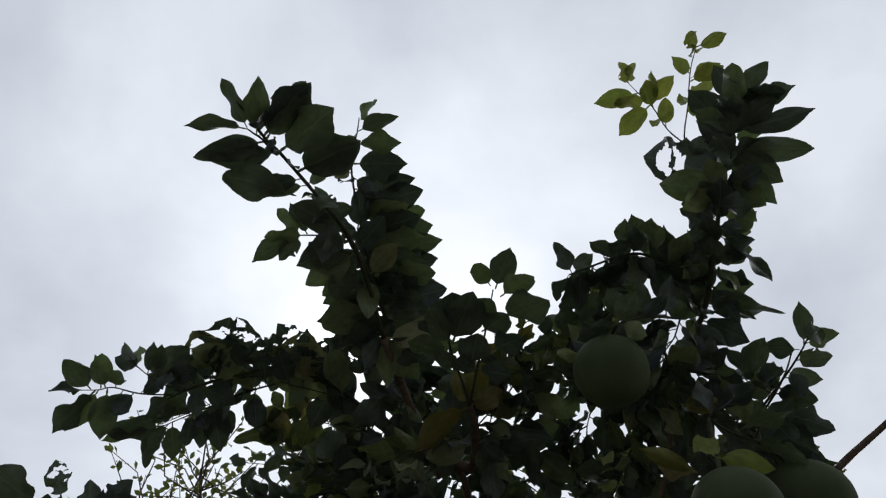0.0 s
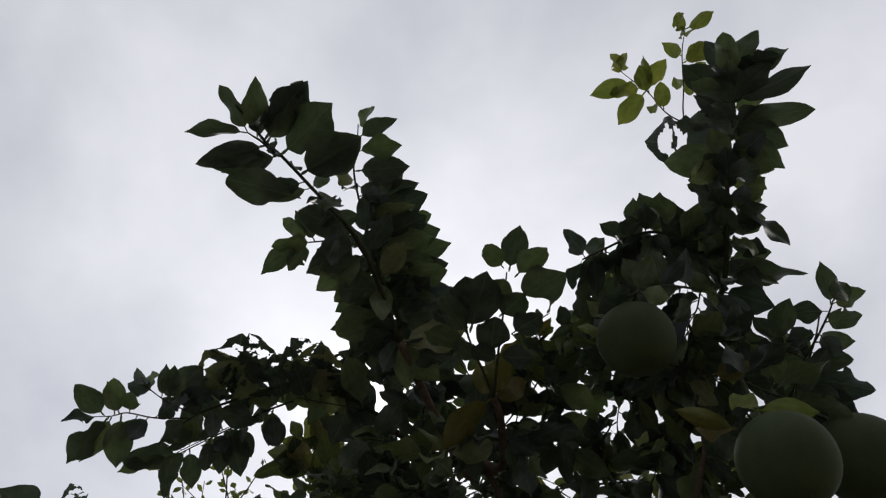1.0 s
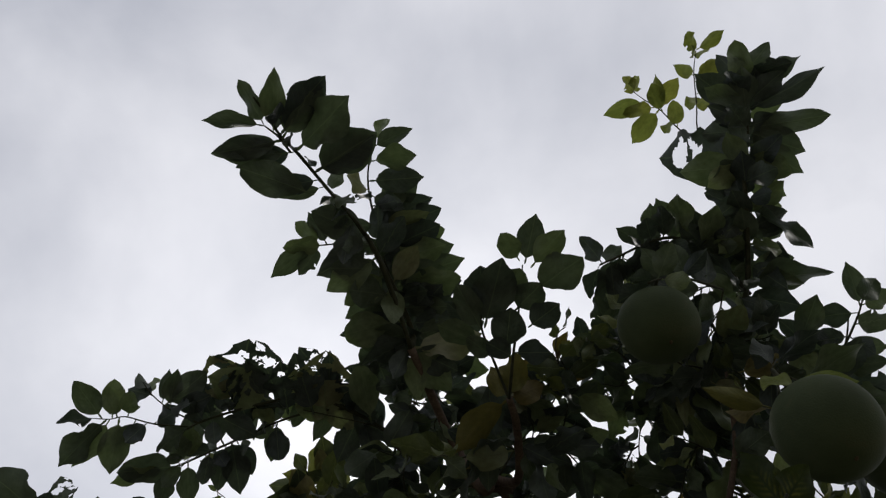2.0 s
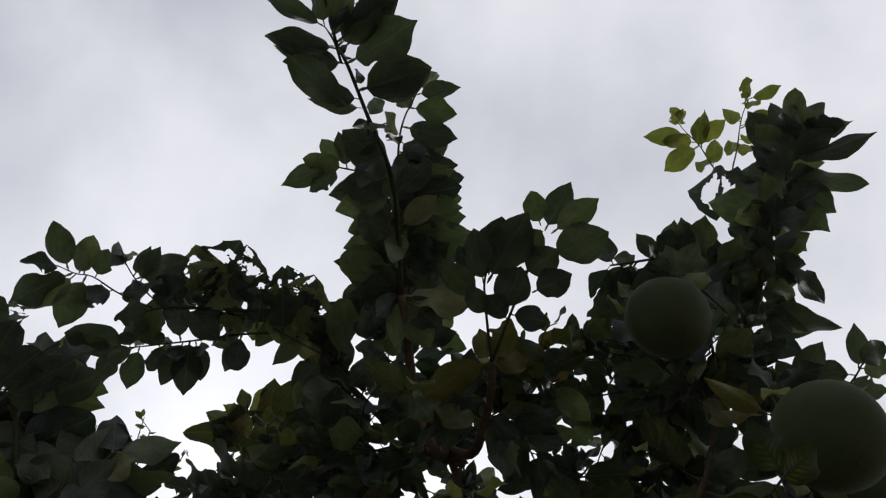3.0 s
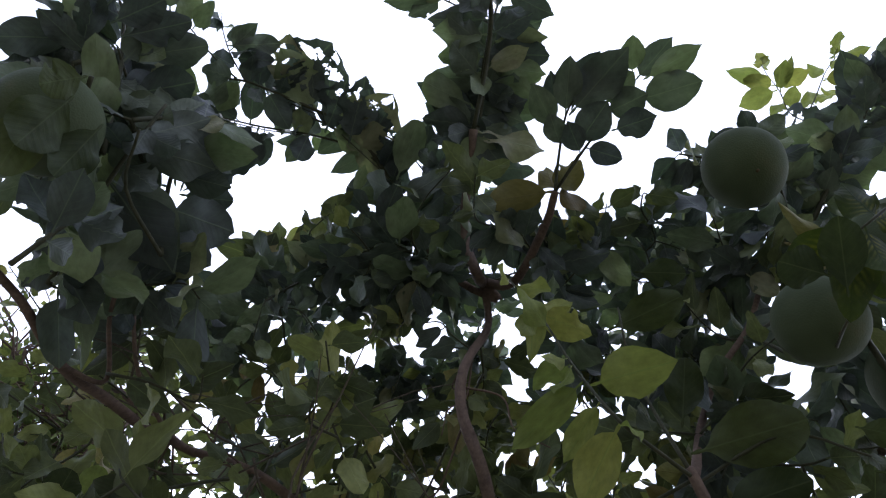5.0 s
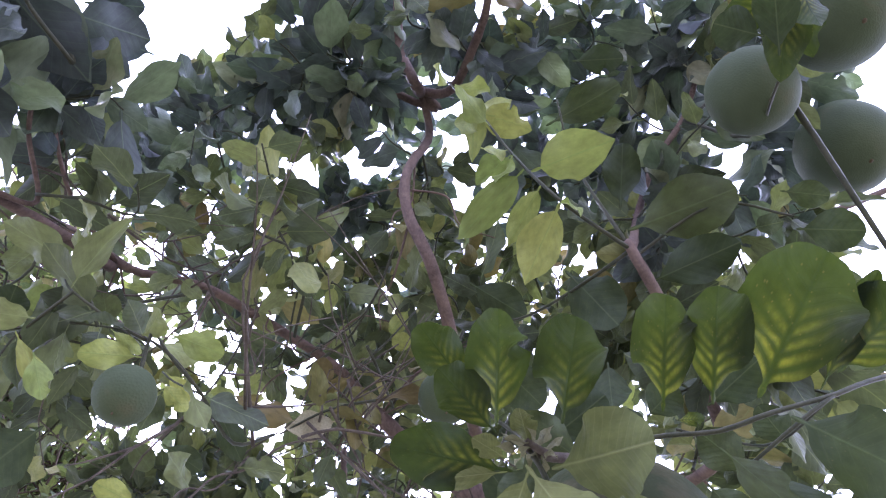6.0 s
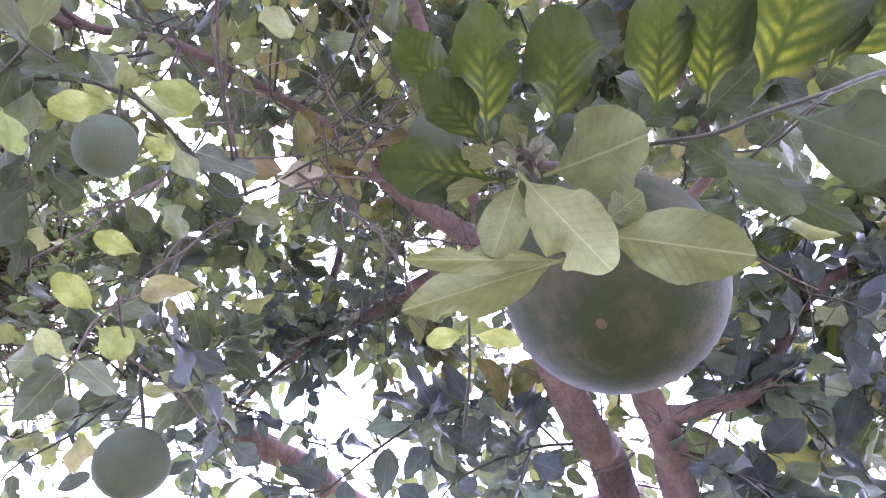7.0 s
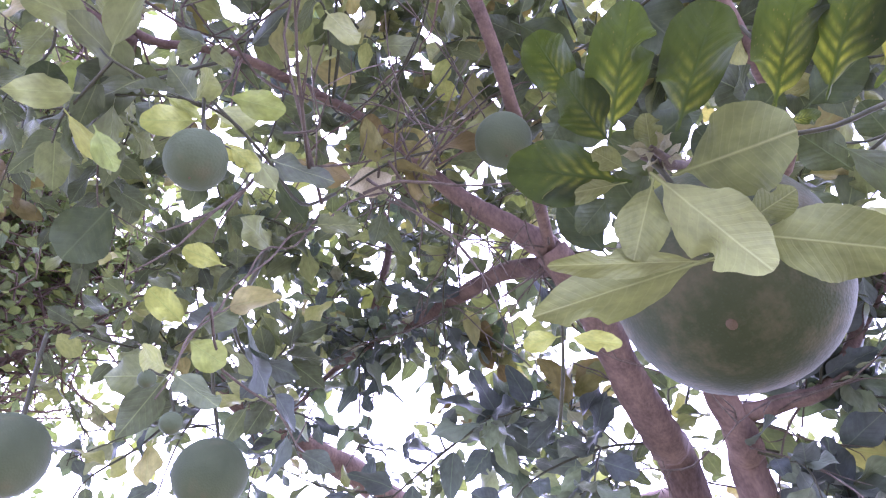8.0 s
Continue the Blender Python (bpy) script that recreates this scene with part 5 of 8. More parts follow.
spray(tree, [(-0.498, 1.210, 2.417), (-0.495, 1.323, 2.537), (-0.545, 1.234, 2.536), (-0.605, 1.149, 2.529)], 0.0032, 0.0018,
    [(-0.644, 1.095, 2.525, -0.646, 0.981, 2.531, -32, 1.07, 1), (-0.636, 1.103, 2.527, -0.607, 1.027, 2.543, -25, 1.07, 3),
     (-0.619, 1.123, 2.518, -0.570, 1.064, 2.542, -15, 1.30, 1), (-0.603, 1.135, 2.523, -0.532, 1.077, 2.557, -9, 1.06, 0),
     (-0.581, 1.150, 2.542, -0.505, 1.100, 2.574, -4, 1.06, 1), (-0.569, 1.204, 2.525, -0.497, 1.153, 2.558, -3, 1.30, 3),
     (-0.464, 1.308, 2.559, -0.479, 1.179, 2.591, -22, 0.75, 1), (-0.462, 1.306, 2.561, -0.392, 1.220, 2.605, -3, 0.74, 0),
     (-0.463, 1.312, 2.557, -0.390, 1.291, 2.572, 15, 1.52, 2), (-0.473, 1.304, 2.558, -0.523, 1.191, 2.555, -29, 0.92, 3),
     (-0.502, 1.297, 2.511, -0.565, 1.207, 2.477, -34, 1.34, 1), (-0.529, 1.246, 2.438, -0.562, 1.180, 2.391, -42, 1.49, 3),
     (-0.519, 1.248, 2.430, -0.537, 1.259, 2.361, 5, 1.80, 1), (-0.367, 1.351, 2.581, -0.428, 1.340, 2.542, -25, 1.44, 1)], LEAF, name="shoot", label="dark shoot with broad leaves spread like a star")
spray(tree, [(-0.392, 1.341, 2.383), (-0.440, 1.270, 2.340), (-0.430, 1.190, 2.300)], 0.0028, 0.0016,
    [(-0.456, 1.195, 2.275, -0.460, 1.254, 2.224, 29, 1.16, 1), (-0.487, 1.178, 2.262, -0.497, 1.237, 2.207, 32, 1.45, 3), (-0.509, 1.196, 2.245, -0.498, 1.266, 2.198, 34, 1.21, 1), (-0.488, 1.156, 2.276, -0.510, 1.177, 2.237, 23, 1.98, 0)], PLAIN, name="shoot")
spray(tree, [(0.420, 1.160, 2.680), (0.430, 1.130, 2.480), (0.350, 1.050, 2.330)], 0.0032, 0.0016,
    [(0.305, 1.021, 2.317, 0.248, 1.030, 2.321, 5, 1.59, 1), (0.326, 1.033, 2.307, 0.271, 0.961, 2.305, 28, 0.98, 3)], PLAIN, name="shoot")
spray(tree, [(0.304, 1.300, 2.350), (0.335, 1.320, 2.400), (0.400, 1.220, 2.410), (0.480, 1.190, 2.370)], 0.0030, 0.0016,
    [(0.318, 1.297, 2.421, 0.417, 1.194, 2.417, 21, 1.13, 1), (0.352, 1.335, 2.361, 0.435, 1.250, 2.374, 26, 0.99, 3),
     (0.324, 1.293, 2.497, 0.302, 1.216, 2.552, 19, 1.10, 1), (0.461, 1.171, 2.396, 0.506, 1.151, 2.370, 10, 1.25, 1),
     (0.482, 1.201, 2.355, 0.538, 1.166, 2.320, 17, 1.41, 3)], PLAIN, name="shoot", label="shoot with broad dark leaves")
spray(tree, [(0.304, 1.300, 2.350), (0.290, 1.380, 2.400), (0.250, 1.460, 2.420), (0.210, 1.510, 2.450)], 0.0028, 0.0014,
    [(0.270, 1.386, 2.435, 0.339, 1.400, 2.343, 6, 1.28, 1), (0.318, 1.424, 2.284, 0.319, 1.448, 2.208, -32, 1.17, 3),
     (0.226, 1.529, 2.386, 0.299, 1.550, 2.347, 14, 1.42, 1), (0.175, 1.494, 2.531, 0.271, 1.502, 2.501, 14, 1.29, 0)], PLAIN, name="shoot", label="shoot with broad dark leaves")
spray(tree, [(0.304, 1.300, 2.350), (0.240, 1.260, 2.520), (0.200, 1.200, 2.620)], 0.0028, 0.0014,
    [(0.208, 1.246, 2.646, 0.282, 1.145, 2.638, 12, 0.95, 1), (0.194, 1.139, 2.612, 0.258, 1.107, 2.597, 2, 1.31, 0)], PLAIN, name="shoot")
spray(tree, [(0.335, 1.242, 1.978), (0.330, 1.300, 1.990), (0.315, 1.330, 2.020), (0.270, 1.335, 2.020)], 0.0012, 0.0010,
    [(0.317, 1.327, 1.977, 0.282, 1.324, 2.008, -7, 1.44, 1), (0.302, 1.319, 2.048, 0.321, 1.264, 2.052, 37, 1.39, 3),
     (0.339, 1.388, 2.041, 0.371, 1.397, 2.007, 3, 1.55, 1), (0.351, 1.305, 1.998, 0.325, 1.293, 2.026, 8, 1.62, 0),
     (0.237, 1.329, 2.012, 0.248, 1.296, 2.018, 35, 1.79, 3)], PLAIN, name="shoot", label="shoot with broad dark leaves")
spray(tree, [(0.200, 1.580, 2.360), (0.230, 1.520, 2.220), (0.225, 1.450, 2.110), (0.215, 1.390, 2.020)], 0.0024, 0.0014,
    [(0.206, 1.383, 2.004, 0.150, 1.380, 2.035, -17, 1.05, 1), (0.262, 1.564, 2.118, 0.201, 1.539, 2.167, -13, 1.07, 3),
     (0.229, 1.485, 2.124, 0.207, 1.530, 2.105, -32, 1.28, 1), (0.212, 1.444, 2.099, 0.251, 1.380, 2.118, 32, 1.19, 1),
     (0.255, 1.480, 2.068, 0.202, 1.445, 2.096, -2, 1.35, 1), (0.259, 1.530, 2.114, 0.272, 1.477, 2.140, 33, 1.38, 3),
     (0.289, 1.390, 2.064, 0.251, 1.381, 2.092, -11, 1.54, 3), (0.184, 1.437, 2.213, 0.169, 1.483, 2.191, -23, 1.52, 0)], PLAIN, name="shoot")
spray(tree, [(-0.189, 1.656, 2.535), (-0.270, 1.660, 2.440), (-0.310, 1.640, 2.330), (-0.310, 1.640, 2.200)], 0.0030, 0.0015,
    [(-0.294, 1.625, 2.318, -0.332, 1.600, 2.322, -29, 1.44, 1), (-0.265, 1.631, 2.322, -0.282, 1.581, 2.324, -21, 1.38, 3),
     (-0.355, 1.619, 2.239, -0.350, 1.562, 2.253, -17, 1.35, 1), (-0.262, 1.664, 2.170, -0.294, 1.689, 2.093, -13, 1.35, 3)], PLAIN, name="shoot", label="shoot with broad dark leaves")
spray(tree, [(-0.310, 1.640, 2.330), (-0.330, 1.620, 2.290), (-0.320, 1.585, 2.200)], 0.0018, 0.0012,
    [(-0.318, 1.576, 2.193, -0.264, 1.604, 2.153, 62, 0.68, 2), (-0.343, 1.633, 2.298, -0.344, 1.596, 2.321, -17, 1.53, 1)], YOUNG, name="shoot")
spray(tree, [(-0.114, 1.684, 2.551), (-0.130, 1.740, 2.430), (-0.170, 1.810, 2.360)], 0.0022, 0.0013,
    [(-0.164, 1.797, 2.342, -0.103, 1.813, 2.332, 34, 1.14, 1), (-0.110, 1.715, 2.347, -0.055, 1.759, 2.313, 23, 0.90, 3),
     (-0.216, 1.831, 2.371, -0.171, 1.858, 2.354, 32, 1.22, 1)], PLAIN, name="shoot")
spray(tree, [(0.035, 1.670, 2.298), (0.020, 1.660, 2.370), (0.045, 1.635, 2.400), (0.100, 1.590, 2.450)], 0.0018, 0.0012,
    [(-0.058, 1.685, 2.369, -0.087, 1.714, 2.348, -19, 0.95, 1), (0.047, 1.632, 2.394, 0.022, 1.661, 2.379, -21, 1.11, 2),
     (0.044, 1.644, 2.387, 0.086, 1.651, 2.376, 23, 1.14, 0), (0.014, 1.667, 2.376, 0.003, 1.623, 2.405, 0, 1.20, 3)], DYING, name="shoot", twig=DRY, label="twig with leaves turning brown and yellow")
spray(tree, [(0.045, 1.635, 2.400), (0.080, 1.590, 2.440), (0.110, 1.550, 2.490)], 0.0016, 0.0012,
    [(0.100, 1.547, 2.487, 0.086, 1.588, 2.470, -15, 1.09, 1), (0.125, 1.591, 2.460, 0.090, 1.593, 2.467, -20, 1.61, 3)], YOUNG, name="shoot")
spray(tree, [(-0.119, 1.591, 2.205), (-0.160, 1.620, 2.250), (-0.180, 1.635, 2.280)], 0.0014, 0.0010,
    [(-0.175, 1.632, 2.277, -0.135, 1.652, 2.267, 28, 1.01, 0)], YOUNG, name="shoot")
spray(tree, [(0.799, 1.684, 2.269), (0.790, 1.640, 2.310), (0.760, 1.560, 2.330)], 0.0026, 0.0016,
    [(0.798, 1.644, 2.283, 0.840, 1.637, 2.165, 15, 1.07, 1), (0.754, 1.550, 2.325, 0.668, 1.607, 2.298, -45, 0.97, 3)], BROAD_SHADED, name="shoot", label="short shoot with leaves yellowing between the veins")
spray(tree, [(0.742, 1.758, 2.181), (0.800, 1.800, 2.200), (0.890, 1.780, 2.190), (0.920, 1.790, 2.120)], 0.0034, 0.0016,
    [(0.890, 1.746, 2.191, 0.937, 1.706, 2.159, 50, 1.70, 1), (0.910, 1.795, 2.108, 0.925, 1.739, 2.145, 55, 1.60, 3),
     (0.656, 1.851, 2.178, 0.708, 1.867, 2.096, 14, 1.24, 1), (0.810, 1.875, 2.159, 0.896, 1.813, 2.109, 53, 1.10, 2),
     (0.852, 1.719, 2.351, 0.794, 1.746, 2.308, -61, 1.50, 0)], LIT_LEAF, name="shoot", label="shoot with broad mixed green leaves")
spray(tree, [(0.800, 1.800, 2.200), (0.870, 1.830, 2.220), (0.930, 1.700, 2.360)], 0.0022, 0.0014,
    [(0.877, 1.833, 2.219, 0.932, 1.827, 2.145, 26, 1.39, 3), (0.935, 1.674, 2.372, 0.985, 1.652, 2.326, 31, 1.50, 3)], YOUNG, name="shoot")
limb("twig", tree, [(-0.072, 1.497, 2.543), (-0.066, 1.590, 2.524), (-0.049, 1.676, 2.501), (-0.010, 1.721, 2.544)], 0.0018, 0.0014, material=TWIG, sides=6, grows=False)
limb("twig", tree, [(0.042, 1.455, 2.471), (0.043, 1.525, 2.464), (0.031, 1.589, 2.467), (-0.019, 1.728, 2.551)], 0.0018, 0.0014, material=TWIG, sides=6, grows=False)
limb("twig", tree, [(0.053, 1.586, 2.410), (0.082, 1.619, 2.411), (0.150, 1.756, 2.529)], 0.0025, 0.002, material=TWIG, sides=6, grows=False)
limb("twig", tree, [(0.243, 2.053, 2.384), (0.217, 1.974, 2.444), (0.197, 1.877, 2.454), (0.181, 1.794, 2.496)], 0.002, 0.0015, material=TWIG, sides=6, grows=False)
limb("twig", tree, [(0.449, 1.069, 2.466), (0.463, 1.094, 2.400), (0.499, 1.130, 2.340), (0.556, 1.181, 2.266)], 0.0045, 0.0036, material=TWIG, sides=6, grows=False)
limb("twig", tree, [(-0.046, 1.677, 2.518), (-0.055, 1.592, 2.510), (-0.071, 1.541, 2.536), (-0.078, 1.500, 2.577)], 0.0028, 0.0018, material=TWIG, sides=6, grows=False)
limb("twig", tree, [(-0.010, 1.738, 2.535), (0.034, 1.654, 2.526), (0.049, 1.557, 2.521)], 0.0026, 0.0018, material=TWIG, sides=6, grows=False)
limb("twig", tree, [(0.579, 1.747, 2.189), (0.560, 1.817, 2.219), (0.606, 1.933, 2.224)], 0.003, 0.002, material=TWIG, sides=6, grows=False)
limb("twig", tree, [(0.634, 1.837, 2.104), (0.790, 1.904, 2.150), (0.989, 1.990, 2.188)], 0.003, 0.0015, material=TWIG, sides=6, grows=False)
shoot(tree, [(-0.443, 1.332, 2.174), (-0.440, 1.305, 2.225), (-0.441, 1.296, 2.258)], 0.003, 0.002,
    [(0.81, -162, 88, 8.6, -48, 1.10), (0.81, 12, 32, 8.4, 29, 1.15), (0.56, 170, -4, 8.5, -19, 1.10), (0.73, -94, 30, 8.6, -63, 1.10), 
    (1.00, 97, -19, 7.6, 35, 1.15), (0.92, 158, -13, 6.9, -43, 1.10), (0.47, 101, -28, 6.6, 16, 1.10), (0.73, -46, 70, 6.9, -130, 1.10)], LEAF)
shoot(tree, [(-0.091, 1.163, 3.248), (-0.122, 1.076, 3.317), (-0.152, 0.979, 3.370), (-0.174, 0.890, 3.407), (-0.185, 0.822, 3.415)], 0.003, 0.002,
    [(0.97, 131, 0, 11.7, -6, 1.14), (0.93, 107, 5, 12.5, -11, 1.10), (0.83, 109, 6, 14.2, 2, 1.10), (0.71, 109, 2, 13.5, -6, 1.10), 
    (0.61, 104, 4, 14.2, 13, 1.13), (0.51, 102, 8, 15.5, 12, 1.10), (0.39, 99, 14, 13.3, -3, 1.10), (0.29, 93, 5, 12.0, -4, 1.10), 
    (0.19, 105, -4, 14.3, 38, 1.10), (0.07, 106, 7, 14.6, 13, 1.10), (0.90, 161, -0, 11.8, 13, 1.10), (0.58, 141, 9, 11.2, 5, 1.10), 
    (0.32, 137, 9, 11.3, -21, 1.10)], LEAF)
shoot(tree, [(-0.197, 0.845, 3.159), (-0.261, 0.840, 3.163), (-0.323, 0.840, 3.165)], 0.0025, 0.0015,
    [(1.00, -61, -0, 11.4, 14, 1.10), (0.90, -132, 31, 8.2, 14, 1.10), (0.76, -156, 17, 8.2, 17, 1.10), (0.51, -141, 35, 8.2, -21, 1.10), 
    (0.90, -38, 3, 8.2, -16, 1.10), (0.41, -41, -3, 8.3, -17, 1.10), (0.53, 166, -13, 8.0, -24, 1.10), (0.80, -95, -10, 9.1, 26, 1.10)], LEAF)
limb("twig", tree, [(-0.327, 1.651, 2.520), (-0.279, 1.749, 2.491), (-0.257, 1.767, 2.470), (-0.258, 1.822, 2.452)], 0.002, 0.0009, material=BARK, sides=5, grows=False)
limb("twig", tree, [(0.041, 1.389, 2.713), (0.035, 1.460, 2.707), (0.067, 1.472, 2.752), (0.090, 1.524, 2.739)], 0.002, 0.0009, material=BARK, sides=5, grows=False)
limb("twig", tree, [(0.132, 1.777, 2.530), (0.155, 1.742, 2.520), (0.241, 1.665, 2.544), (0.261, 1.653, 2.566)], 0.002, 0.0009, material=BARK, sides=5, grows=False)
limb("twig", tree, [(0.051, 1.419, 2.504), (0.056, 1.501, 2.455), (0.051, 1.544, 2.473), (0.067, 1.576, 2.446)], 0.002, 0.0009, material=BARK, sides=5, grows=False)
limb("twig", tree, [(0.126, 1.775, 2.533), (0.092, 1.827, 2.543), (0.094, 1.892, 2.530), (0.099, 1.908, 2.509)], 0.002, 0.0009, material=BARK, sides=5, grows=False)
limb("twig", tree, [(-0.046, 1.711, 2.567), (-0.090, 1.689, 2.531), (-0.095, 1.658, 2.534), (-0.130, 1.659, 2.511)], 0.002, 0.0009, material=BARK, sides=5, grows=False)
limb("twig", tree, [(0.037, 1.402, 2.572), (0.095, 1.387, 2.562), (0.122, 1.402, 2.505), (0.170, 1.392, 2.476)], 0.002, 0.0009, material=BARK, sides=5, grows=False)
limb("twig", tree, [(0.000, 1.729, 2.571), (0.046, 1.664, 2.622), (0.102, 1.641, 2.605), (0.153, 1.615, 2.634)], 0.002, 0.0009, material=BARK, sides=5, grows=False)
limb("twig", tree, [(-0.327, 1.651, 2.520), (-0.340, 1.731, 2.528), (-0.336, 1.761, 2.482), (-0.344, 1.777, 2.470)], 0.002, 0.0009, material=BARK, sides=5, grows=False)
limb("twig", tree, [(-0.091, 1.693, 2.556), (-0.121, 1.687, 2.587), (-0.144, 1.670, 2.616), (-0.175, 1.686, 2.647)], 0.002, 0.0009, material=BARK, sides=5, grows=False)
limb("twig", tree, [(-0.232, 1.654, 2.528), (-0.221, 1.636, 2.511), (-0.275, 1.611, 2.500), (-0.277, 1.572, 2.490)], 0.002, 0.0009, material=BARK, sides=5, grows=False)
limb("twig", tree, [(0.041, 1.389, 2.713), (0.056, 1.442, 2.642), (0.033, 1.449, 2.582), (0.034, 1.464, 2.519)], 0.002, 0.0009, material=BARK, sides=5, grows=False)
limb("twig", tree, [(-0.183, 1.658, 2.536), (-0.185, 1.651, 2.502), (-0.183, 1.679, 2.437), (-0.170, 1.696, 2.417)], 0.002, 0.0009, material=BARK, sides=5, grows=False)
limb("twig", tree, [(0.132, 1.777, 2.530), (0.155, 1.685, 2.529), (0.198, 1.648, 2.560), (0.245, 1.608, 2.589)], 0.002, 0.0009, material=BARK, sides=5, grows=False)
limb("twig", tree, [(0.000, 1.729, 2.571), (-0.057, 1.777, 2.529), (-0.070, 1.815, 2.477), (-0.096, 1.867, 2.435)], 0.002, 0.0009, material=BARK, sides=5, grows=False)
limb("twig", tree, [(0.157, 1.780, 2.513), (0.182, 1.800, 2.516), (0.219, 1.791, 2.520), (0.236, 1.776, 2.536)], 0.002, 0.0009, material=BARK, sides=5, grows=False)
limb("twig", tree, [(0.470, 1.507, 2.246), (0.567, 1.537, 2.210), (0.619, 1.531, 2.163), (0.666, 1.537, 2.159)], 0.002, 0.0009, material=BARK, sides=5, grows=False)
limb("twig", tree, [(0.828, 1.625, 2.302), (0.758, 1.654, 2.316), (0.741, 1.637, 2.293), (0.720, 1.651, 2.264)], 0.002, 0.0009, material=BARK, sides=5, grows=False)
limb("twig", tree, [(0.605, 1.815, 2.143), (0.626, 1.863, 2.177), (0.652, 1.854, 2.187), (0.656, 1.868, 2.200)], 0.002, 0.0009, material=BARK, sides=5, grows=False)
limb("twig", tree, [(0.468, 1.651, 2.323), (0.497, 1.692, 2.252), (0.498, 1.682, 2.160), (0.511, 1.707, 2.112)], 0.002, 0.0009, material=BARK, sides=5, grows=False)
limb("twig", tree, [(0.917, 1.535, 2.343), (0.849, 1.531, 2.281), (0.803, 1.522, 2.263), (0.767, 1.511, 2.230)], 0.002, 0.0009, material=BARK, sides=5, grows=False)
limb("twig", tree, [(0.885, 1.562, 2.327), (0.825, 1.572, 2.300), (0.804, 1.589, 2.220), (0.752, 1.572, 2.211)], 0.002, 0.0009, material=BARK, sides=5, grows=False)
limb("twig", tree, [(0.809, 1.660, 2.283), (0.754, 1.655, 2.280), (0.712, 1.656, 2.312), (0.667, 1.629, 2.295)], 0.002, 0.0009, material=BARK, sides=5, grows=False)
shoot(tree, [(-0.230, 1.649, 2.520), (-0.224, 1.622, 2.478), (-0.226, 1.606, 2.452)], 0.0015, 0.001,
    [(1.00, -78, -45, 4.9, 3, 1.10), (0.95, -83, 34, 5.0, -46, 1.10), (0.83, 45, 25, 5.0, 58, 1.10)], LIT_LEAF)
shoot(tree, [(0.500, 1.000, 2.750), (0.470, 0.988, 2.660), (0.435, 0.982, 2.605)], 0.0025, 0.0015,
    [(1.00, -98, 28, 10.0, -26, 0.77), (1.00, -62, 35, 7.3, -92, 1.10)], DYING)
shoot(tree, [(0.470, 0.988, 2.660), (0.458, 0.950, 2.610)], 0.0018, 0.0012,
    [(1.00, 104, -27, 9.2, 35, 1.10), (1.00, -9, 72, 7.3, -151, 1.10)], YOUNG)

# ---- the rest of the crown, sprig upon sprig: x, y, z, leaves, leaf length in cm, seed ----
places = list(WOOD)
crown_part(tree, places, LEAF,
    (0.467, 1.013, 2.936, 7, 10.6, 299), (0.195, 1.252, 3.094, 11, 8.9, 29), (0.129, 1.226, 2.879, 8, 10.6, 89),
    (-0.241, 1.409, 2.998, 10, 8.8, 642), (0.442, 1.086, 2.867, 7, 10.8, 848), (-0.162, 1.302, 2.824, 7, 11.0, 507),
    (0.397, 1.303, 3.085, 9, 9.6, 926), (0.292, 1.204, 3.111, 7, 10.6, 305), (0.204, 1.192, 3.207, 7, 9.5, 492),
    (-0.270, 1.471, 3.019, 11, 10.4, 749), (0.076, 1.217, 3.073, 10, 10.2, 898), (0.461, 1.379, 3.025, 10, 10.1, 516),
    (-0.166, 1.489, 3.030, 11, 9.0, 619), (0.346, 1.285, 3.138, 8, 9.2, 992), (0.441, 1.147, 2.961, 9, 10.7, 80),
    (0.227, 1.323, 3.018, 10, 10.6, 4))
crown_part(tree, places, LEAF,
    (0.705, 1.156, 3.041, 7, 9.9, 46), (-0.099, 1.253, 3.043, 11, 9.9, 98), (0.219, 1.146, 2.997, 7, 9.1, 491),
    (0.362, 1.129, 3.258, 9, 9.3, 523), (0.375, 1.426, 3.108, 10, 8.8, 92), (0.566, 1.316, 2.989, 11, 8.9, 812),
    (0.009, 1.355, 3.034, 9, 9.8, 722), (-0.094, 1.261, 3.253, 9, 11.0, 500), (0.630, 1.044, 2.924, 7, 9.0, 51),
    (0.320, 1.388, 3.060, 8, 10.6, 33), (0.612, 1.298, 3.074, 11, 9.0, 476), (0.395, 1.003, 3.155, 11, 8.6, 28),
    (-0.060, 1.323, 2.878, 7, 9.7, 751), (0.531, 1.037, 2.820, 9, 9.5, 402), (0.346, 1.009, 2.915, 7, 9.0, 509),
    (0.239, 1.416, 3.013, 8, 10.9, 268))
crown_part(tree, places, LEAF,
    (-0.209, 1.231, 2.957, 8, 10.7, 537), (-0.001, 1.207, 2.880, 9, 10.4, 252), (0.554, 0.993, 2.866, 11, 9.4, 656),
    (0.642, 1.168, 2.773, 8, 9.5, 303), (-0.031, 1.216, 3.292, 8, 10.2, 658), (-0.089, 1.349, 2.807, 10, 8.9, 969),
    (0.256, 1.127, 3.163, 7, 8.7, 722), (0.286, 1.058, 3.062, 11, 8.9, 832), (-0.288, 1.258, 2.887, 7, 8.6, 563),
    (-0.293, 1.452, 2.970, 8, 9.9, 466), (0.439, 0.967, 3.024, 8, 10.5, 573), (0.442, 1.068, 3.203, 10, 8.6, 267),
    (0.620, 1.277, 3.014, 10, 8.5, 259), (0.570, 1.144, 2.759, 10, 9.7, 42), (-0.675, 1.192, 2.609, 11, 10.7, 366),
    (-0.556, 1.241, 2.576, 8, 8.6, 936))
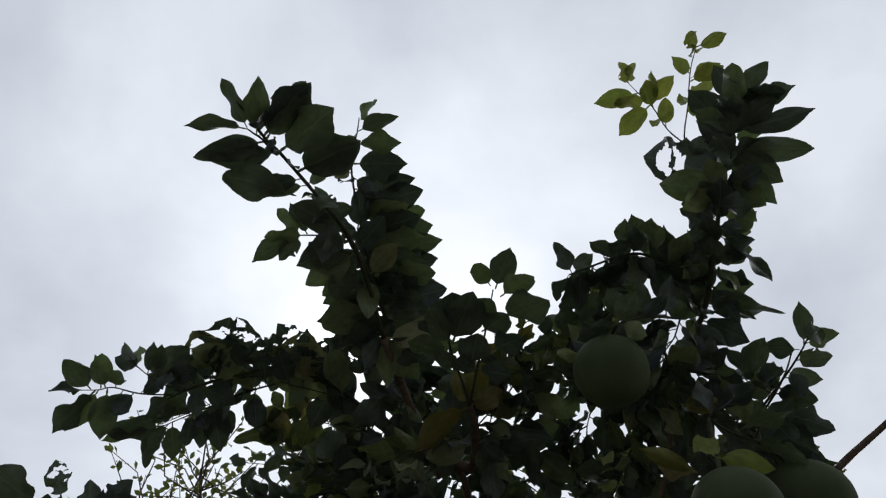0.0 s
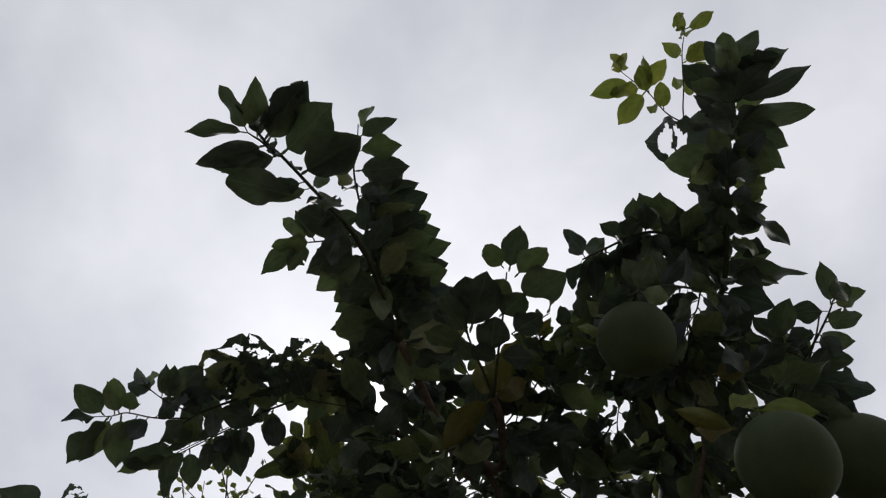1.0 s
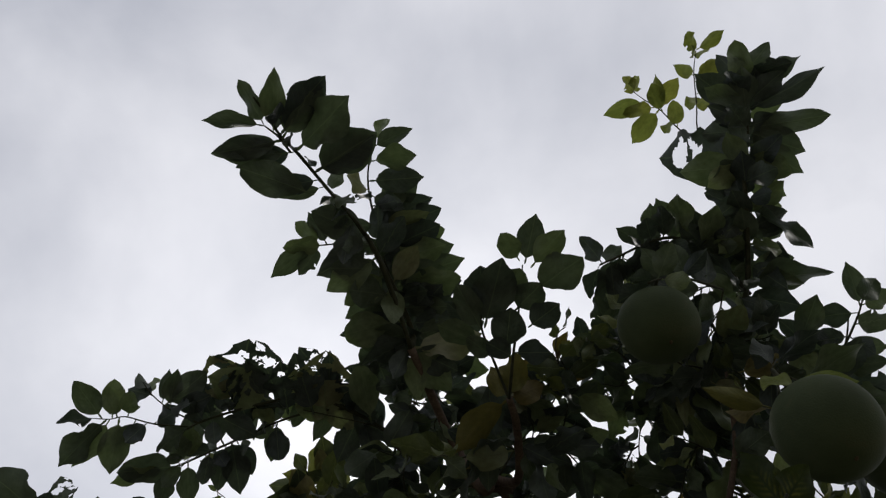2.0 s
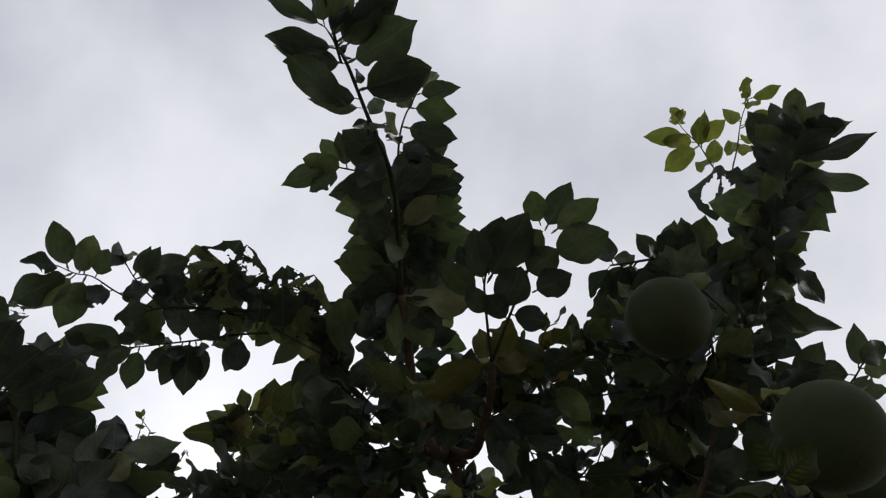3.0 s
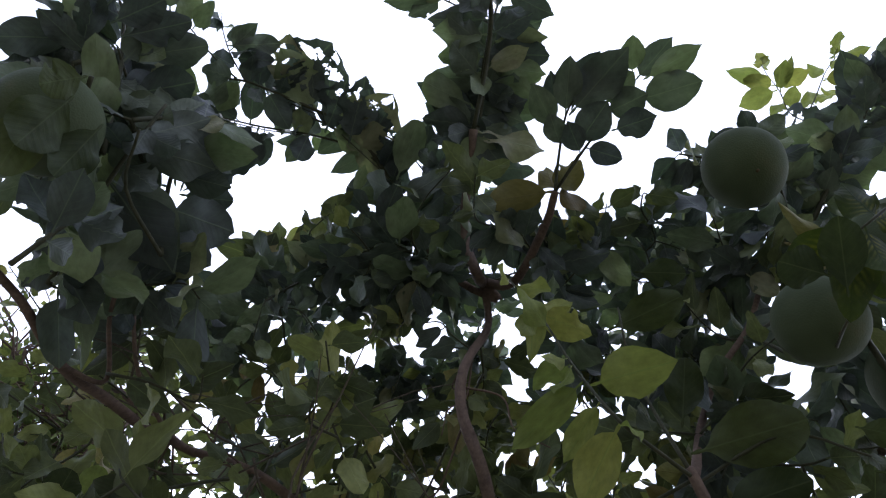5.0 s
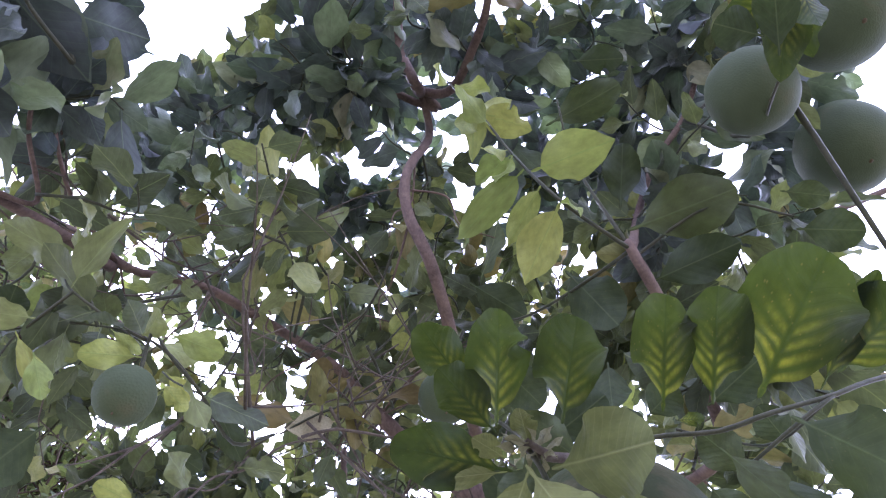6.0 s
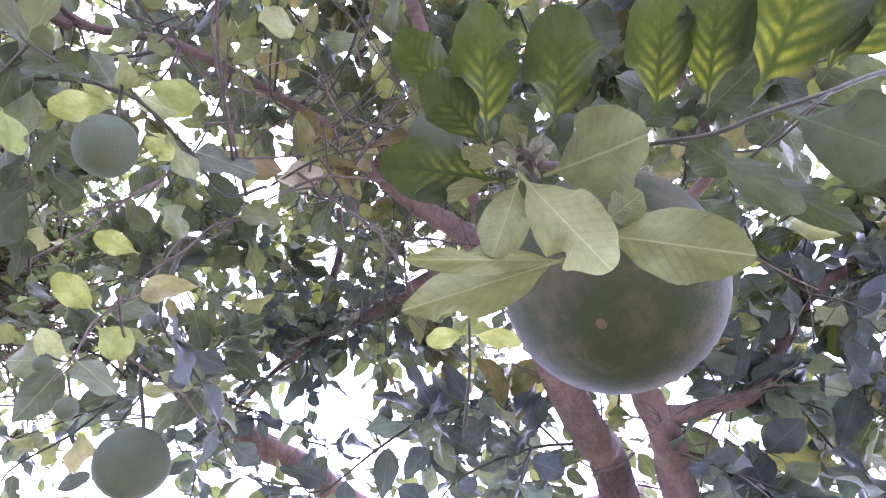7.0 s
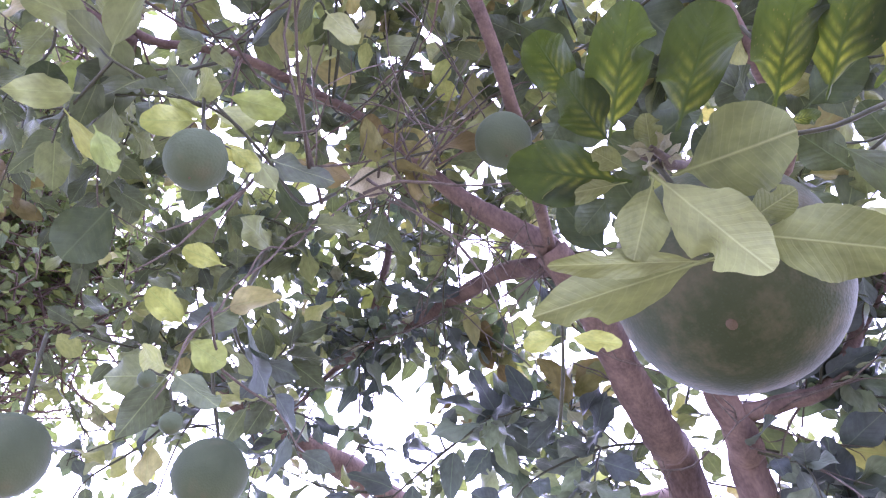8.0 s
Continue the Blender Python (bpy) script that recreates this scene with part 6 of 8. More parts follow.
crown_part(tree, places, LEAF,
    (-0.621, 1.236, 2.520, 10, 10.4, 234), (0.454, 1.185, 2.769, 8, 8.9, 489), (0.333, 1.525, 3.056, 7, 9.0, 235),
    (-0.075, 1.329, 3.188, 9, 9.9, 847), (0.422, 1.377, 2.910, 11, 9.9, 715), (0.761, 1.261, 2.798, 8, 10.8, 184),
    (0.354, 1.363, 2.849, 11, 10.4, 383), (0.413, 1.601, 3.091, 9, 9.2, 270), (0.102, 1.631, 3.141, 10, 10.1, 373),
    (-0.022, 1.344, 3.177, 11, 9.7, 887), (0.546, 0.978, 3.016, 8, 9.5, 88), (0.638, 1.430, 2.917, 7, 10.0, 812),
    (-0.392, 1.597, 2.894, 9, 8.2, 739), (-0.472, 1.725, 3.014, 11, 8.6, 73), (-0.414, 1.516, 3.002, 11, 9.2, 307),
    (0.478, 1.262, 2.646, 10, 7.7, 896))
crown_part(tree, places, LEAF,
    (0.004, 1.618, 2.987, 8, 10.1, 151), (-0.204, 1.728, 3.122, 8, 8.5, 709), (0.730, 1.377, 2.981, 9, 9.8, 618),
    (0.017, 1.587, 3.045, 11, 7.6, 376), (-0.029, 1.624, 3.055, 11, 7.7, 547), (-0.086, 1.606, 2.954, 11, 7.9, 688),
    (0.856, 1.375, 3.009, 11, 9.9, 385), (-0.330, 1.585, 2.801, 11, 7.5, 503), (-0.222, 1.525, 2.822, 8, 7.6, 721),
    (0.098, 1.594, 3.218, 7, 9.8, 951), (0.311, 1.307, 3.217, 8, 7.7, 703), (-0.410, 1.781, 3.025, 11, 10.4, 696),
    (-0.471, 1.699, 2.931, 8, 9.7, 7), (0.618, 1.021, 2.721, 7, 9.8, 797), (-0.515, 1.625, 3.109, 11, 8.8, 391),
    (-0.245, 1.733, 3.081, 11, 9.7, 533))
crown_part(tree, places, LEAF,
    (-0.526, 1.363, 2.447, 8, 10.4, 92), (-0.627, 1.373, 2.486, 10, 8.6, 5), (-0.333, 1.382, 2.406, 10, 9.5, 893),
    (-0.432, 1.385, 2.333, 9, 10.0, 277), (-0.444, 1.419, 2.473, 10, 9.1, 4), (-0.729, 1.237, 2.556, 9, 9.2, 246),
    (-0.443, 1.492, 2.495, 10, 9.6, 314), (-0.592, 1.262, 2.385, 9, 9.0, 416), (-0.616, 1.392, 2.517, 10, 8.4, 929),
    (-0.702, 1.155, 2.533, 7, 9.1, 384), (-0.653, 1.849, 3.436, 9, 9.7, 548), (0.163, 1.527, 3.582, 11, 8.7, 645),
    (-0.316, 1.721, 3.355, 9, 8.5, 373), (-0.097, 1.588, 2.965, 9, 10.7, 277), (-0.006, 1.662, 3.249, 8, 8.7, 634),
    (-0.326, 1.429, 3.188, 11, 10.8, 17))
crown_part(tree, places, LEAF,
    (-0.641, 1.224, 2.537, 7, 9.2, 190), (-0.247, 1.649, 3.238, 4, 7.5, 239), (-0.045, 1.388, 2.893, 6, 8.9, 295),
    (-0.214, 1.391, 2.819, 5, 8.8, 876), (-0.003, 1.628, 3.134, 3, 8.6, 422), (-0.047, 1.591, 2.896, 6, 7.2, 377),
    (-0.282, 1.693, 3.198, 6, 8.6, 952), (0.055, 1.506, 3.050, 4, 8.0, 524), (0.044, 1.525, 3.422, 3, 8.7, 987),
    (-0.058, 1.400, 2.766, 3, 7.7, 626), (0.028, 1.416, 3.093, 6, 7.2, 573), (-0.087, 1.743, 3.140, 6, 7.4, 221),
    (0.060, 1.644, 3.303, 5, 8.4, 533), (0.651, 1.674, 2.250, 6, 9.0, 428), (0.821, 1.610, 2.113, 8, 7.8, 543),
    (0.902, 1.825, 2.168, 8, 8.1, 74))
crown_part(tree, places, LEAF,
    (0.902, 1.766, 2.003, 8, 8.5, 972), (0.649, 1.592, 2.282, 5, 8.4, 929), (0.718, 1.498, 2.077, 7, 8.3, 527),
    (0.914, 1.589, 2.300, 6, 8.3, 941), (0.782, 1.707, 2.321, 5, 8.7, 422), (0.853, 1.551, 2.233, 7, 7.9, 490),
    (0.804, 1.863, 2.042, 7, 9.1, 17), (0.905, 1.813, 2.194, 6, 8.4, 674), (0.765, 1.769, 2.203, 5, 7.8, 407),
    (0.806, 1.861, 2.045, 7, 7.5, 423), (0.778, 1.798, 2.016, 9, 8.7, 362), (0.719, 1.481, 2.087, 7, 8.8, 773),
    (0.792, 1.829, 2.261, 8, 9.0, 986), (0.756, 1.857, 2.078, 7, 9.4, 638), (0.867, 1.548, 2.223, 5, 9.2, 836),
    (0.865, 1.534, 2.304, 6, 8.9, 806))
crown_part(tree, places, LEAF,
    (0.637, 1.779, 1.970, 9, 8.2, 583), (0.924, 1.790, 2.022, 5, 7.7, 921), (0.770, 1.750, 2.218, 7, 8.1, 251),
    (0.779, 1.830, 2.126, 5, 9.1, 590), (0.769, 1.791, 2.206, 6, 9.3, 806), (0.818, 1.622, 2.345, 7, 8.5, 488),
    (0.813, 1.579, 2.141, 7, 8.4, 493), (0.887, 1.635, 2.317, 6, 8.1, 74), (0.798, 1.626, 2.384, 9, 9.4, 410),
    (0.820, 1.693, 1.983, 7, 9.4, 434), (0.895, 1.686, 2.096, 8, 9.0, 237), (0.672, 1.771, 2.238, 8, 9.4, 880),
    (0.886, 1.802, 2.239, 6, 8.9, 781), (0.309, 2.038, 2.068, 8, 7.8, 423), (0.439, 1.983, 2.252, 7, 8.2, 165),
    (0.532, 2.323, 2.243, 9, 7.5, 26))
crown_part(tree, places, LEAF,
    (0.339, 2.150, 2.321, 7, 7.7, 453), (0.455, 2.292, 2.284, 8, 9.3, 535), (0.460, 2.245, 2.314, 8, 9.1, 43),
    (0.221, 2.433, 2.358, 9, 8.3, 758), (0.382, 1.934, 2.057, 8, 7.9, 874), (0.458, 2.263, 2.459, 6, 9.2, 984),
    (0.003, 2.034, 2.124, 9, 8.1, 59), (0.524, 2.259, 2.395, 6, 8.3, 615), (0.118, 2.136, 2.097, 9, 9.3, 533),
    (0.423, 1.959, 2.500, 5, 9.1, 938), (0.378, 2.131, 2.535, 9, 9.2, 569), (0.301, 2.043, 2.234, 8, 9.0, 571),
    (0.566, 2.307, 2.300, 5, 7.9, 369), (0.020, 2.372, 2.428, 6, 9.2, 749), (0.584, 2.268, 2.380, 7, 7.7, 720),
    (0.115, 2.237, 2.492, 7, 9.4, 81))
crown_part(tree, places, LEAF,
    (0.487, 1.240, 3.247, 6, 8.8, 960), (0.408, 1.135, 3.025, 9, 9.7, 768), (0.464, 1.272, 3.052, 8, 9.5, 657),
    (0.468, 1.268, 3.117, 8, 8.6, 965), (0.441, 1.160, 2.985, 9, 9.7, 277), (0.398, 1.107, 3.085, 6, 8.9, 442),
    (0.509, 1.176, 3.066, 7, 8.1, 364), (0.293, 1.197, 3.267, 7, 8.6, 16), (0.296, 1.325, 3.273, 6, 8.0, 223),
    (0.117, 1.241, 3.029, 6, 8.9, 612), (0.231, 1.216, 3.123, 6, 7.6, 789), (0.197, 1.183, 3.156, 6, 7.7, 431),
    (-0.017, 1.406, 3.152, 9, 9.2, 387), (-0.135, 1.420, 2.913, 8, 7.9, 799), (-0.103, 1.404, 2.892, 8, 8.0, 431),
    (-0.141, 1.330, 3.017, 6, 8.8, 126))
crown_part(tree, places, LEAF,
    (0.421, 1.243, 2.577, 9, 8.0, 142), (0.514, 1.215, 2.555, 8, 9.3, 148), (0.480, 1.331, 2.550, 7, 8.7, 678),
    (0.414, 1.338, 2.510, 8, 8.2, 110), (0.184, 2.431, 2.454, 4, 6.5, 644), (0.336, 2.324, 2.521, 4, 7.2, 344),
    (0.134, 2.257, 2.214, 4, 6.4, 795), (0.410, 2.273, 2.402, 4, 7.2, 102), (0.181, 2.103, 2.260, 2, 6.5, 345),
    (-0.212, 2.270, 2.301, 5, 6.7, 474), (-0.035, 2.438, 2.582, 5, 7.4, 173), (-0.118, 2.625, 2.524, 6, 6.4, 52),
    (-0.457, 2.744, 2.517, 5, 7.5, 392), (-0.029, 2.823, 2.457, 6, 7.3, 743), (-0.028, 2.733, 2.408, 6, 6.8, 349),
    (-0.079, 2.656, 2.679, 8, 6.3, 387))
crown_part(tree, places, LEAF,
    (-0.058, 2.277, 2.427, 5, 7.8, 3), (-0.440, 2.742, 2.486, 6, 6.7, 913), (-0.331, 2.215, 2.189, 5, 7.1, 550),
    (0.002, 2.418, 2.423, 5, 7.3, 148), (-0.419, 2.788, 2.505, 5, 6.6, 699), (-0.173, 2.305, 2.418, 5, 6.4, 722),
    (-0.201, 2.361, 2.181, 5, 7.4, 865), (-0.124, 2.683, 2.497, 5, 7.6, 112), (-0.015, 2.482, 2.393, 8, 6.5, 969),
    (0.218, 2.233, 3.024, 7, 5.5, 114), (0.046, 2.207, 2.694, 5, 5.9, 291), (0.013, 2.159, 2.488, 8, 6.2, 726),
    (0.276, 2.066, 2.567, 6, 5.6, 778), (0.160, 2.385, 2.955, 7, 5.7, 297), (0.053, 2.270, 2.572, 5, 6.9, 829),
    (0.091, 2.621, 2.830, 6, 5.5, 62))
crown_part(tree, places, LEAF,
    (0.175, 2.247, 2.609, 5, 6.9, 363), (0.078, 2.189, 2.669, 5, 6.6, 303), (0.250, 2.103, 2.850, 8, 6.3, 822),
    (0.061, 2.467, 2.812, 8, 6.0, 945), (-0.023, 2.175, 2.602, 5, 5.7, 808), (-0.164, 1.444, 2.961, 6, 9.3, 656),
    (-0.285, 1.470, 3.040, 8, 8.6, 247), (0.065, 1.537, 3.207, 8, 8.3, 603), (0.136, 1.526, 3.197, 8, 8.1, 183),
    (0.330, 1.510, 3.239, 6, 9.4, 189), (-0.227, 1.542, 3.039, 8, 8.2, 263), (-0.382, 1.621, 3.150, 6, 9.2, 576),
    (0.284, 1.400, 3.139, 6, 8.6, 567), (0.128, 2.421, 2.630, 9, 6.7, 700), (0.222, 2.316, 2.707, 7, 6.3, 15),
    (0.183, 2.342, 2.520, 8, 7.0, 644))
crown_part(tree, places, LEAF,
    (0.132, 2.200, 2.581, 7, 5.8, 371), (0.046, 2.417, 2.555, 6, 6.1, 164), (0.201, 2.115, 2.572, 8, 6.6, 928),
    (0.014, 2.237, 2.468, 6, 5.8, 52), (0.251, 2.426, 2.780, 7, 6.0, 406), (0.068, 2.400, 2.786, 7, 5.9, 958),
    (0.132, 2.312, 2.595, 9, 6.8, 392), (0.045, 2.231, 2.499, 7, 5.9, 344), (-0.013, 2.545, 2.640, 8, 6.5, 814),
    (0.194, 2.377, 2.807, 9, 5.8, 784), (0.226, 2.185, 2.545, 8, 6.4, 90), (0.406, 2.149, 2.524, 9, 7.0, 779),
    (0.352, 2.096, 2.340, 7, 6.8, 55), (0.593, 2.235, 2.452, 7, 6.6, 278), (0.462, 2.120, 2.391, 9, 6.4, 350),
    (0.684, 2.316, 2.487, 8, 6.4, 807))
crown_part(tree, places, LEAF,
    (0.464, 2.351, 2.491, 6, 7.2, 92), (0.532, 1.972, 2.407, 9, 7.2, 480), (0.430, 2.252, 2.411, 9, 6.2, 265),
    (-0.263, 2.157, 2.612, 6, 6.0, 643), (-0.241, 2.370, 2.944, 9, 6.4, 925), (-0.176, 2.126, 2.589, 9, 7.0, 732),
    (-0.106, 2.173, 2.771, 7, 6.1, 837), (-0.290, 2.246, 2.902, 6, 6.2, 406))
crown_part(tree, places, LIT_LEAF,
    (0.885, 1.631, 2.874, 5, 7.4, 373), (0.736, 1.323, 3.017, 7, 9.1, 189), (0.076, 1.586, 2.745, 6, 7.9, 598),
    (-0.360, 1.671, 2.529, 5, 6.3, 326), (-0.352, 1.814, 2.540, 6, 7.3, 724), (-0.247, 2.048, 3.104, 6, 6.4, 463),
    (0.754, 1.575, 3.008, 5, 7.7, 686), (0.396, 1.538, 2.490, 8, 7.6, 219), (0.490, 1.059, 2.841, 8, 7.8, 354),
    (-0.403, 1.833, 2.556, 6, 6.1, 276), (0.095, 1.895, 2.926, 6, 6.1, 290), (-0.271, 1.773, 2.795, 5, 8.6, 443),
    (-0.473, 1.975, 2.679, 5, 7.3, 138), (-0.178, 2.104, 2.951, 8, 7.3, 422), (-0.677, 2.054, 2.822, 9, 6.3, 754),
    (-0.437, 1.902, 2.537, 6, 8.3, 698), faded=(0,))
crown_part(tree, places, LIT_LEAF,
    (-0.552, 1.804, 2.821, 9, 7.2, 765), (-0.453, 2.022, 2.980, 6, 6.4, 457), (-0.472, 1.867, 2.384, 7, 7.1, 172),
    (0.309, 1.586, 2.913, 8, 6.7, 352), (-0.567, 2.073, 2.641, 5, 7.7, 945), (0.488, 1.440, 2.554, 5, 6.8, 355),
    (-0.079, 1.909, 3.239, 5, 7.7, 183), (-0.211, 1.684, 2.681, 5, 8.6, 345), (-0.249, 2.122, 2.819, 9, 7.3, 618),
    (0.563, 1.168, 2.443, 9, 8.6, 233), (-0.824, 1.462, 2.779, 7, 7.4, 694), (0.423, 1.109, 3.256, 8, 8.9, 3),
    (0.197, 1.695, 2.620, 7, 8.4, 20), (0.040, 1.871, 2.870, 6, 7.1, 232), (0.442, 1.756, 3.034, 7, 7.1, 260),
    (-0.363, 1.876, 2.652, 7, 6.9, 655))
crown_part(tree, places, LIT_LEAF,
    (-0.302, 1.619, 2.811, 7, 6.2, 447), (0.814, 1.496, 2.964, 8, 9.0, 359), (0.400, 1.420, 2.547, 7, 8.7, 386),
    (-0.310, 1.751, 2.391, 7, 8.3, 241), (0.091, 1.659, 2.918, 5, 8.7, 407), (0.270, 0.947, 2.876, 5, 7.9, 805),
    (-0.122, 1.124, 2.782, 5, 7.1, 571), (0.088, 1.835, 2.648, 8, 6.8, 784), (-0.080, 1.628, 2.550, 8, 8.3, 295),
    (0.589, 1.400, 3.045, 5, 7.7, 419), (-0.651, 1.743, 2.585, 5, 8.6, 284), (-0.615, 1.811, 3.055, 6, 7.7, 136),
    (0.367, 1.399, 2.675, 7, 9.3, 190), (0.026, 2.088, 3.035, 9, 8.3, 297), (-0.792, 1.948, 2.957, 6, 7.8, 968),
    (-0.239, 1.756, 2.702, 7, 8.2, 331), faded=(2,))
crown_part(tree, places, LIT_LEAF,
    (0.163, 2.039, 3.132, 6, 8.2, 488), (0.527, 1.073, 2.606, 6, 8.4, 48), (-0.154, 1.926, 2.886, 5, 7.6, 426),
    (0.959, 1.547, 3.041, 6, 8.6, 817), (0.308, 1.660, 2.698, 7, 8.5, 195), (-0.085, 1.821, 2.596, 6, 7.1, 345),
    (0.136, 1.752, 2.800, 7, 8.4, 137), (-0.161, 1.655, 2.747, 7, 8.1, 418), (0.203, 1.510, 2.604, 7, 9.0, 702),
    (0.772, 1.755, 2.985, 6, 6.5, 376), (0.365, 1.972, 2.984, 7, 8.1, 358), (-0.270, 2.027, 2.713, 8, 8.5, 951),
    (0.008, 1.603, 2.570, 6, 6.3, 195), (0.341, 1.357, 3.349, 5, 7.7, 919), (-0.704, 1.963, 3.057, 5, 7.2, 232),
    (-0.092, 2.058, 2.983, 7, 7.7, 827))
crown_part(tree, places, LIT_LEAF,
    (0.092, 1.729, 2.588, 6, 7.5, 130), (-0.440, 2.087, 2.680, 8, 6.7, 844), (-0.318, 1.877, 3.010, 6, 8.6, 495),
    (-0.245, 1.744, 2.425, 9, 6.2, 398), (-0.449, 1.748, 2.388, 7, 6.3, 483), (0.439, 1.774, 3.195, 8, 6.5, 647),
    (0.569, 1.544, 2.938, 9, 7.5, 875), (0.457, 1.381, 2.513, 8, 6.5, 509), (-0.757, 2.050, 2.945, 6, 6.6, 629),
    (-0.843, 1.526, 2.789, 9, 7.9, 559), (0.014, 1.664, 2.688, 6, 6.9, 73), (0.794, 1.481, 2.765, 7, 6.8, 775),
    (0.543, 1.681, 2.787, 6, 8.4, 419), (0.801, 1.290, 2.789, 7, 8.2, 110), (-0.668, 1.522, 2.687, 8, 6.5, 124),
    (-0.403, 1.765, 2.843, 7, 7.2, 509), faded=(15,))
crown_part(tree, places, LIT_LEAF,
    (0.641, 1.348, 2.490, 9, 8.1, 129), (-0.308, 1.905, 2.843, 7, 8.6, 431), (0.234, 1.939, 2.988, 7, 6.4, 911),
    (-0.535, 1.811, 2.545, 7, 8.1, 191), (-0.113, 1.458, 2.574, 9, 6.8, 514), (0.177, 1.777, 2.772, 6, 7.6, 303),
    (-0.341, 1.866, 2.412, 9, 6.7, 736), (-0.859, 1.696, 2.884, 7, 8.1, 61), (-0.628, 2.232, 2.749, 9, 6.7, 699),
    (0.428, 1.612, 2.749, 5, 8.5, 494), (0.591, 1.340, 2.659, 5, 7.6, 860), (0.830, 1.478, 3.156, 8, 7.2, 190),
    (0.186, 1.690, 2.732, 8, 8.6, 31), (0.480, 1.031, 3.250, 5, 7.1, 467), (-0.362, 2.031, 2.590, 7, 7.4, 285),
    (-0.103, 1.791, 3.007, 7, 7.3, 79), faded=(8,))
crown_part(tree, places, LIT_LEAF,
    (0.827, 1.452, 3.156, 5, 9.0, 772), (0.133, 1.570, 2.612, 5, 9.2, 181), (-0.501, 2.030, 3.114, 7, 6.7, 719),
    (0.572, 1.619, 2.989, 5, 8.5, 459), (-0.312, 1.700, 2.746, 9, 6.3, 641), (0.432, 1.686, 3.171, 9, 6.2, 114),
    (0.353, 1.173, 2.848, 5, 8.0, 527), (0.363, 1.762, 2.707, 6, 6.1, 466), (0.477, 1.508, 2.554, 7, 8.6, 215),
    (-0.515, 1.827, 2.892, 8, 7.4, 491), (0.557, 1.665, 3.225, 8, 8.4, 416), (-0.191, 1.950, 2.874, 5, 6.6, 891),
    (0.101, 1.558, 2.548, 8, 8.3, 780), (-0.149, 1.531, 2.673, 6, 9.0, 443), (0.820, 1.796, 3.034, 5, 8.3, 798),
    (-0.083, 1.118, 2.748, 8, 7.9, 515), faded=(10,))
crown_part(tree, places, LIT_LEAF,
    (0.298, 1.661, 3.095, 5, 8.3, 392), (0.201, 1.597, 2.976, 9, 7.1, 413), (0.398, 1.127, 2.547, 6, 7.5, 44),
    (0.245, 1.723, 3.278, 5, 6.7, 875), (-0.173, 1.968, 3.082, 9, 6.6, 396), (0.482, 1.520, 2.566, 7, 8.9, 643),
    (0.721, 1.383, 2.694, 8, 6.5, 161), (-0.102, 1.967, 2.668, 5, 6.6, 383), (-0.497, 1.633, 2.570, 10, 7.6, 470),
    (-0.404, 1.507, 2.538, 11, 8.9, 768), (0.451, 1.989, 2.325, 9, 7.8, 126), (1.087, 1.679, 2.509, 6, 8.3, 77),
    (1.289, 1.930, 2.897, 11, 7.6, 355), (0.664, 1.964, 2.473, 11, 8.4, 302), (0.400, 2.516, 2.771, 8, 7.8, 282),
    (-0.088, 2.303, 2.970, 8, 7.4, 591), faded=(10,))
crown_part(tree, places, LIT_LEAF,
    (0.048, 2.168, 3.319, 11, 5.8, 512), (0.505, 1.905, 2.440, 10, 7.4, 713), (0.650, 2.132, 2.274, 6, 6.6, 505),
    (-0.212, 2.288, 2.665, 9, 7.2, 865), (1.146, 1.732, 2.468, 6, 6.0, 163), (-0.403, 2.320, 2.549, 8, 7.9, 136),
    (0.966, 2.185, 2.930, 11, 6.7, 489), (-0.365, 2.140, 2.324, 6, 7.0, 50), (-0.312, 2.159, 2.689, 8, 6.7, 216),
    (0.897, 1.614, 2.119, 10, 7.3, 807), (0.952, 2.210, 2.299, 8, 5.8, 847), (0.742, 1.464, 2.461, 10, 7.9, 849),
    (-0.135, 2.578, 2.931, 9, 6.5, 383), (-0.114, 2.716, 3.031, 10, 6.7, 365), (0.757, 2.073, 2.477, 9, 7.6, 898),
    (0.928, 1.967, 2.390, 6, 6.0, 241))
crown_part(tree, places, LIT_LEAF,
    (-0.114, 2.357, 3.097, 10, 6.4, 316), (0.053, 2.199, 2.952, 8, 8.2, 259), (-0.153, 2.054, 2.549, 8, 5.7, 710),
    (0.689, 2.074, 2.749, 9, 7.4, 879), (0.863, 1.736, 2.516, 11, 5.7, 223), (1.451, 2.077, 2.262, 9, 6.0, 699),
    (-0.012, 2.174, 2.194, 10, 6.3, 666), (1.555, 2.066, 2.434, 7, 7.1, 273), (-0.103, 2.567, 2.658, 7, 6.2, 804),
    (1.176, 2.120, 2.892, 7, 6.0, 246), (-0.477, 2.501, 2.548, 6, 6.4, 669), (1.248, 2.106, 2.766, 7, 7.2, 539),
    (1.316, 2.217, 2.748, 6, 6.3, 91), (1.107, 1.814, 2.517, 6, 6.1, 999), (1.038, 1.895, 2.290, 9, 7.6, 244),
    (0.838, 2.015, 2.139, 8, 8.3, 898))
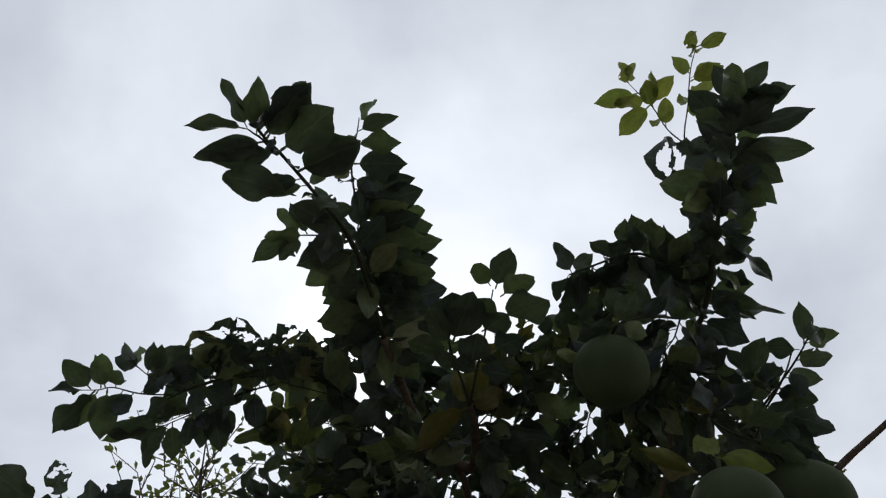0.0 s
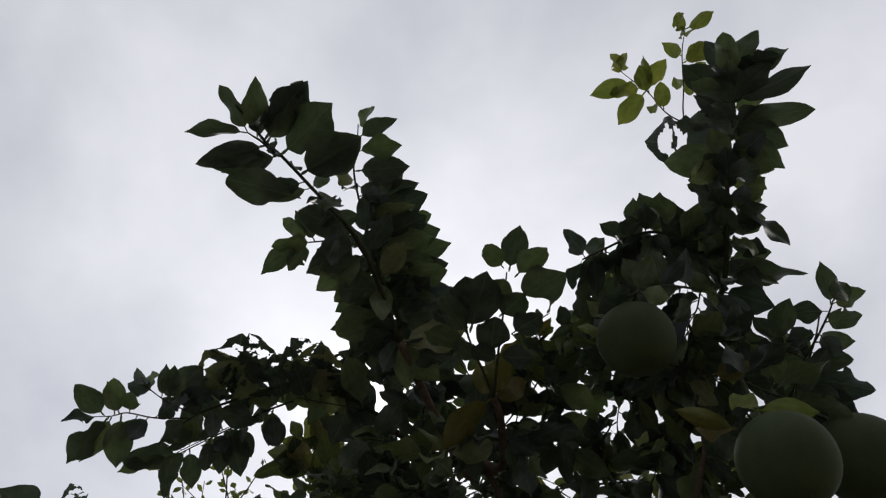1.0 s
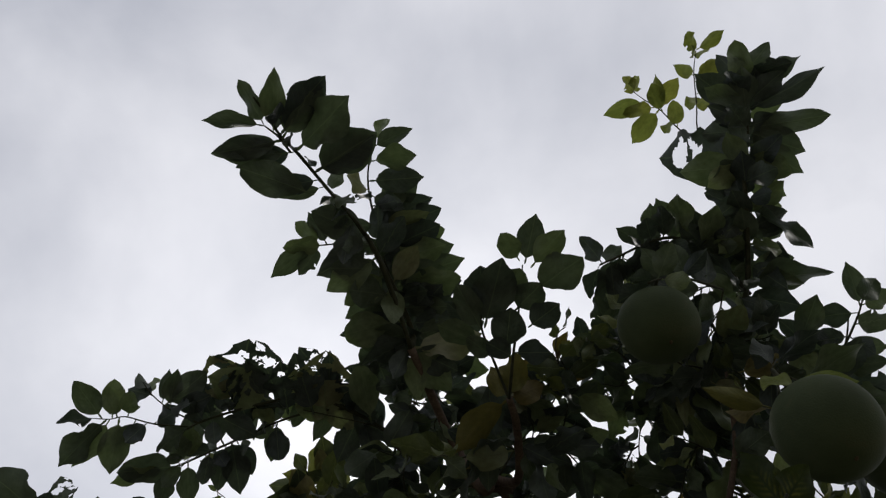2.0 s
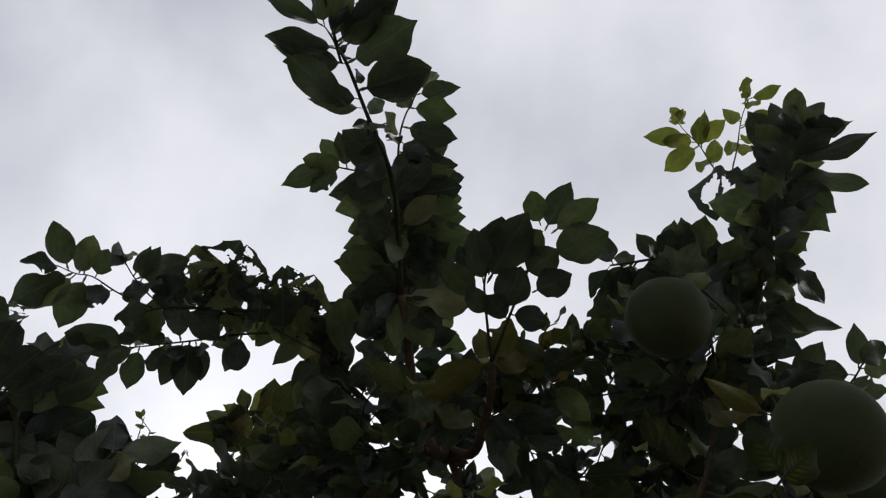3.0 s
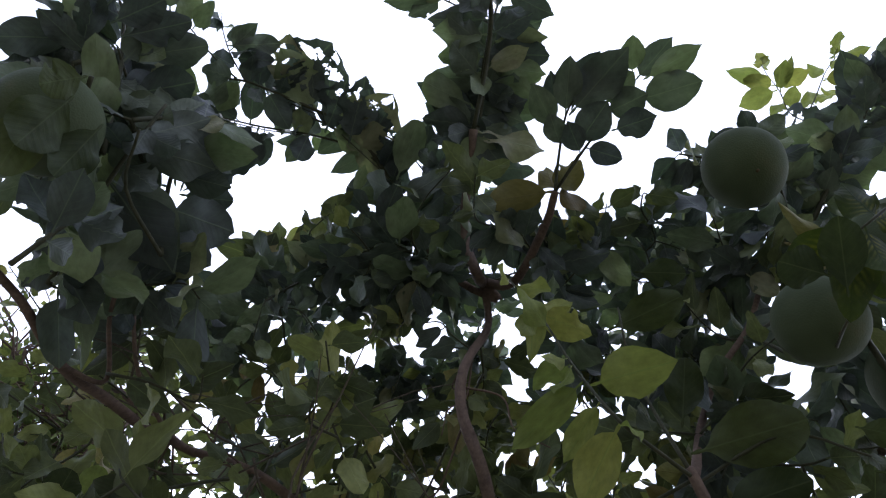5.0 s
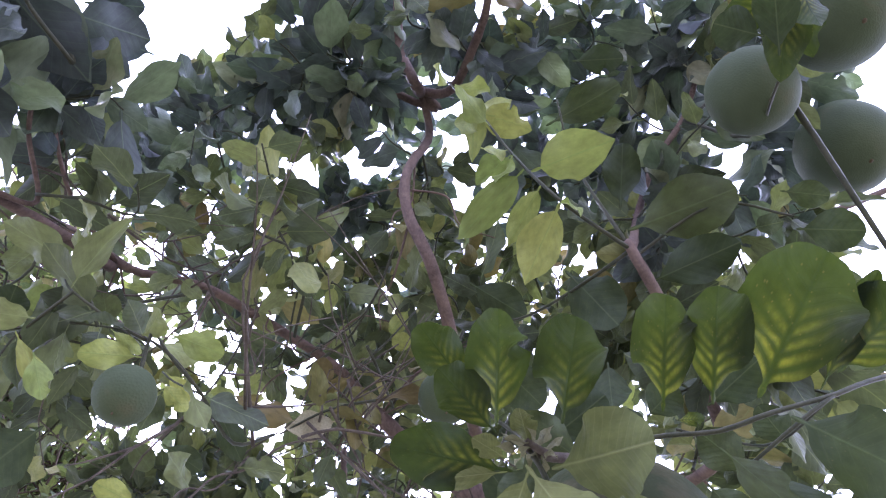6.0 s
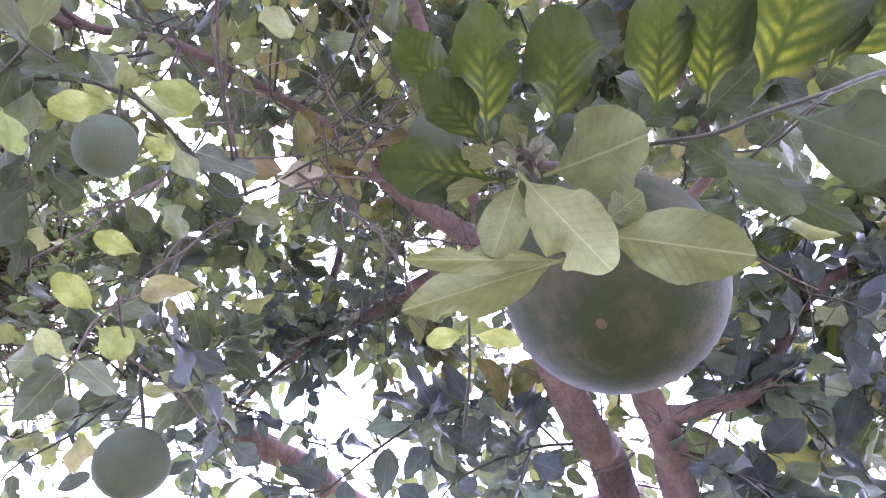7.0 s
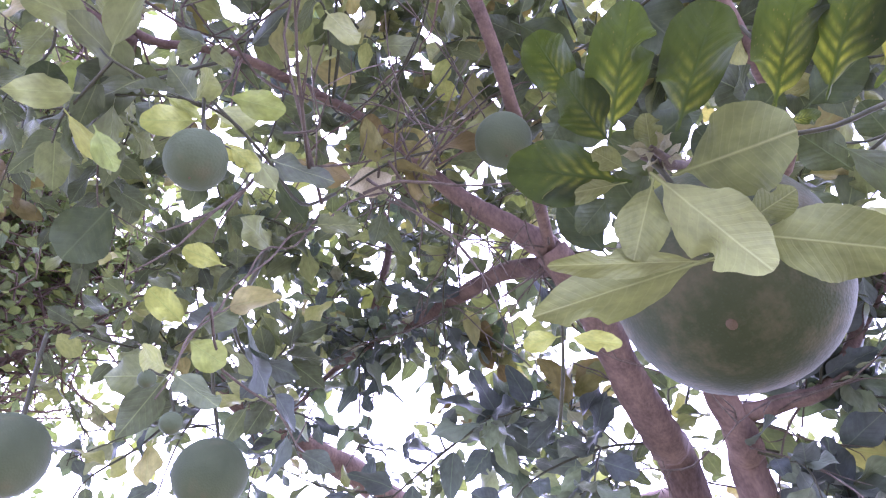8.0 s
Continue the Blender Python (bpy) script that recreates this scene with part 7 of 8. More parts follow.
crown_part(tree, places, LIT_LEAF,
    (0.680, 2.560, 2.512, 7, 7.3, 298), (0.558, 2.131, 2.181, 8, 6.9, 542), (0.653, 2.101, 2.361, 7, 5.8, 119),
    (1.173, 1.653, 2.596, 6, 5.7, 170), (1.033, 1.770, 2.106, 8, 7.9, 31), (-0.664, 2.414, 2.943, 11, 7.8, 584),
    (1.288, 2.308, 2.795, 8, 7.4, 261), (0.742, 2.397, 2.629, 7, 8.1, 113), (0.600, 2.439, 2.372, 10, 6.6, 98),
    (0.698, 2.430, 2.583, 11, 6.2, 544), (0.477, 2.073, 2.359, 8, 8.1, 452), (0.884, 1.834, 2.325, 11, 6.7, 925),
    (1.363, 1.986, 2.409, 10, 5.9, 993), (1.048, 1.913, 2.214, 8, 8.1, 630), (0.902, 1.568, 2.779, 11, 7.1, 658),
    (1.158, 2.561, 2.466, 11, 7.6, 202))
crown_part(tree, places, LIT_LEAF,
    (1.134, 1.638, 2.703, 6, 7.4, 120), (-0.199, 2.114, 2.379, 7, 6.1, 85), (0.610, 1.913, 2.270, 7, 6.7, 597),
    (0.113, 2.544, 2.862, 7, 7.6, 154), (0.926, 1.714, 2.788, 10, 7.6, 675), (-0.147, 2.564, 3.024, 9, 8.2, 419),
    (1.265, 2.242, 2.368, 7, 5.7, 351), (-0.354, 2.016, 2.295, 7, 6.0, 122), (0.079, 1.924, 2.502, 7, 6.6, 892),
    (0.942, 1.939, 2.653, 7, 7.8, 346), (0.079, 2.196, 2.121, 10, 5.7, 963), (-0.195, 2.070, 2.514, 9, 6.2, 359),
    (0.627, 2.661, 2.484, 11, 5.7, 520), (0.458, 2.251, 2.698, 8, 8.2, 287), (0.040, 2.599, 2.615, 10, 5.9, 689),
    (0.474, 2.337, 2.662, 8, 5.9, 574))
crown_part(tree, places, LIT_LEAF,
    (1.531, 2.124, 2.291, 10, 6.0, 930), (0.601, 2.639, 2.676, 6, 6.8, 47), (-0.318, 1.969, 2.539, 9, 7.6, 916),
    (-0.227, 2.289, 2.446, 10, 6.3, 200), (-0.508, 2.275, 2.722, 10, 6.1, 271), (-0.028, 3.023, 2.565, 6, 8.4, 724),
    (0.489, 2.491, 2.600, 6, 5.8, 133), (1.384, 1.910, 2.925, 8, 7.1, 82), (0.555, 2.108, 2.970, 6, 7.9, 719),
    (0.575, 2.382, 2.465, 8, 7.0, 289), (0.933, 1.825, 2.903, 11, 7.3, 217), (-0.376, 2.445, 3.034, 8, 6.6, 309),
    (0.128, 2.488, 3.076, 10, 7.1, 791), (0.272, 2.369, 3.025, 6, 6.9, 157), (1.242, 2.025, 2.596, 8, 6.9, 385),
    (0.794, 1.675, 2.282, 10, 8.3, 754))
crown_part(tree, places, LIT_LEAF,
    (0.930, 2.209, 2.907, 10, 7.4, 219), (1.311, 2.291, 2.465, 10, 6.5, 438), (-0.300, 2.212, 2.059, 8, 6.9, 13),
    (0.807, 2.411, 2.868, 7, 8.1, 922), (0.652, 1.826, 2.361, 6, 6.9, 902), (0.410, 2.032, 2.829, 8, 6.3, 708),
    (0.062, 2.216, 2.782, 10, 7.3, 342), (0.961, 1.494, 2.452, 8, 8.1, 704), (-0.109, 2.359, 2.592, 6, 8.1, 19),
    (-0.026, 1.793, 2.756, 8, 7.4, 278), (-0.079, 2.088, 2.230, 8, 6.8, 36), (0.917, 2.025, 2.146, 7, 6.0, 741),
    (0.539, 2.007, 2.913, 7, 7.4, 403), (0.472, 2.905, 2.676, 7, 6.6, 453), (-0.062, 2.205, 2.777, 6, 7.7, 181),
    (0.759, 2.060, 2.263, 7, 6.5, 279), faded=(0,))
crown_part(tree, places, LIT_LEAF,
    (0.575, 2.245, 2.201, 7, 6.7, 563), (1.164, 1.530, 2.737, 11, 8.3, 991), (0.878, 2.097, 2.483, 8, 8.0, 391),
    (1.023, 2.372, 2.951, 9, 6.4, 59), (1.070, 1.955, 2.125, 8, 6.1, 583), (1.170, 1.968, 2.949, 7, 6.7, 565),
    (-0.132, 2.025, 2.606, 10, 8.1, 916), (0.315, 2.366, 3.078, 9, 7.8, 277), (0.382, 2.134, 2.453, 6, 6.2, 782),
    (-0.091, 2.413, 3.010, 11, 7.3, 747), (-0.026, 2.041, 2.332, 9, 7.3, 748), (0.294, 2.338, 2.716, 6, 7.3, 795),
    (0.773, 1.730, 2.712, 7, 7.4, 315), (0.300, 2.090, 2.540, 6, 7.8, 265), (1.074, 1.720, 2.306, 7, 6.1, 213),
    (0.015, 2.174, 2.456, 7, 6.2, 216), faded=(8,))
crown_part(tree, places, LIT_LEAF,
    (1.241, 2.124, 2.357, 10, 6.1, 669), (0.673, 1.800, 2.278, 9, 7.4, 870), (0.943, 2.041, 2.222, 11, 6.9, 156),
    (1.249, 2.005, 2.170, 11, 8.2, 50), (1.422, 1.801, 2.745, 7, 6.4, 668), (0.450, 2.050, 2.965, 11, 7.7, 609),
    (0.667, 1.609, 2.422, 10, 5.6, 933), (-0.010, 2.042, 2.394, 10, 8.3, 858), (1.397, 2.201, 2.517, 9, 5.6, 658),
    (-0.247, 2.363, 2.374, 8, 7.5, 86), (0.214, 2.384, 2.258, 6, 6.7, 364), (0.207, 2.616, 2.818, 10, 7.3, 537),
    (0.288, 1.906, 2.668, 6, 7.6, 590), (0.877, 1.645, 2.115, 7, 7.0, 408), (1.182, 2.369, 2.482, 7, 8.4, 244),
    (-0.300, 1.986, 2.637, 10, 6.1, 556))
crown_part(tree, places, LIT_LEAF,
    (1.020, 1.966, 2.261, 10, 7.5, 111), (0.191, 1.681, 3.099, 11, 7.6, 627), (1.289, 2.259, 2.762, 9, 8.1, 50),
    (1.240, 2.020, 2.598, 10, 7.5, 781), (0.566, 2.868, 2.684, 10, 6.0, 748), (-0.394, 2.094, 2.479, 8, 8.1, 539),
    (0.488, 2.757, 2.809, 6, 7.3, 332), (0.428, 1.874, 2.773, 8, 6.4, 407), (0.049, 2.361, 3.063, 10, 6.6, 489),
    (0.019, 2.456, 3.065, 9, 6.0, 652), (-0.655, 1.925, 3.042, 11, 6.1, 987), (-0.045, 2.525, 3.005, 11, 8.1, 62),
    (1.101, 1.735, 2.418, 11, 5.8, 271), (0.538, 1.709, 2.262, 7, 6.0, 936), (0.498, 1.966, 2.048, 11, 7.3, 957),
    (0.531, 1.638, 2.172, 9, 5.7, 320))
crown_part(tree, places, LIT_LEAF,
    (0.851, 1.462, 2.323, 8, 7.7, 40), (0.436, 1.688, 2.236, 9, 7.1, 227), (0.429, 1.824, 3.325, 9, 6.8, 941),
    (0.817, 1.264, 2.732, 9, 7.3, 209), (-0.046, 1.584, 3.753, 11, 7.5, 619), (0.657, 1.368, 2.699, 7, 6.7, 769),
    (-0.090, 1.718, 3.027, 11, 6.3, 814), (0.281, 2.206, 3.285, 9, 7.6, 601), (0.036, 1.651, 2.822, 7, 5.5, 569),
    (0.624, 1.789, 3.201, 8, 6.0, 199), (0.419, 1.539, 2.756, 8, 5.7, 489), (1.499, 2.196, 2.770, 10, 5.4, 837),
    (1.341, 2.386, 2.742, 8, 4.5, 746), (1.286, 1.875, 2.435, 7, 4.5, 517), (1.481, 2.013, 3.290, 7, 5.5, 842),
    (1.135, 2.241, 2.577, 6, 5.1, 752), faded=(1,))
crown_part(tree, places, LIT_LEAF,
    (-0.016, 2.202, 2.722, 9, 5.4, 754), (0.674, 1.858, 2.582, 7, 5.6, 609), (1.761, 1.966, 2.936, 10, 4.8, 658),
    (-0.141, 1.967, 2.779, 6, 4.2, 621), (1.143, 1.861, 2.983, 9, 4.2, 848), (1.382, 1.715, 3.296, 8, 5.5, 999),
    (0.897, 1.979, 2.359, 7, 5.4, 134), (0.865, 1.832, 2.960, 6, 5.9, 228), (1.270, 1.805, 2.468, 7, 5.7, 884),
    (-0.197, 2.712, 2.321, 6, 4.7, 585), (0.688, 1.966, 3.123, 8, 6.0, 806), (0.487, 2.330, 2.775, 8, 4.6, 907),
    (0.661, 2.641, 2.686, 11, 5.6, 436), (0.249, 2.928, 3.024, 10, 4.4, 776), (1.079, 1.967, 2.390, 10, 5.0, 396),
    (-0.011, 1.964, 3.636, 10, 5.1, 543), faded=(7,))
crown_part(tree, places, LIT_LEAF,
    (-0.228, 2.858, 3.284, 9, 5.0, 7), (0.088, 2.419, 2.862, 8, 5.2, 336), (1.094, 2.671, 2.646, 6, 4.3, 779),
    (0.331, 2.396, 3.146, 8, 5.9, 992), (0.557, 2.011, 2.467, 10, 4.5, 554), (1.367, 2.023, 2.371, 10, 5.5, 925),
    (0.179, 1.162, 3.210, 5, 8.9, 923), (-0.386, 1.412, 3.094, 4, 7.2, 21), (-0.296, 1.286, 2.849, 5, 6.1, 280),
    (0.233, 1.030, 2.972, 6, 7.1, 274), (-0.330, 1.350, 3.034, 4, 8.6, 903), (0.184, 1.082, 3.018, 4, 8.2, 389),
    (0.152, 1.151, 3.088, 6, 7.9, 442), (0.226, 1.093, 3.189, 4, 6.1, 440), (0.351, 1.504, 2.566, 9, 5.7, 469),
    (0.099, 1.635, 2.883, 11, 7.1, 277), faded=(6,))
crown_part(tree, places, LIT_LEAF,
    (0.217, 1.678, 2.772, 11, 7.5, 710), (0.537, 1.708, 3.130, 9, 5.6, 599), (0.196, 1.790, 2.716, 7, 6.6, 405),
    (0.193, 1.627, 2.903, 10, 7.8, 362), (0.298, 1.618, 2.921, 11, 6.6, 212), (0.043, 1.528, 2.715, 9, 7.6, 241),
    (0.406, 1.595, 2.505, 8, 8.2, 133), (0.549, 1.367, 2.880, 7, 7.3, 875), (0.391, 1.679, 2.614, 8, 7.0, 57),
    (0.166, 1.968, 2.800, 10, 5.8, 925), (0.417, 1.931, 2.985, 7, 5.4, 714), (0.216, 1.561, 2.822, 9, 7.1, 981),
    (0.342, 1.828, 2.777, 10, 5.4, 592), (0.361, 1.874, 2.859, 7, 7.9, 594), (0.717, 1.583, 3.142, 10, 7.8, 426),
    (0.636, 1.723, 2.825, 11, 6.3, 866), faded=(11,))
crown_part(tree, places, LIT_LEAF,
    (0.662, 1.571, 2.919, 8, 5.9, 776), (0.570, 1.654, 2.971, 10, 6.1, 568), (0.033, 1.675, 2.849, 11, 5.7, 777),
    (0.156, 1.786, 2.852, 11, 7.6, 518), (0.028, 1.749, 3.121, 7, 5.5, 467), (0.330, 1.454, 3.044, 10, 5.6, 724),
    (0.394, 1.504, 2.813, 10, 6.3, 16), (0.254, 1.720, 3.127, 11, 5.4, 459), (0.184, 1.578, 2.728, 7, 6.2, 583),
    (0.177, 1.765, 2.647, 8, 7.3, 281), (0.356, 1.388, 2.668, 8, 7.2, 826), (0.483, 1.349, 2.814, 11, 5.7, 800),
    (0.087, 1.489, 2.848, 7, 8.0, 941), (0.219, 1.521, 2.964, 7, 6.8, 616), (0.834, 1.618, 2.581, 9, 6.2, 794),
    (0.868, 1.624, 2.589, 10, 5.9, 832))
crown_part(tree, places, LIT_LEAF,
    (0.835, 1.777, 2.794, 9, 5.6, 780), (0.637, 1.625, 2.224, 9, 6.4, 951), (1.119, 1.927, 2.470, 11, 6.2, 61),
    (1.090, 1.889, 2.535, 8, 6.2, 246), (0.853, 1.925, 2.429, 11, 5.7, 366), (0.176, 2.748, 2.802, 6, 4.4, 575),
    (0.186, 3.034, 2.592, 6, 5.0, 38), (0.210, 2.976, 3.053, 5, 4.8, 214), (0.660, 2.798, 2.503, 4, 5.0, 491),
    (0.520, 2.107, 2.909, 7, 5.7, 439), (0.495, 1.959, 2.868, 8, 5.9, 145), (0.550, 1.992, 2.965, 5, 7.3, 979),
    (0.138, 2.117, 3.097, 6, 5.2, 733), (0.423, 2.342, 2.968, 6, 5.6, 538), (0.368, 1.986, 2.565, 6, 6.5, 432),
    (0.300, 2.025, 2.926, 6, 5.7, 339), faded=(4,))
crown_part(tree, places, LIT_LEAF,
    (0.165, 2.319, 3.099, 7, 6.2, 652), (0.132, 2.010, 2.749, 9, 5.4, 780), (0.008, 2.082, 3.220, 5, 6.0, 831),
    (0.335, 1.896, 2.593, 5, 6.3, 859), (0.196, 2.278, 3.090, 8, 5.5, 162), (0.384, 1.882, 2.996, 8, 5.9, 827),
    (0.217, 1.993, 2.635, 5, 5.4, 258), (0.367, 1.801, 2.531, 6, 5.9, 35), (0.312, 1.920, 2.608, 5, 5.2, 800),
    (0.361, 1.806, 2.734, 6, 5.9, 545), (0.236, 1.996, 2.578, 8, 5.1, 547), (0.194, 1.947, 2.707, 6, 7.3, 841),
    (0.253, 2.031, 2.836, 9, 6.8, 815), (0.111, 1.984, 3.131, 5, 7.2, 16), (0.443, 2.111, 3.013, 6, 6.6, 406),
    (0.155, 1.860, 2.552, 5, 6.8, 380), faded=(11,))
crown_part(tree, places, LIT_LEAF,
    (0.089, 2.151, 2.741, 9, 7.4, 805), (0.286, 1.868, 2.602, 5, 5.2, 118), (0.127, 1.902, 2.890, 8, 7.1, 229),
    (0.309, 1.857, 2.676, 9, 6.0, 147), (0.051, 2.061, 2.765, 6, 6.0, 842), (0.230, 1.905, 2.655, 8, 7.4, 296),
    (0.452, 1.997, 2.999, 7, 7.3, 466), (0.274, 2.324, 2.929, 9, 6.2, 956), (0.333, 1.763, 2.762, 8, 7.1, 330),
    (0.027, 1.952, 3.024, 6, 6.7, 196), (0.311, 2.002, 3.131, 9, 6.4, 614), (0.016, 2.112, 3.200, 5, 6.6, 550),
    (0.270, 1.813, 2.581, 9, 5.8, 351), (0.035, 2.055, 2.880, 7, 6.8, 237), (0.382, 2.369, 2.979, 5, 6.7, 283),
    (0.463, 1.906, 2.651, 6, 7.3, 28), faded=(8,))
crown_part(tree, places, LIT_LEAF,
    (0.404, 2.005, 2.819, 9, 6.0, 798), (0.358, 2.065, 3.046, 7, 6.5, 13), (0.062, 2.320, 3.116, 9, 5.7, 965),
    (0.320, 2.181, 2.774, 6, 5.3, 952), (0.185, 2.098, 2.660, 9, 5.3, 900), (0.183, 1.890, 2.761, 9, 6.9, 192),
    (0.583, 2.040, 3.035, 6, 5.4, 770), (0.252, 2.066, 2.873, 6, 7.2, 26), (0.050, 2.029, 3.229, 7, 6.9, 588),
    (0.119, 2.120, 3.209, 7, 6.4, 849), (0.216, 2.103, 2.726, 7, 5.5, 160), (0.246, 2.094, 2.648, 5, 5.2, 205),
    (0.613, 2.113, 3.012, 6, 6.1, 598), (0.042, 2.415, 3.069, 9, 6.7, 835), (0.572, 2.232, 2.768, 9, 7.0, 424),
    (0.383, 2.151, 2.579, 5, 6.6, 899), faded=(12,))
crown_part(tree, places, LIT_LEAF,
    (0.046, 2.360, 2.662, 6, 6.3, 897), (0.114, 2.302, 2.621, 9, 8.2, 26), (0.232, 2.616, 3.068, 9, 7.2, 980),
    (0.120, 2.569, 2.958, 5, 8.1, 527), (0.210, 2.253, 2.531, 7, 7.0, 664), (0.281, 2.182, 2.402, 8, 6.4, 302),
    (-0.028, 2.517, 2.867, 5, 7.5, 186), (-0.062, 2.654, 2.894, 6, 7.7, 284), (0.381, 2.334, 2.761, 7, 7.5, 432),
    (0.283, 2.392, 2.772, 9, 8.0, 854), (0.321, 2.369, 2.840, 9, 6.3, 887), (0.289, 2.216, 2.432, 7, 7.2, 503),
    (0.559, 2.172, 2.715, 5, 6.3, 155), (0.020, 2.321, 2.825, 5, 6.9, 136), (0.615, 2.467, 2.846, 6, 7.1, 331),
    (0.541, 2.569, 3.056, 7, 7.8, 279), faded=(5,))
crown_part(tree, places, LIT_LEAF,
    (0.203, 2.664, 2.992, 5, 6.3, 102), (0.034, 2.544, 3.007, 9, 6.3, 694), (-0.056, 2.590, 2.772, 6, 7.3, 790),
    (0.498, 2.453, 2.757, 8, 6.3, 140), (-0.044, 2.437, 2.711, 8, 7.6, 968), (-0.066, 2.531, 2.933, 5, 6.5, 356),
    (0.161, 2.536, 2.909, 7, 8.4, 170), (0.240, 2.416, 2.839, 7, 8.2, 558), (-0.006, 2.063, 2.616, 6, 7.6, 196),
    (0.255, 2.129, 2.799, 8, 8.3, 89), (0.593, 2.492, 2.721, 6, 7.8, 308), (0.605, 2.329, 3.084, 8, 6.9, 755),
    (0.727, 2.501, 2.931, 5, 7.5, 169), (0.512, 2.092, 2.529, 8, 6.5, 555), (0.059, 2.417, 2.684, 9, 7.9, 548),
    (-0.093, 2.195, 2.703, 9, 7.8, 801))
crown_part(tree, places, LIT_LEAF,
    (0.234, 2.375, 2.924, 8, 7.8, 977), (0.156, 2.219, 2.717, 9, 7.8, 586), (0.133, 2.528, 3.021, 8, 7.3, 500),
    (0.208, 2.489, 2.661, 6, 8.0, 567), (0.761, 2.668, 2.861, 5, 6.7, 836), (0.654, 2.684, 2.882, 7, 7.9, 662),
    (-0.161, 1.543, 3.108, 4, 8.2, 538), (-0.120, 1.467, 2.789, 6, 7.9, 226), (-0.094, 1.445, 2.880, 4, 6.9, 655),
    (-0.145, 1.469, 3.029, 6, 7.1, 21), (-0.100, 1.522, 3.167, 4, 8.3, 97), (-0.093, 1.517, 3.034, 6, 6.8, 84),
    (-0.086, 1.427, 2.798, 3, 7.0, 494), (-0.160, 1.536, 3.053, 6, 7.1, 98), (-0.048, 1.591, 3.043, 3, 6.4, 109),
    (-0.437, 1.695, 2.300, 3, 7.3, 5))
crown_part(tree, places, LIT_LEAF,
    (-0.294, 1.522, 2.230, 3, 8.9, 467), (-0.274, 1.436, 2.332, 5, 9.0, 548), (-0.146, 1.449, 2.447, 5, 8.3, 261),
    (-0.069, 1.561, 2.433, 5, 7.2, 195), (-0.143, 1.420, 2.357, 5, 8.3, 651), (-0.350, 1.695, 2.308, 6, 7.3, 524),
    (-0.162, 1.351, 2.381, 6, 7.0, 558), (-0.323, 1.606, 2.173, 4, 6.7, 571), (-0.454, 1.657, 2.318, 5, 6.5, 126),
    (-0.310, 1.510, 2.265, 4, 8.2, 80), (0.942, 1.515, 2.670, 5, 8.0, 795), (0.729, 1.834, 2.957, 7, 7.1, 832),
    (-0.187, 2.217, 2.988, 8, 6.7, 689), (-0.253, 2.825, 2.634, 8, 6.7, 861), (0.997, 1.977, 3.001, 9, 7.8, 363),
    (0.600, 1.906, 2.663, 7, 6.0, 754))
crown_part(tree, places, LIT_LEAF,
    (1.218, 1.691, 2.924, 5, 7.0, 227), (0.891, 2.150, 2.957, 8, 6.4, 713), (-0.285, 2.092, 2.582, 9, 7.3, 126),
    (0.990, 1.686, 2.603, 5, 5.7, 22), (1.412, 1.732, 3.031, 7, 6.8, 156), (0.981, 1.892, 2.796, 8, 5.6, 348),
    (-0.154, 2.152, 2.410, 9, 5.9, 129), (0.659, 1.836, 2.758, 5, 7.7, 750), (1.146, 1.472, 2.790, 9, 6.1, 252),
    (-0.256, 2.119, 2.411, 8, 6.0, 5), (0.795, 2.204, 3.318, 6, 7.0, 646), (0.878, 1.711, 2.982, 6, 6.6, 78),
    (-0.061, 2.856, 2.438, 6, 5.8, 35), (-0.063, 2.080, 3.281, 6, 6.1, 412), (-0.089, 2.196, 3.119, 9, 7.0, 267),
    (0.607, 1.909, 2.888, 9, 6.0, 726), faded=(8,))
crown_part(tree, places, LIT_LEAF,
    (0.949, 2.290, 2.673, 6, 5.9, 618), (-0.269, 2.134, 2.367, 7, 5.7, 849), (0.752, 1.715, 2.669, 9, 6.6, 18),
    (0.627, 1.717, 2.690, 5, 5.8, 600), (0.982, 1.626, 2.654, 7, 7.0, 664), (0.003, 1.786, 2.508, 5, 5.5, 814),
    (0.155, 1.426, 2.882, 6, 7.5, 700), (0.462, 1.297, 2.115, 9, 6.9, 419), (0.443, 1.244, 2.111, 9, 8.3, 613),
    (0.409, 1.305, 2.154, 8, 8.3, 31), (0.349, 1.375, 2.172, 7, 8.0, 381), (0.433, 1.322, 2.254, 6, 7.3, 108),
    (0.511, 1.311, 2.245, 9, 7.7, 454), (0.612, 1.284, 2.288, 8, 6.9, 12), (0.546, 1.292, 2.288, 6, 6.9, 789),
    (0.507, 1.386, 2.420, 7, 8.0, 57))
crown_part(tree, places, LIT_LEAF,
    (0.620, 1.312, 2.348, 8, 8.0, 571), (0.634, 1.526, 2.391, 8, 7.7, 282), (0.832, 1.559, 2.364, 9, 7.3, 170),
    (0.713, 1.505, 2.328, 6, 8.0, 541), (0.658, 1.411, 2.344, 8, 8.1, 141), (0.500, 1.371, 2.214, 7, 7.7, 43),
    (0.488, 1.471, 2.356, 7, 7.4, 348), (0.645, 1.526, 2.452, 6, 7.2, 849), (0.452, 1.470, 2.290, 7, 7.9, 606),
    (0.830, 1.456, 2.384, 7, 7.7, 579), (0.562, 1.591, 2.359, 6, 7.5, 710), (0.815, 1.470, 2.378, 6, 6.9, 421),
    (0.457, 1.475, 2.512, 7, 8.3, 712), (0.423, 1.375, 2.592, 6, 7.4, 732), (0.608, 1.432, 2.561, 6, 8.9, 696),
    (0.655, 1.267, 2.514, 8, 8.1, 306))
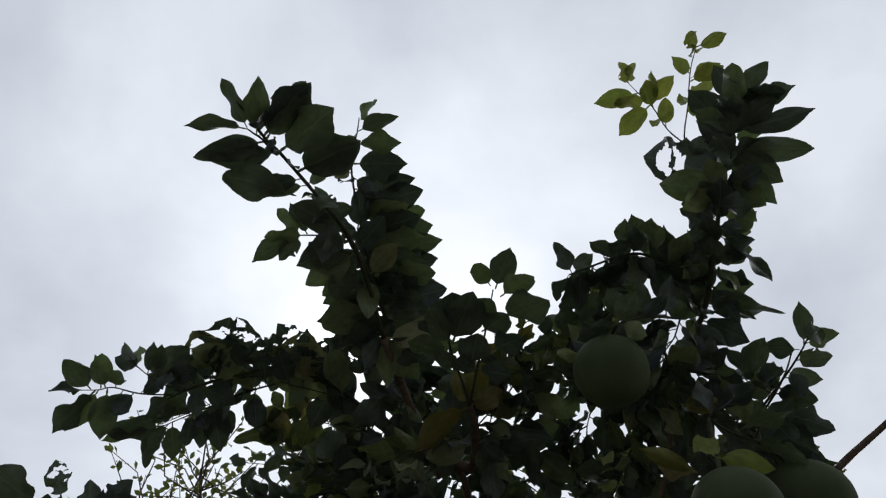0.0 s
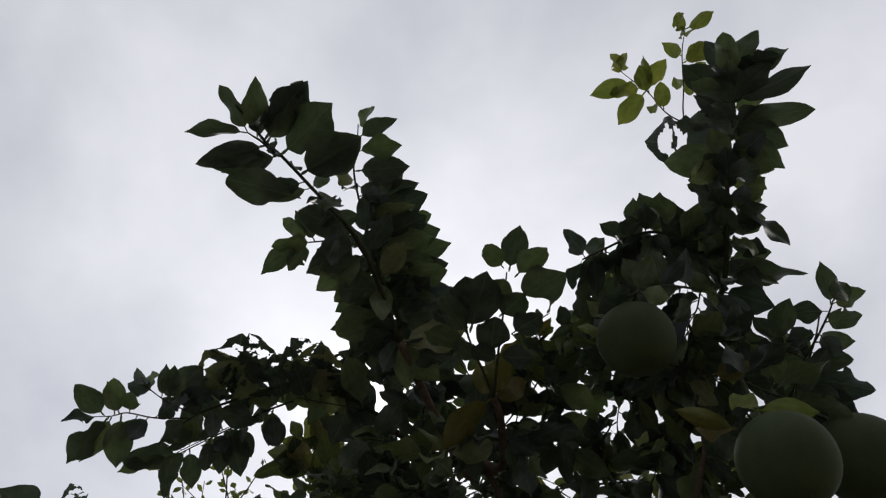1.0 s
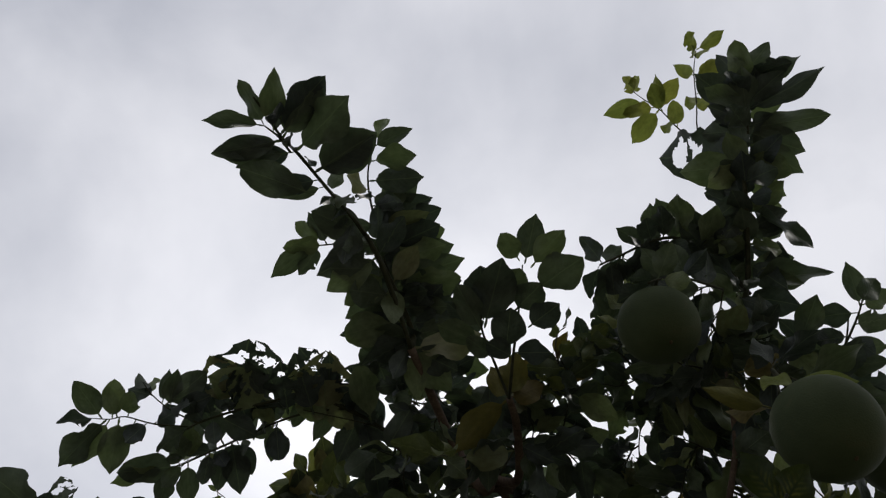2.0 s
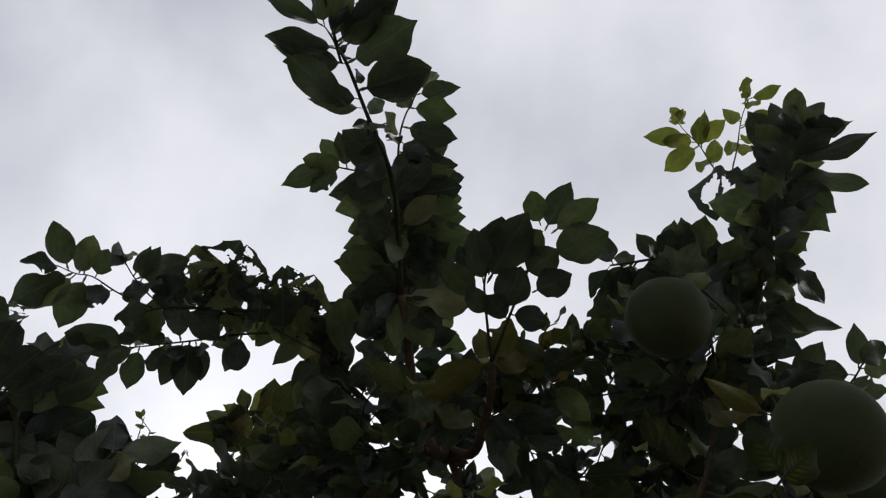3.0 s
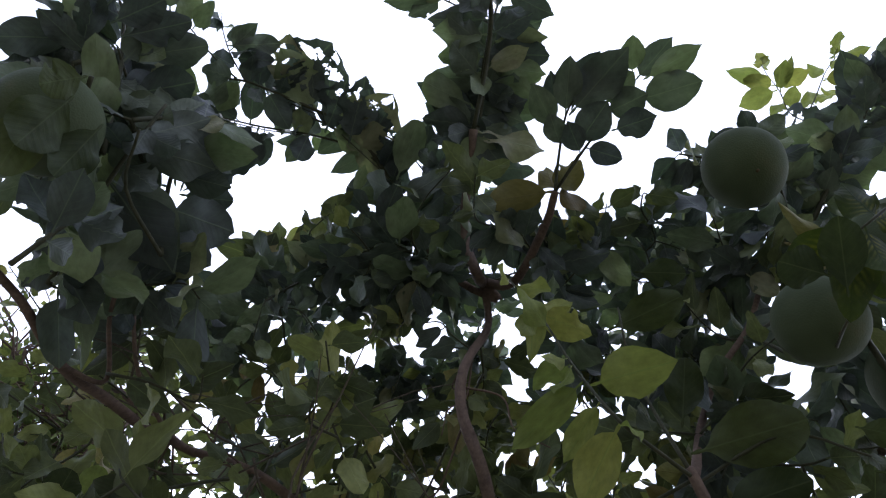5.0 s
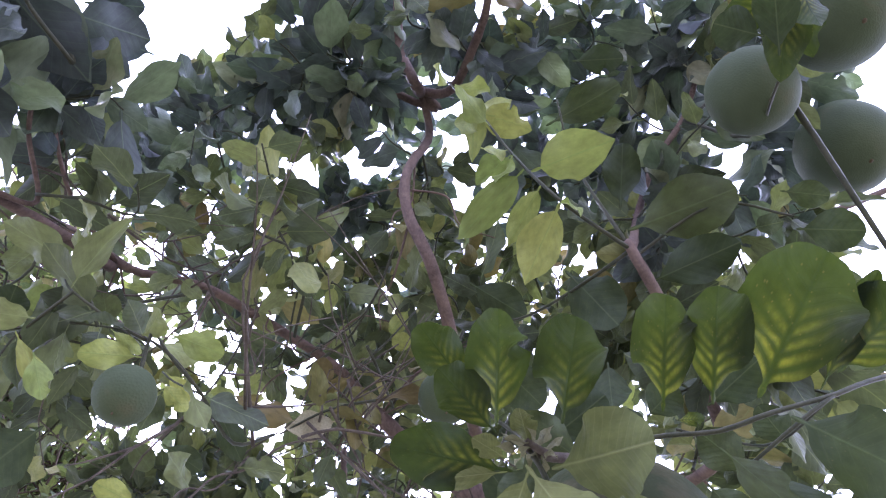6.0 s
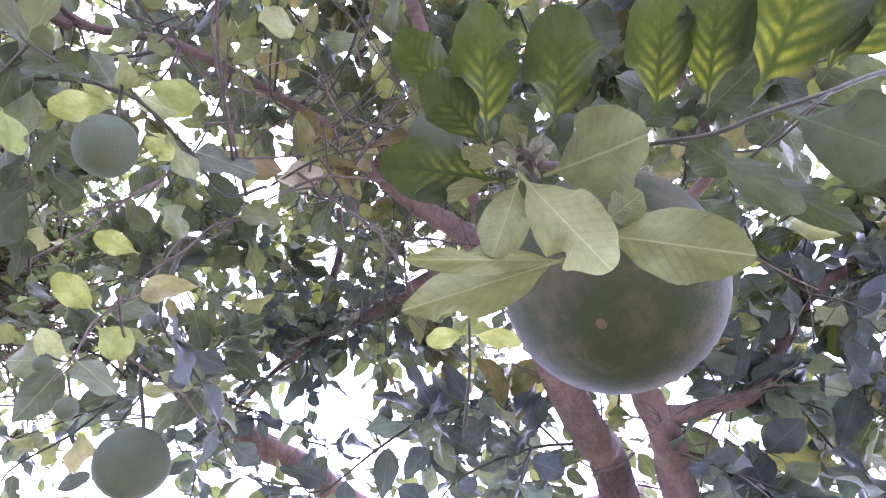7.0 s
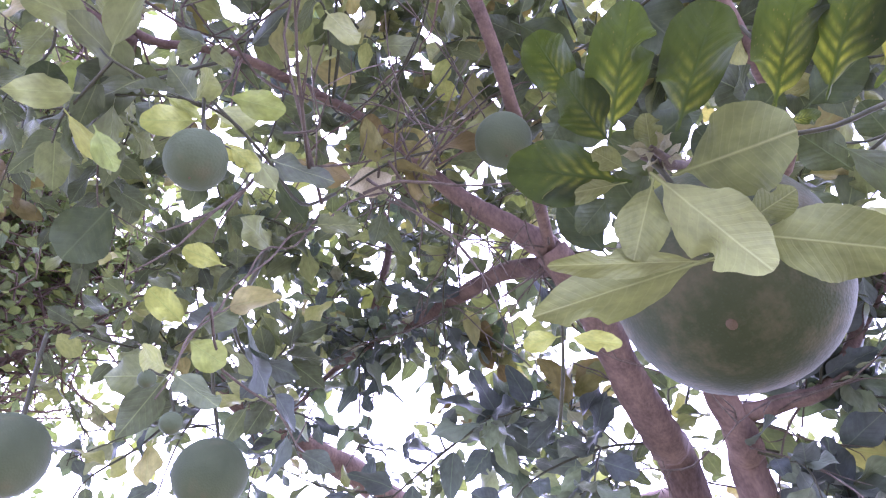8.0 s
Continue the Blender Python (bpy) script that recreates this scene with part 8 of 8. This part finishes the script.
crown_part(tree, places, LIT_LEAF,
    (0.407, 1.489, 2.491, 9, 8.1, 159), (0.566, 1.384, 2.350, 7, 8.1, 153), (-0.304, 2.095, 2.509, 8, 6.3, 558),
    (-0.259, 2.249, 2.628, 7, 6.3, 963), (-0.122, 2.357, 2.619, 8, 6.3, 536), (-0.187, 2.469, 2.678, 7, 5.6, 229),
    (-0.120, 2.314, 2.766, 8, 5.5, 910), (-0.161, 2.268, 2.726, 7, 5.8, 469), (-0.311, 2.474, 2.584, 8, 6.8, 36),
    (-0.142, 2.042, 2.482, 8, 6.1, 70), (-0.427, 2.343, 2.725, 5, 5.6, 363), (-0.133, 2.303, 2.580, 5, 6.0, 801),
    (-0.055, 2.000, 2.938, 9, 6.1, 95), (0.079, 2.130, 3.065, 6, 6.6, 853), (0.087, 2.102, 3.025, 9, 6.2, 382),
    (0.097, 1.870, 2.795, 6, 6.5, 130), faded=(13,))
crown_part(tree, places, LIT_LEAF,
    (-0.343, 2.089, 3.135, 9, 6.2, 722), (-0.110, 1.859, 2.681, 8, 6.8, 702), (-0.272, 1.955, 2.768, 6, 5.9, 611),
    (0.083, 1.995, 3.112, 7, 6.3, 535), faded=(2,))
crown_part(tree, places, LEAF,
    (0.021, 2.005, 3.244, 9, 8.4, 901), (0.244, 1.896, 3.058, 9, 9.2, 540), (-0.092, 1.910, 3.248, 7, 8.1, 316),
    (0.022, 2.079, 3.175, 10, 8.9, 287), (0.249, 1.859, 3.245, 7, 9.0, 326), (0.223, 1.713, 3.158, 7, 8.8, 126),
    (0.089, 1.975, 3.151, 9, 7.6, 537), (0.061, 1.900, 3.152, 7, 9.0, 373), (0.232, 1.913, 3.181, 7, 7.7, 95),
    (-0.298, 1.912, 3.021, 9, 8.1, 887), (-0.221, 2.044, 3.092, 10, 8.9, 603), (0.014, 1.977, 3.085, 7, 7.6, 388),
    (-0.086, 1.982, 3.015, 8, 7.6, 555), (0.079, 2.021, 3.251, 8, 9.1, 746), (-0.043, 1.734, 3.136, 9, 8.3, 432))


def bare_twigs(count, low, high, seed):
    """Thin leafless twigs and dead wood that fork through the inside of the crown."""
    rng, wood = random.Random(seed), Gather()
    near = [p for p in WOOD if all(a <= b <= c for a, b, c in zip(low, p, high))]
    for _ in range(count):
        start = np.array(rng.choice(near)) + np.array([rng.gauss(0, 0.02) for _ in range(3)])
        way = unit(np.array((rng.gauss(0, 1), rng.gauss(0, 1), rng.gauss(0.1, 0.7))))
        size = rng.uniform(0.12, 0.42)
        line = [start]
        for _ in range(4):
            way = unit(way + np.array([rng.gauss(0, 0.22) for _ in range(3)]))
            line.append(line[-1] + way * size / 4)
        thick = rng.uniform(0.0012, 0.0026)
        wood.add(*tube_data(line, thick, 0.0007, 5, 0.12, 0, 2))
        for k in (1, 2, 3):
            if rng.random() < 0.6:
                fork = unit(way + np.array([rng.gauss(0, 0.7) for _ in range(3)]))
                tip = line[k] + fork * size * rng.uniform(0.15, 0.4)
                wood.add(*tube_data([line[k], (line[k] + tip) / 2 + way * 0.01, tip], thick * 0.6, 0.0005, 4, 0.1, 0, 2))
    part("brushwood", wood.mesh("brushwood", [DRY]), tree, "thin bare grey-brown twigs", "stuff")


bare_twigs(130, (-0.9, 1.55, 2.0), (1.4, 3.0, 3.0), 12)


# ---- the tree behind: fine-leaved, taller, a few metres off ----
def far_tree(name, foot, height, spread, leaves, leaf_cm, seed, label):
    thing = tagged(new(name), label, "tree")
    thing.location = foot
    rng = random.Random(seed)
    tv, tf = tube_data([(-0.75, 0.5, -0.05), (-0.62, 0.42, height * 0.25), (-0.35, 0.2, height * 0.5), (0.0, 0, height * 0.72), (0.05, 0, height * 0.8)], 0.05, 0.018, 12, 0.08, seed, 6)
    part("trunk", mesh_of("trunk", tv, tf, [BARK]), thing)
    crown, wood = Gather(), Gather()
    small = blade(3, 2, 0.5, 3.0, 0.2, 0.1, 0.2, seed)
    limbs = []
    for i in range(16):
        z = height * rng.uniform(0.5, 0.8)
        a = i * 2.4 + rng.uniform(-0.4, 0.4)
        r = spread * rng.uniform(0.55, 1.0)
        end = np.array((math.cos(a) * r, math.sin(a) * r, min(height, z + height * rng.uniform(0.05, 0.3))))
        line = [np.array((0, 0, z)), np.array((end[0] * 0.4, end[1] * 0.4, z + 0.5 * (end[2] - z) + 0.1)), end]
        wood.add(*tube_data(line, 0.016, 0.005, 7, 0.08, i))
        limbs.append(line)
    n = leaves // 9
    for k in range(n):
        line = limbs[k % len(limbs)]
        s = rng.uniform(0.3, 1.0)
        start, way = along(line, s)
        go = np.array((rng.gauss(0, 1), rng.gauss(0, 1), rng.gauss(0.3, 0.8)))
        end = start + unit(go) * rng.uniform(0.1, 0.5)
        stem, blades = sprig(start, end, 9, leaf_cm / 100, rng.randrange(9999))
        wood.add(*tube_data(stem, 0.004, 0.0015, 3, 0, 0, 1))
        for base, aim, length, roll, kind in blades:
            crown.leaf(small, base, aim, length, roll)
    part("foliage", crown.mesh("foliage", [FARLEAF]), thing, "", "stuff")
    part("brushwood", wood.mesh("brushwood", [BARK]), thing, "", "stuff")
    return thing


far_tree("fine_leaved_tree", (-0.84, 2.62, 0), 3.7, 0.55, 14000, 4.0, 3, "taller tree with small yellow-green leaves behind the pomelo tree")
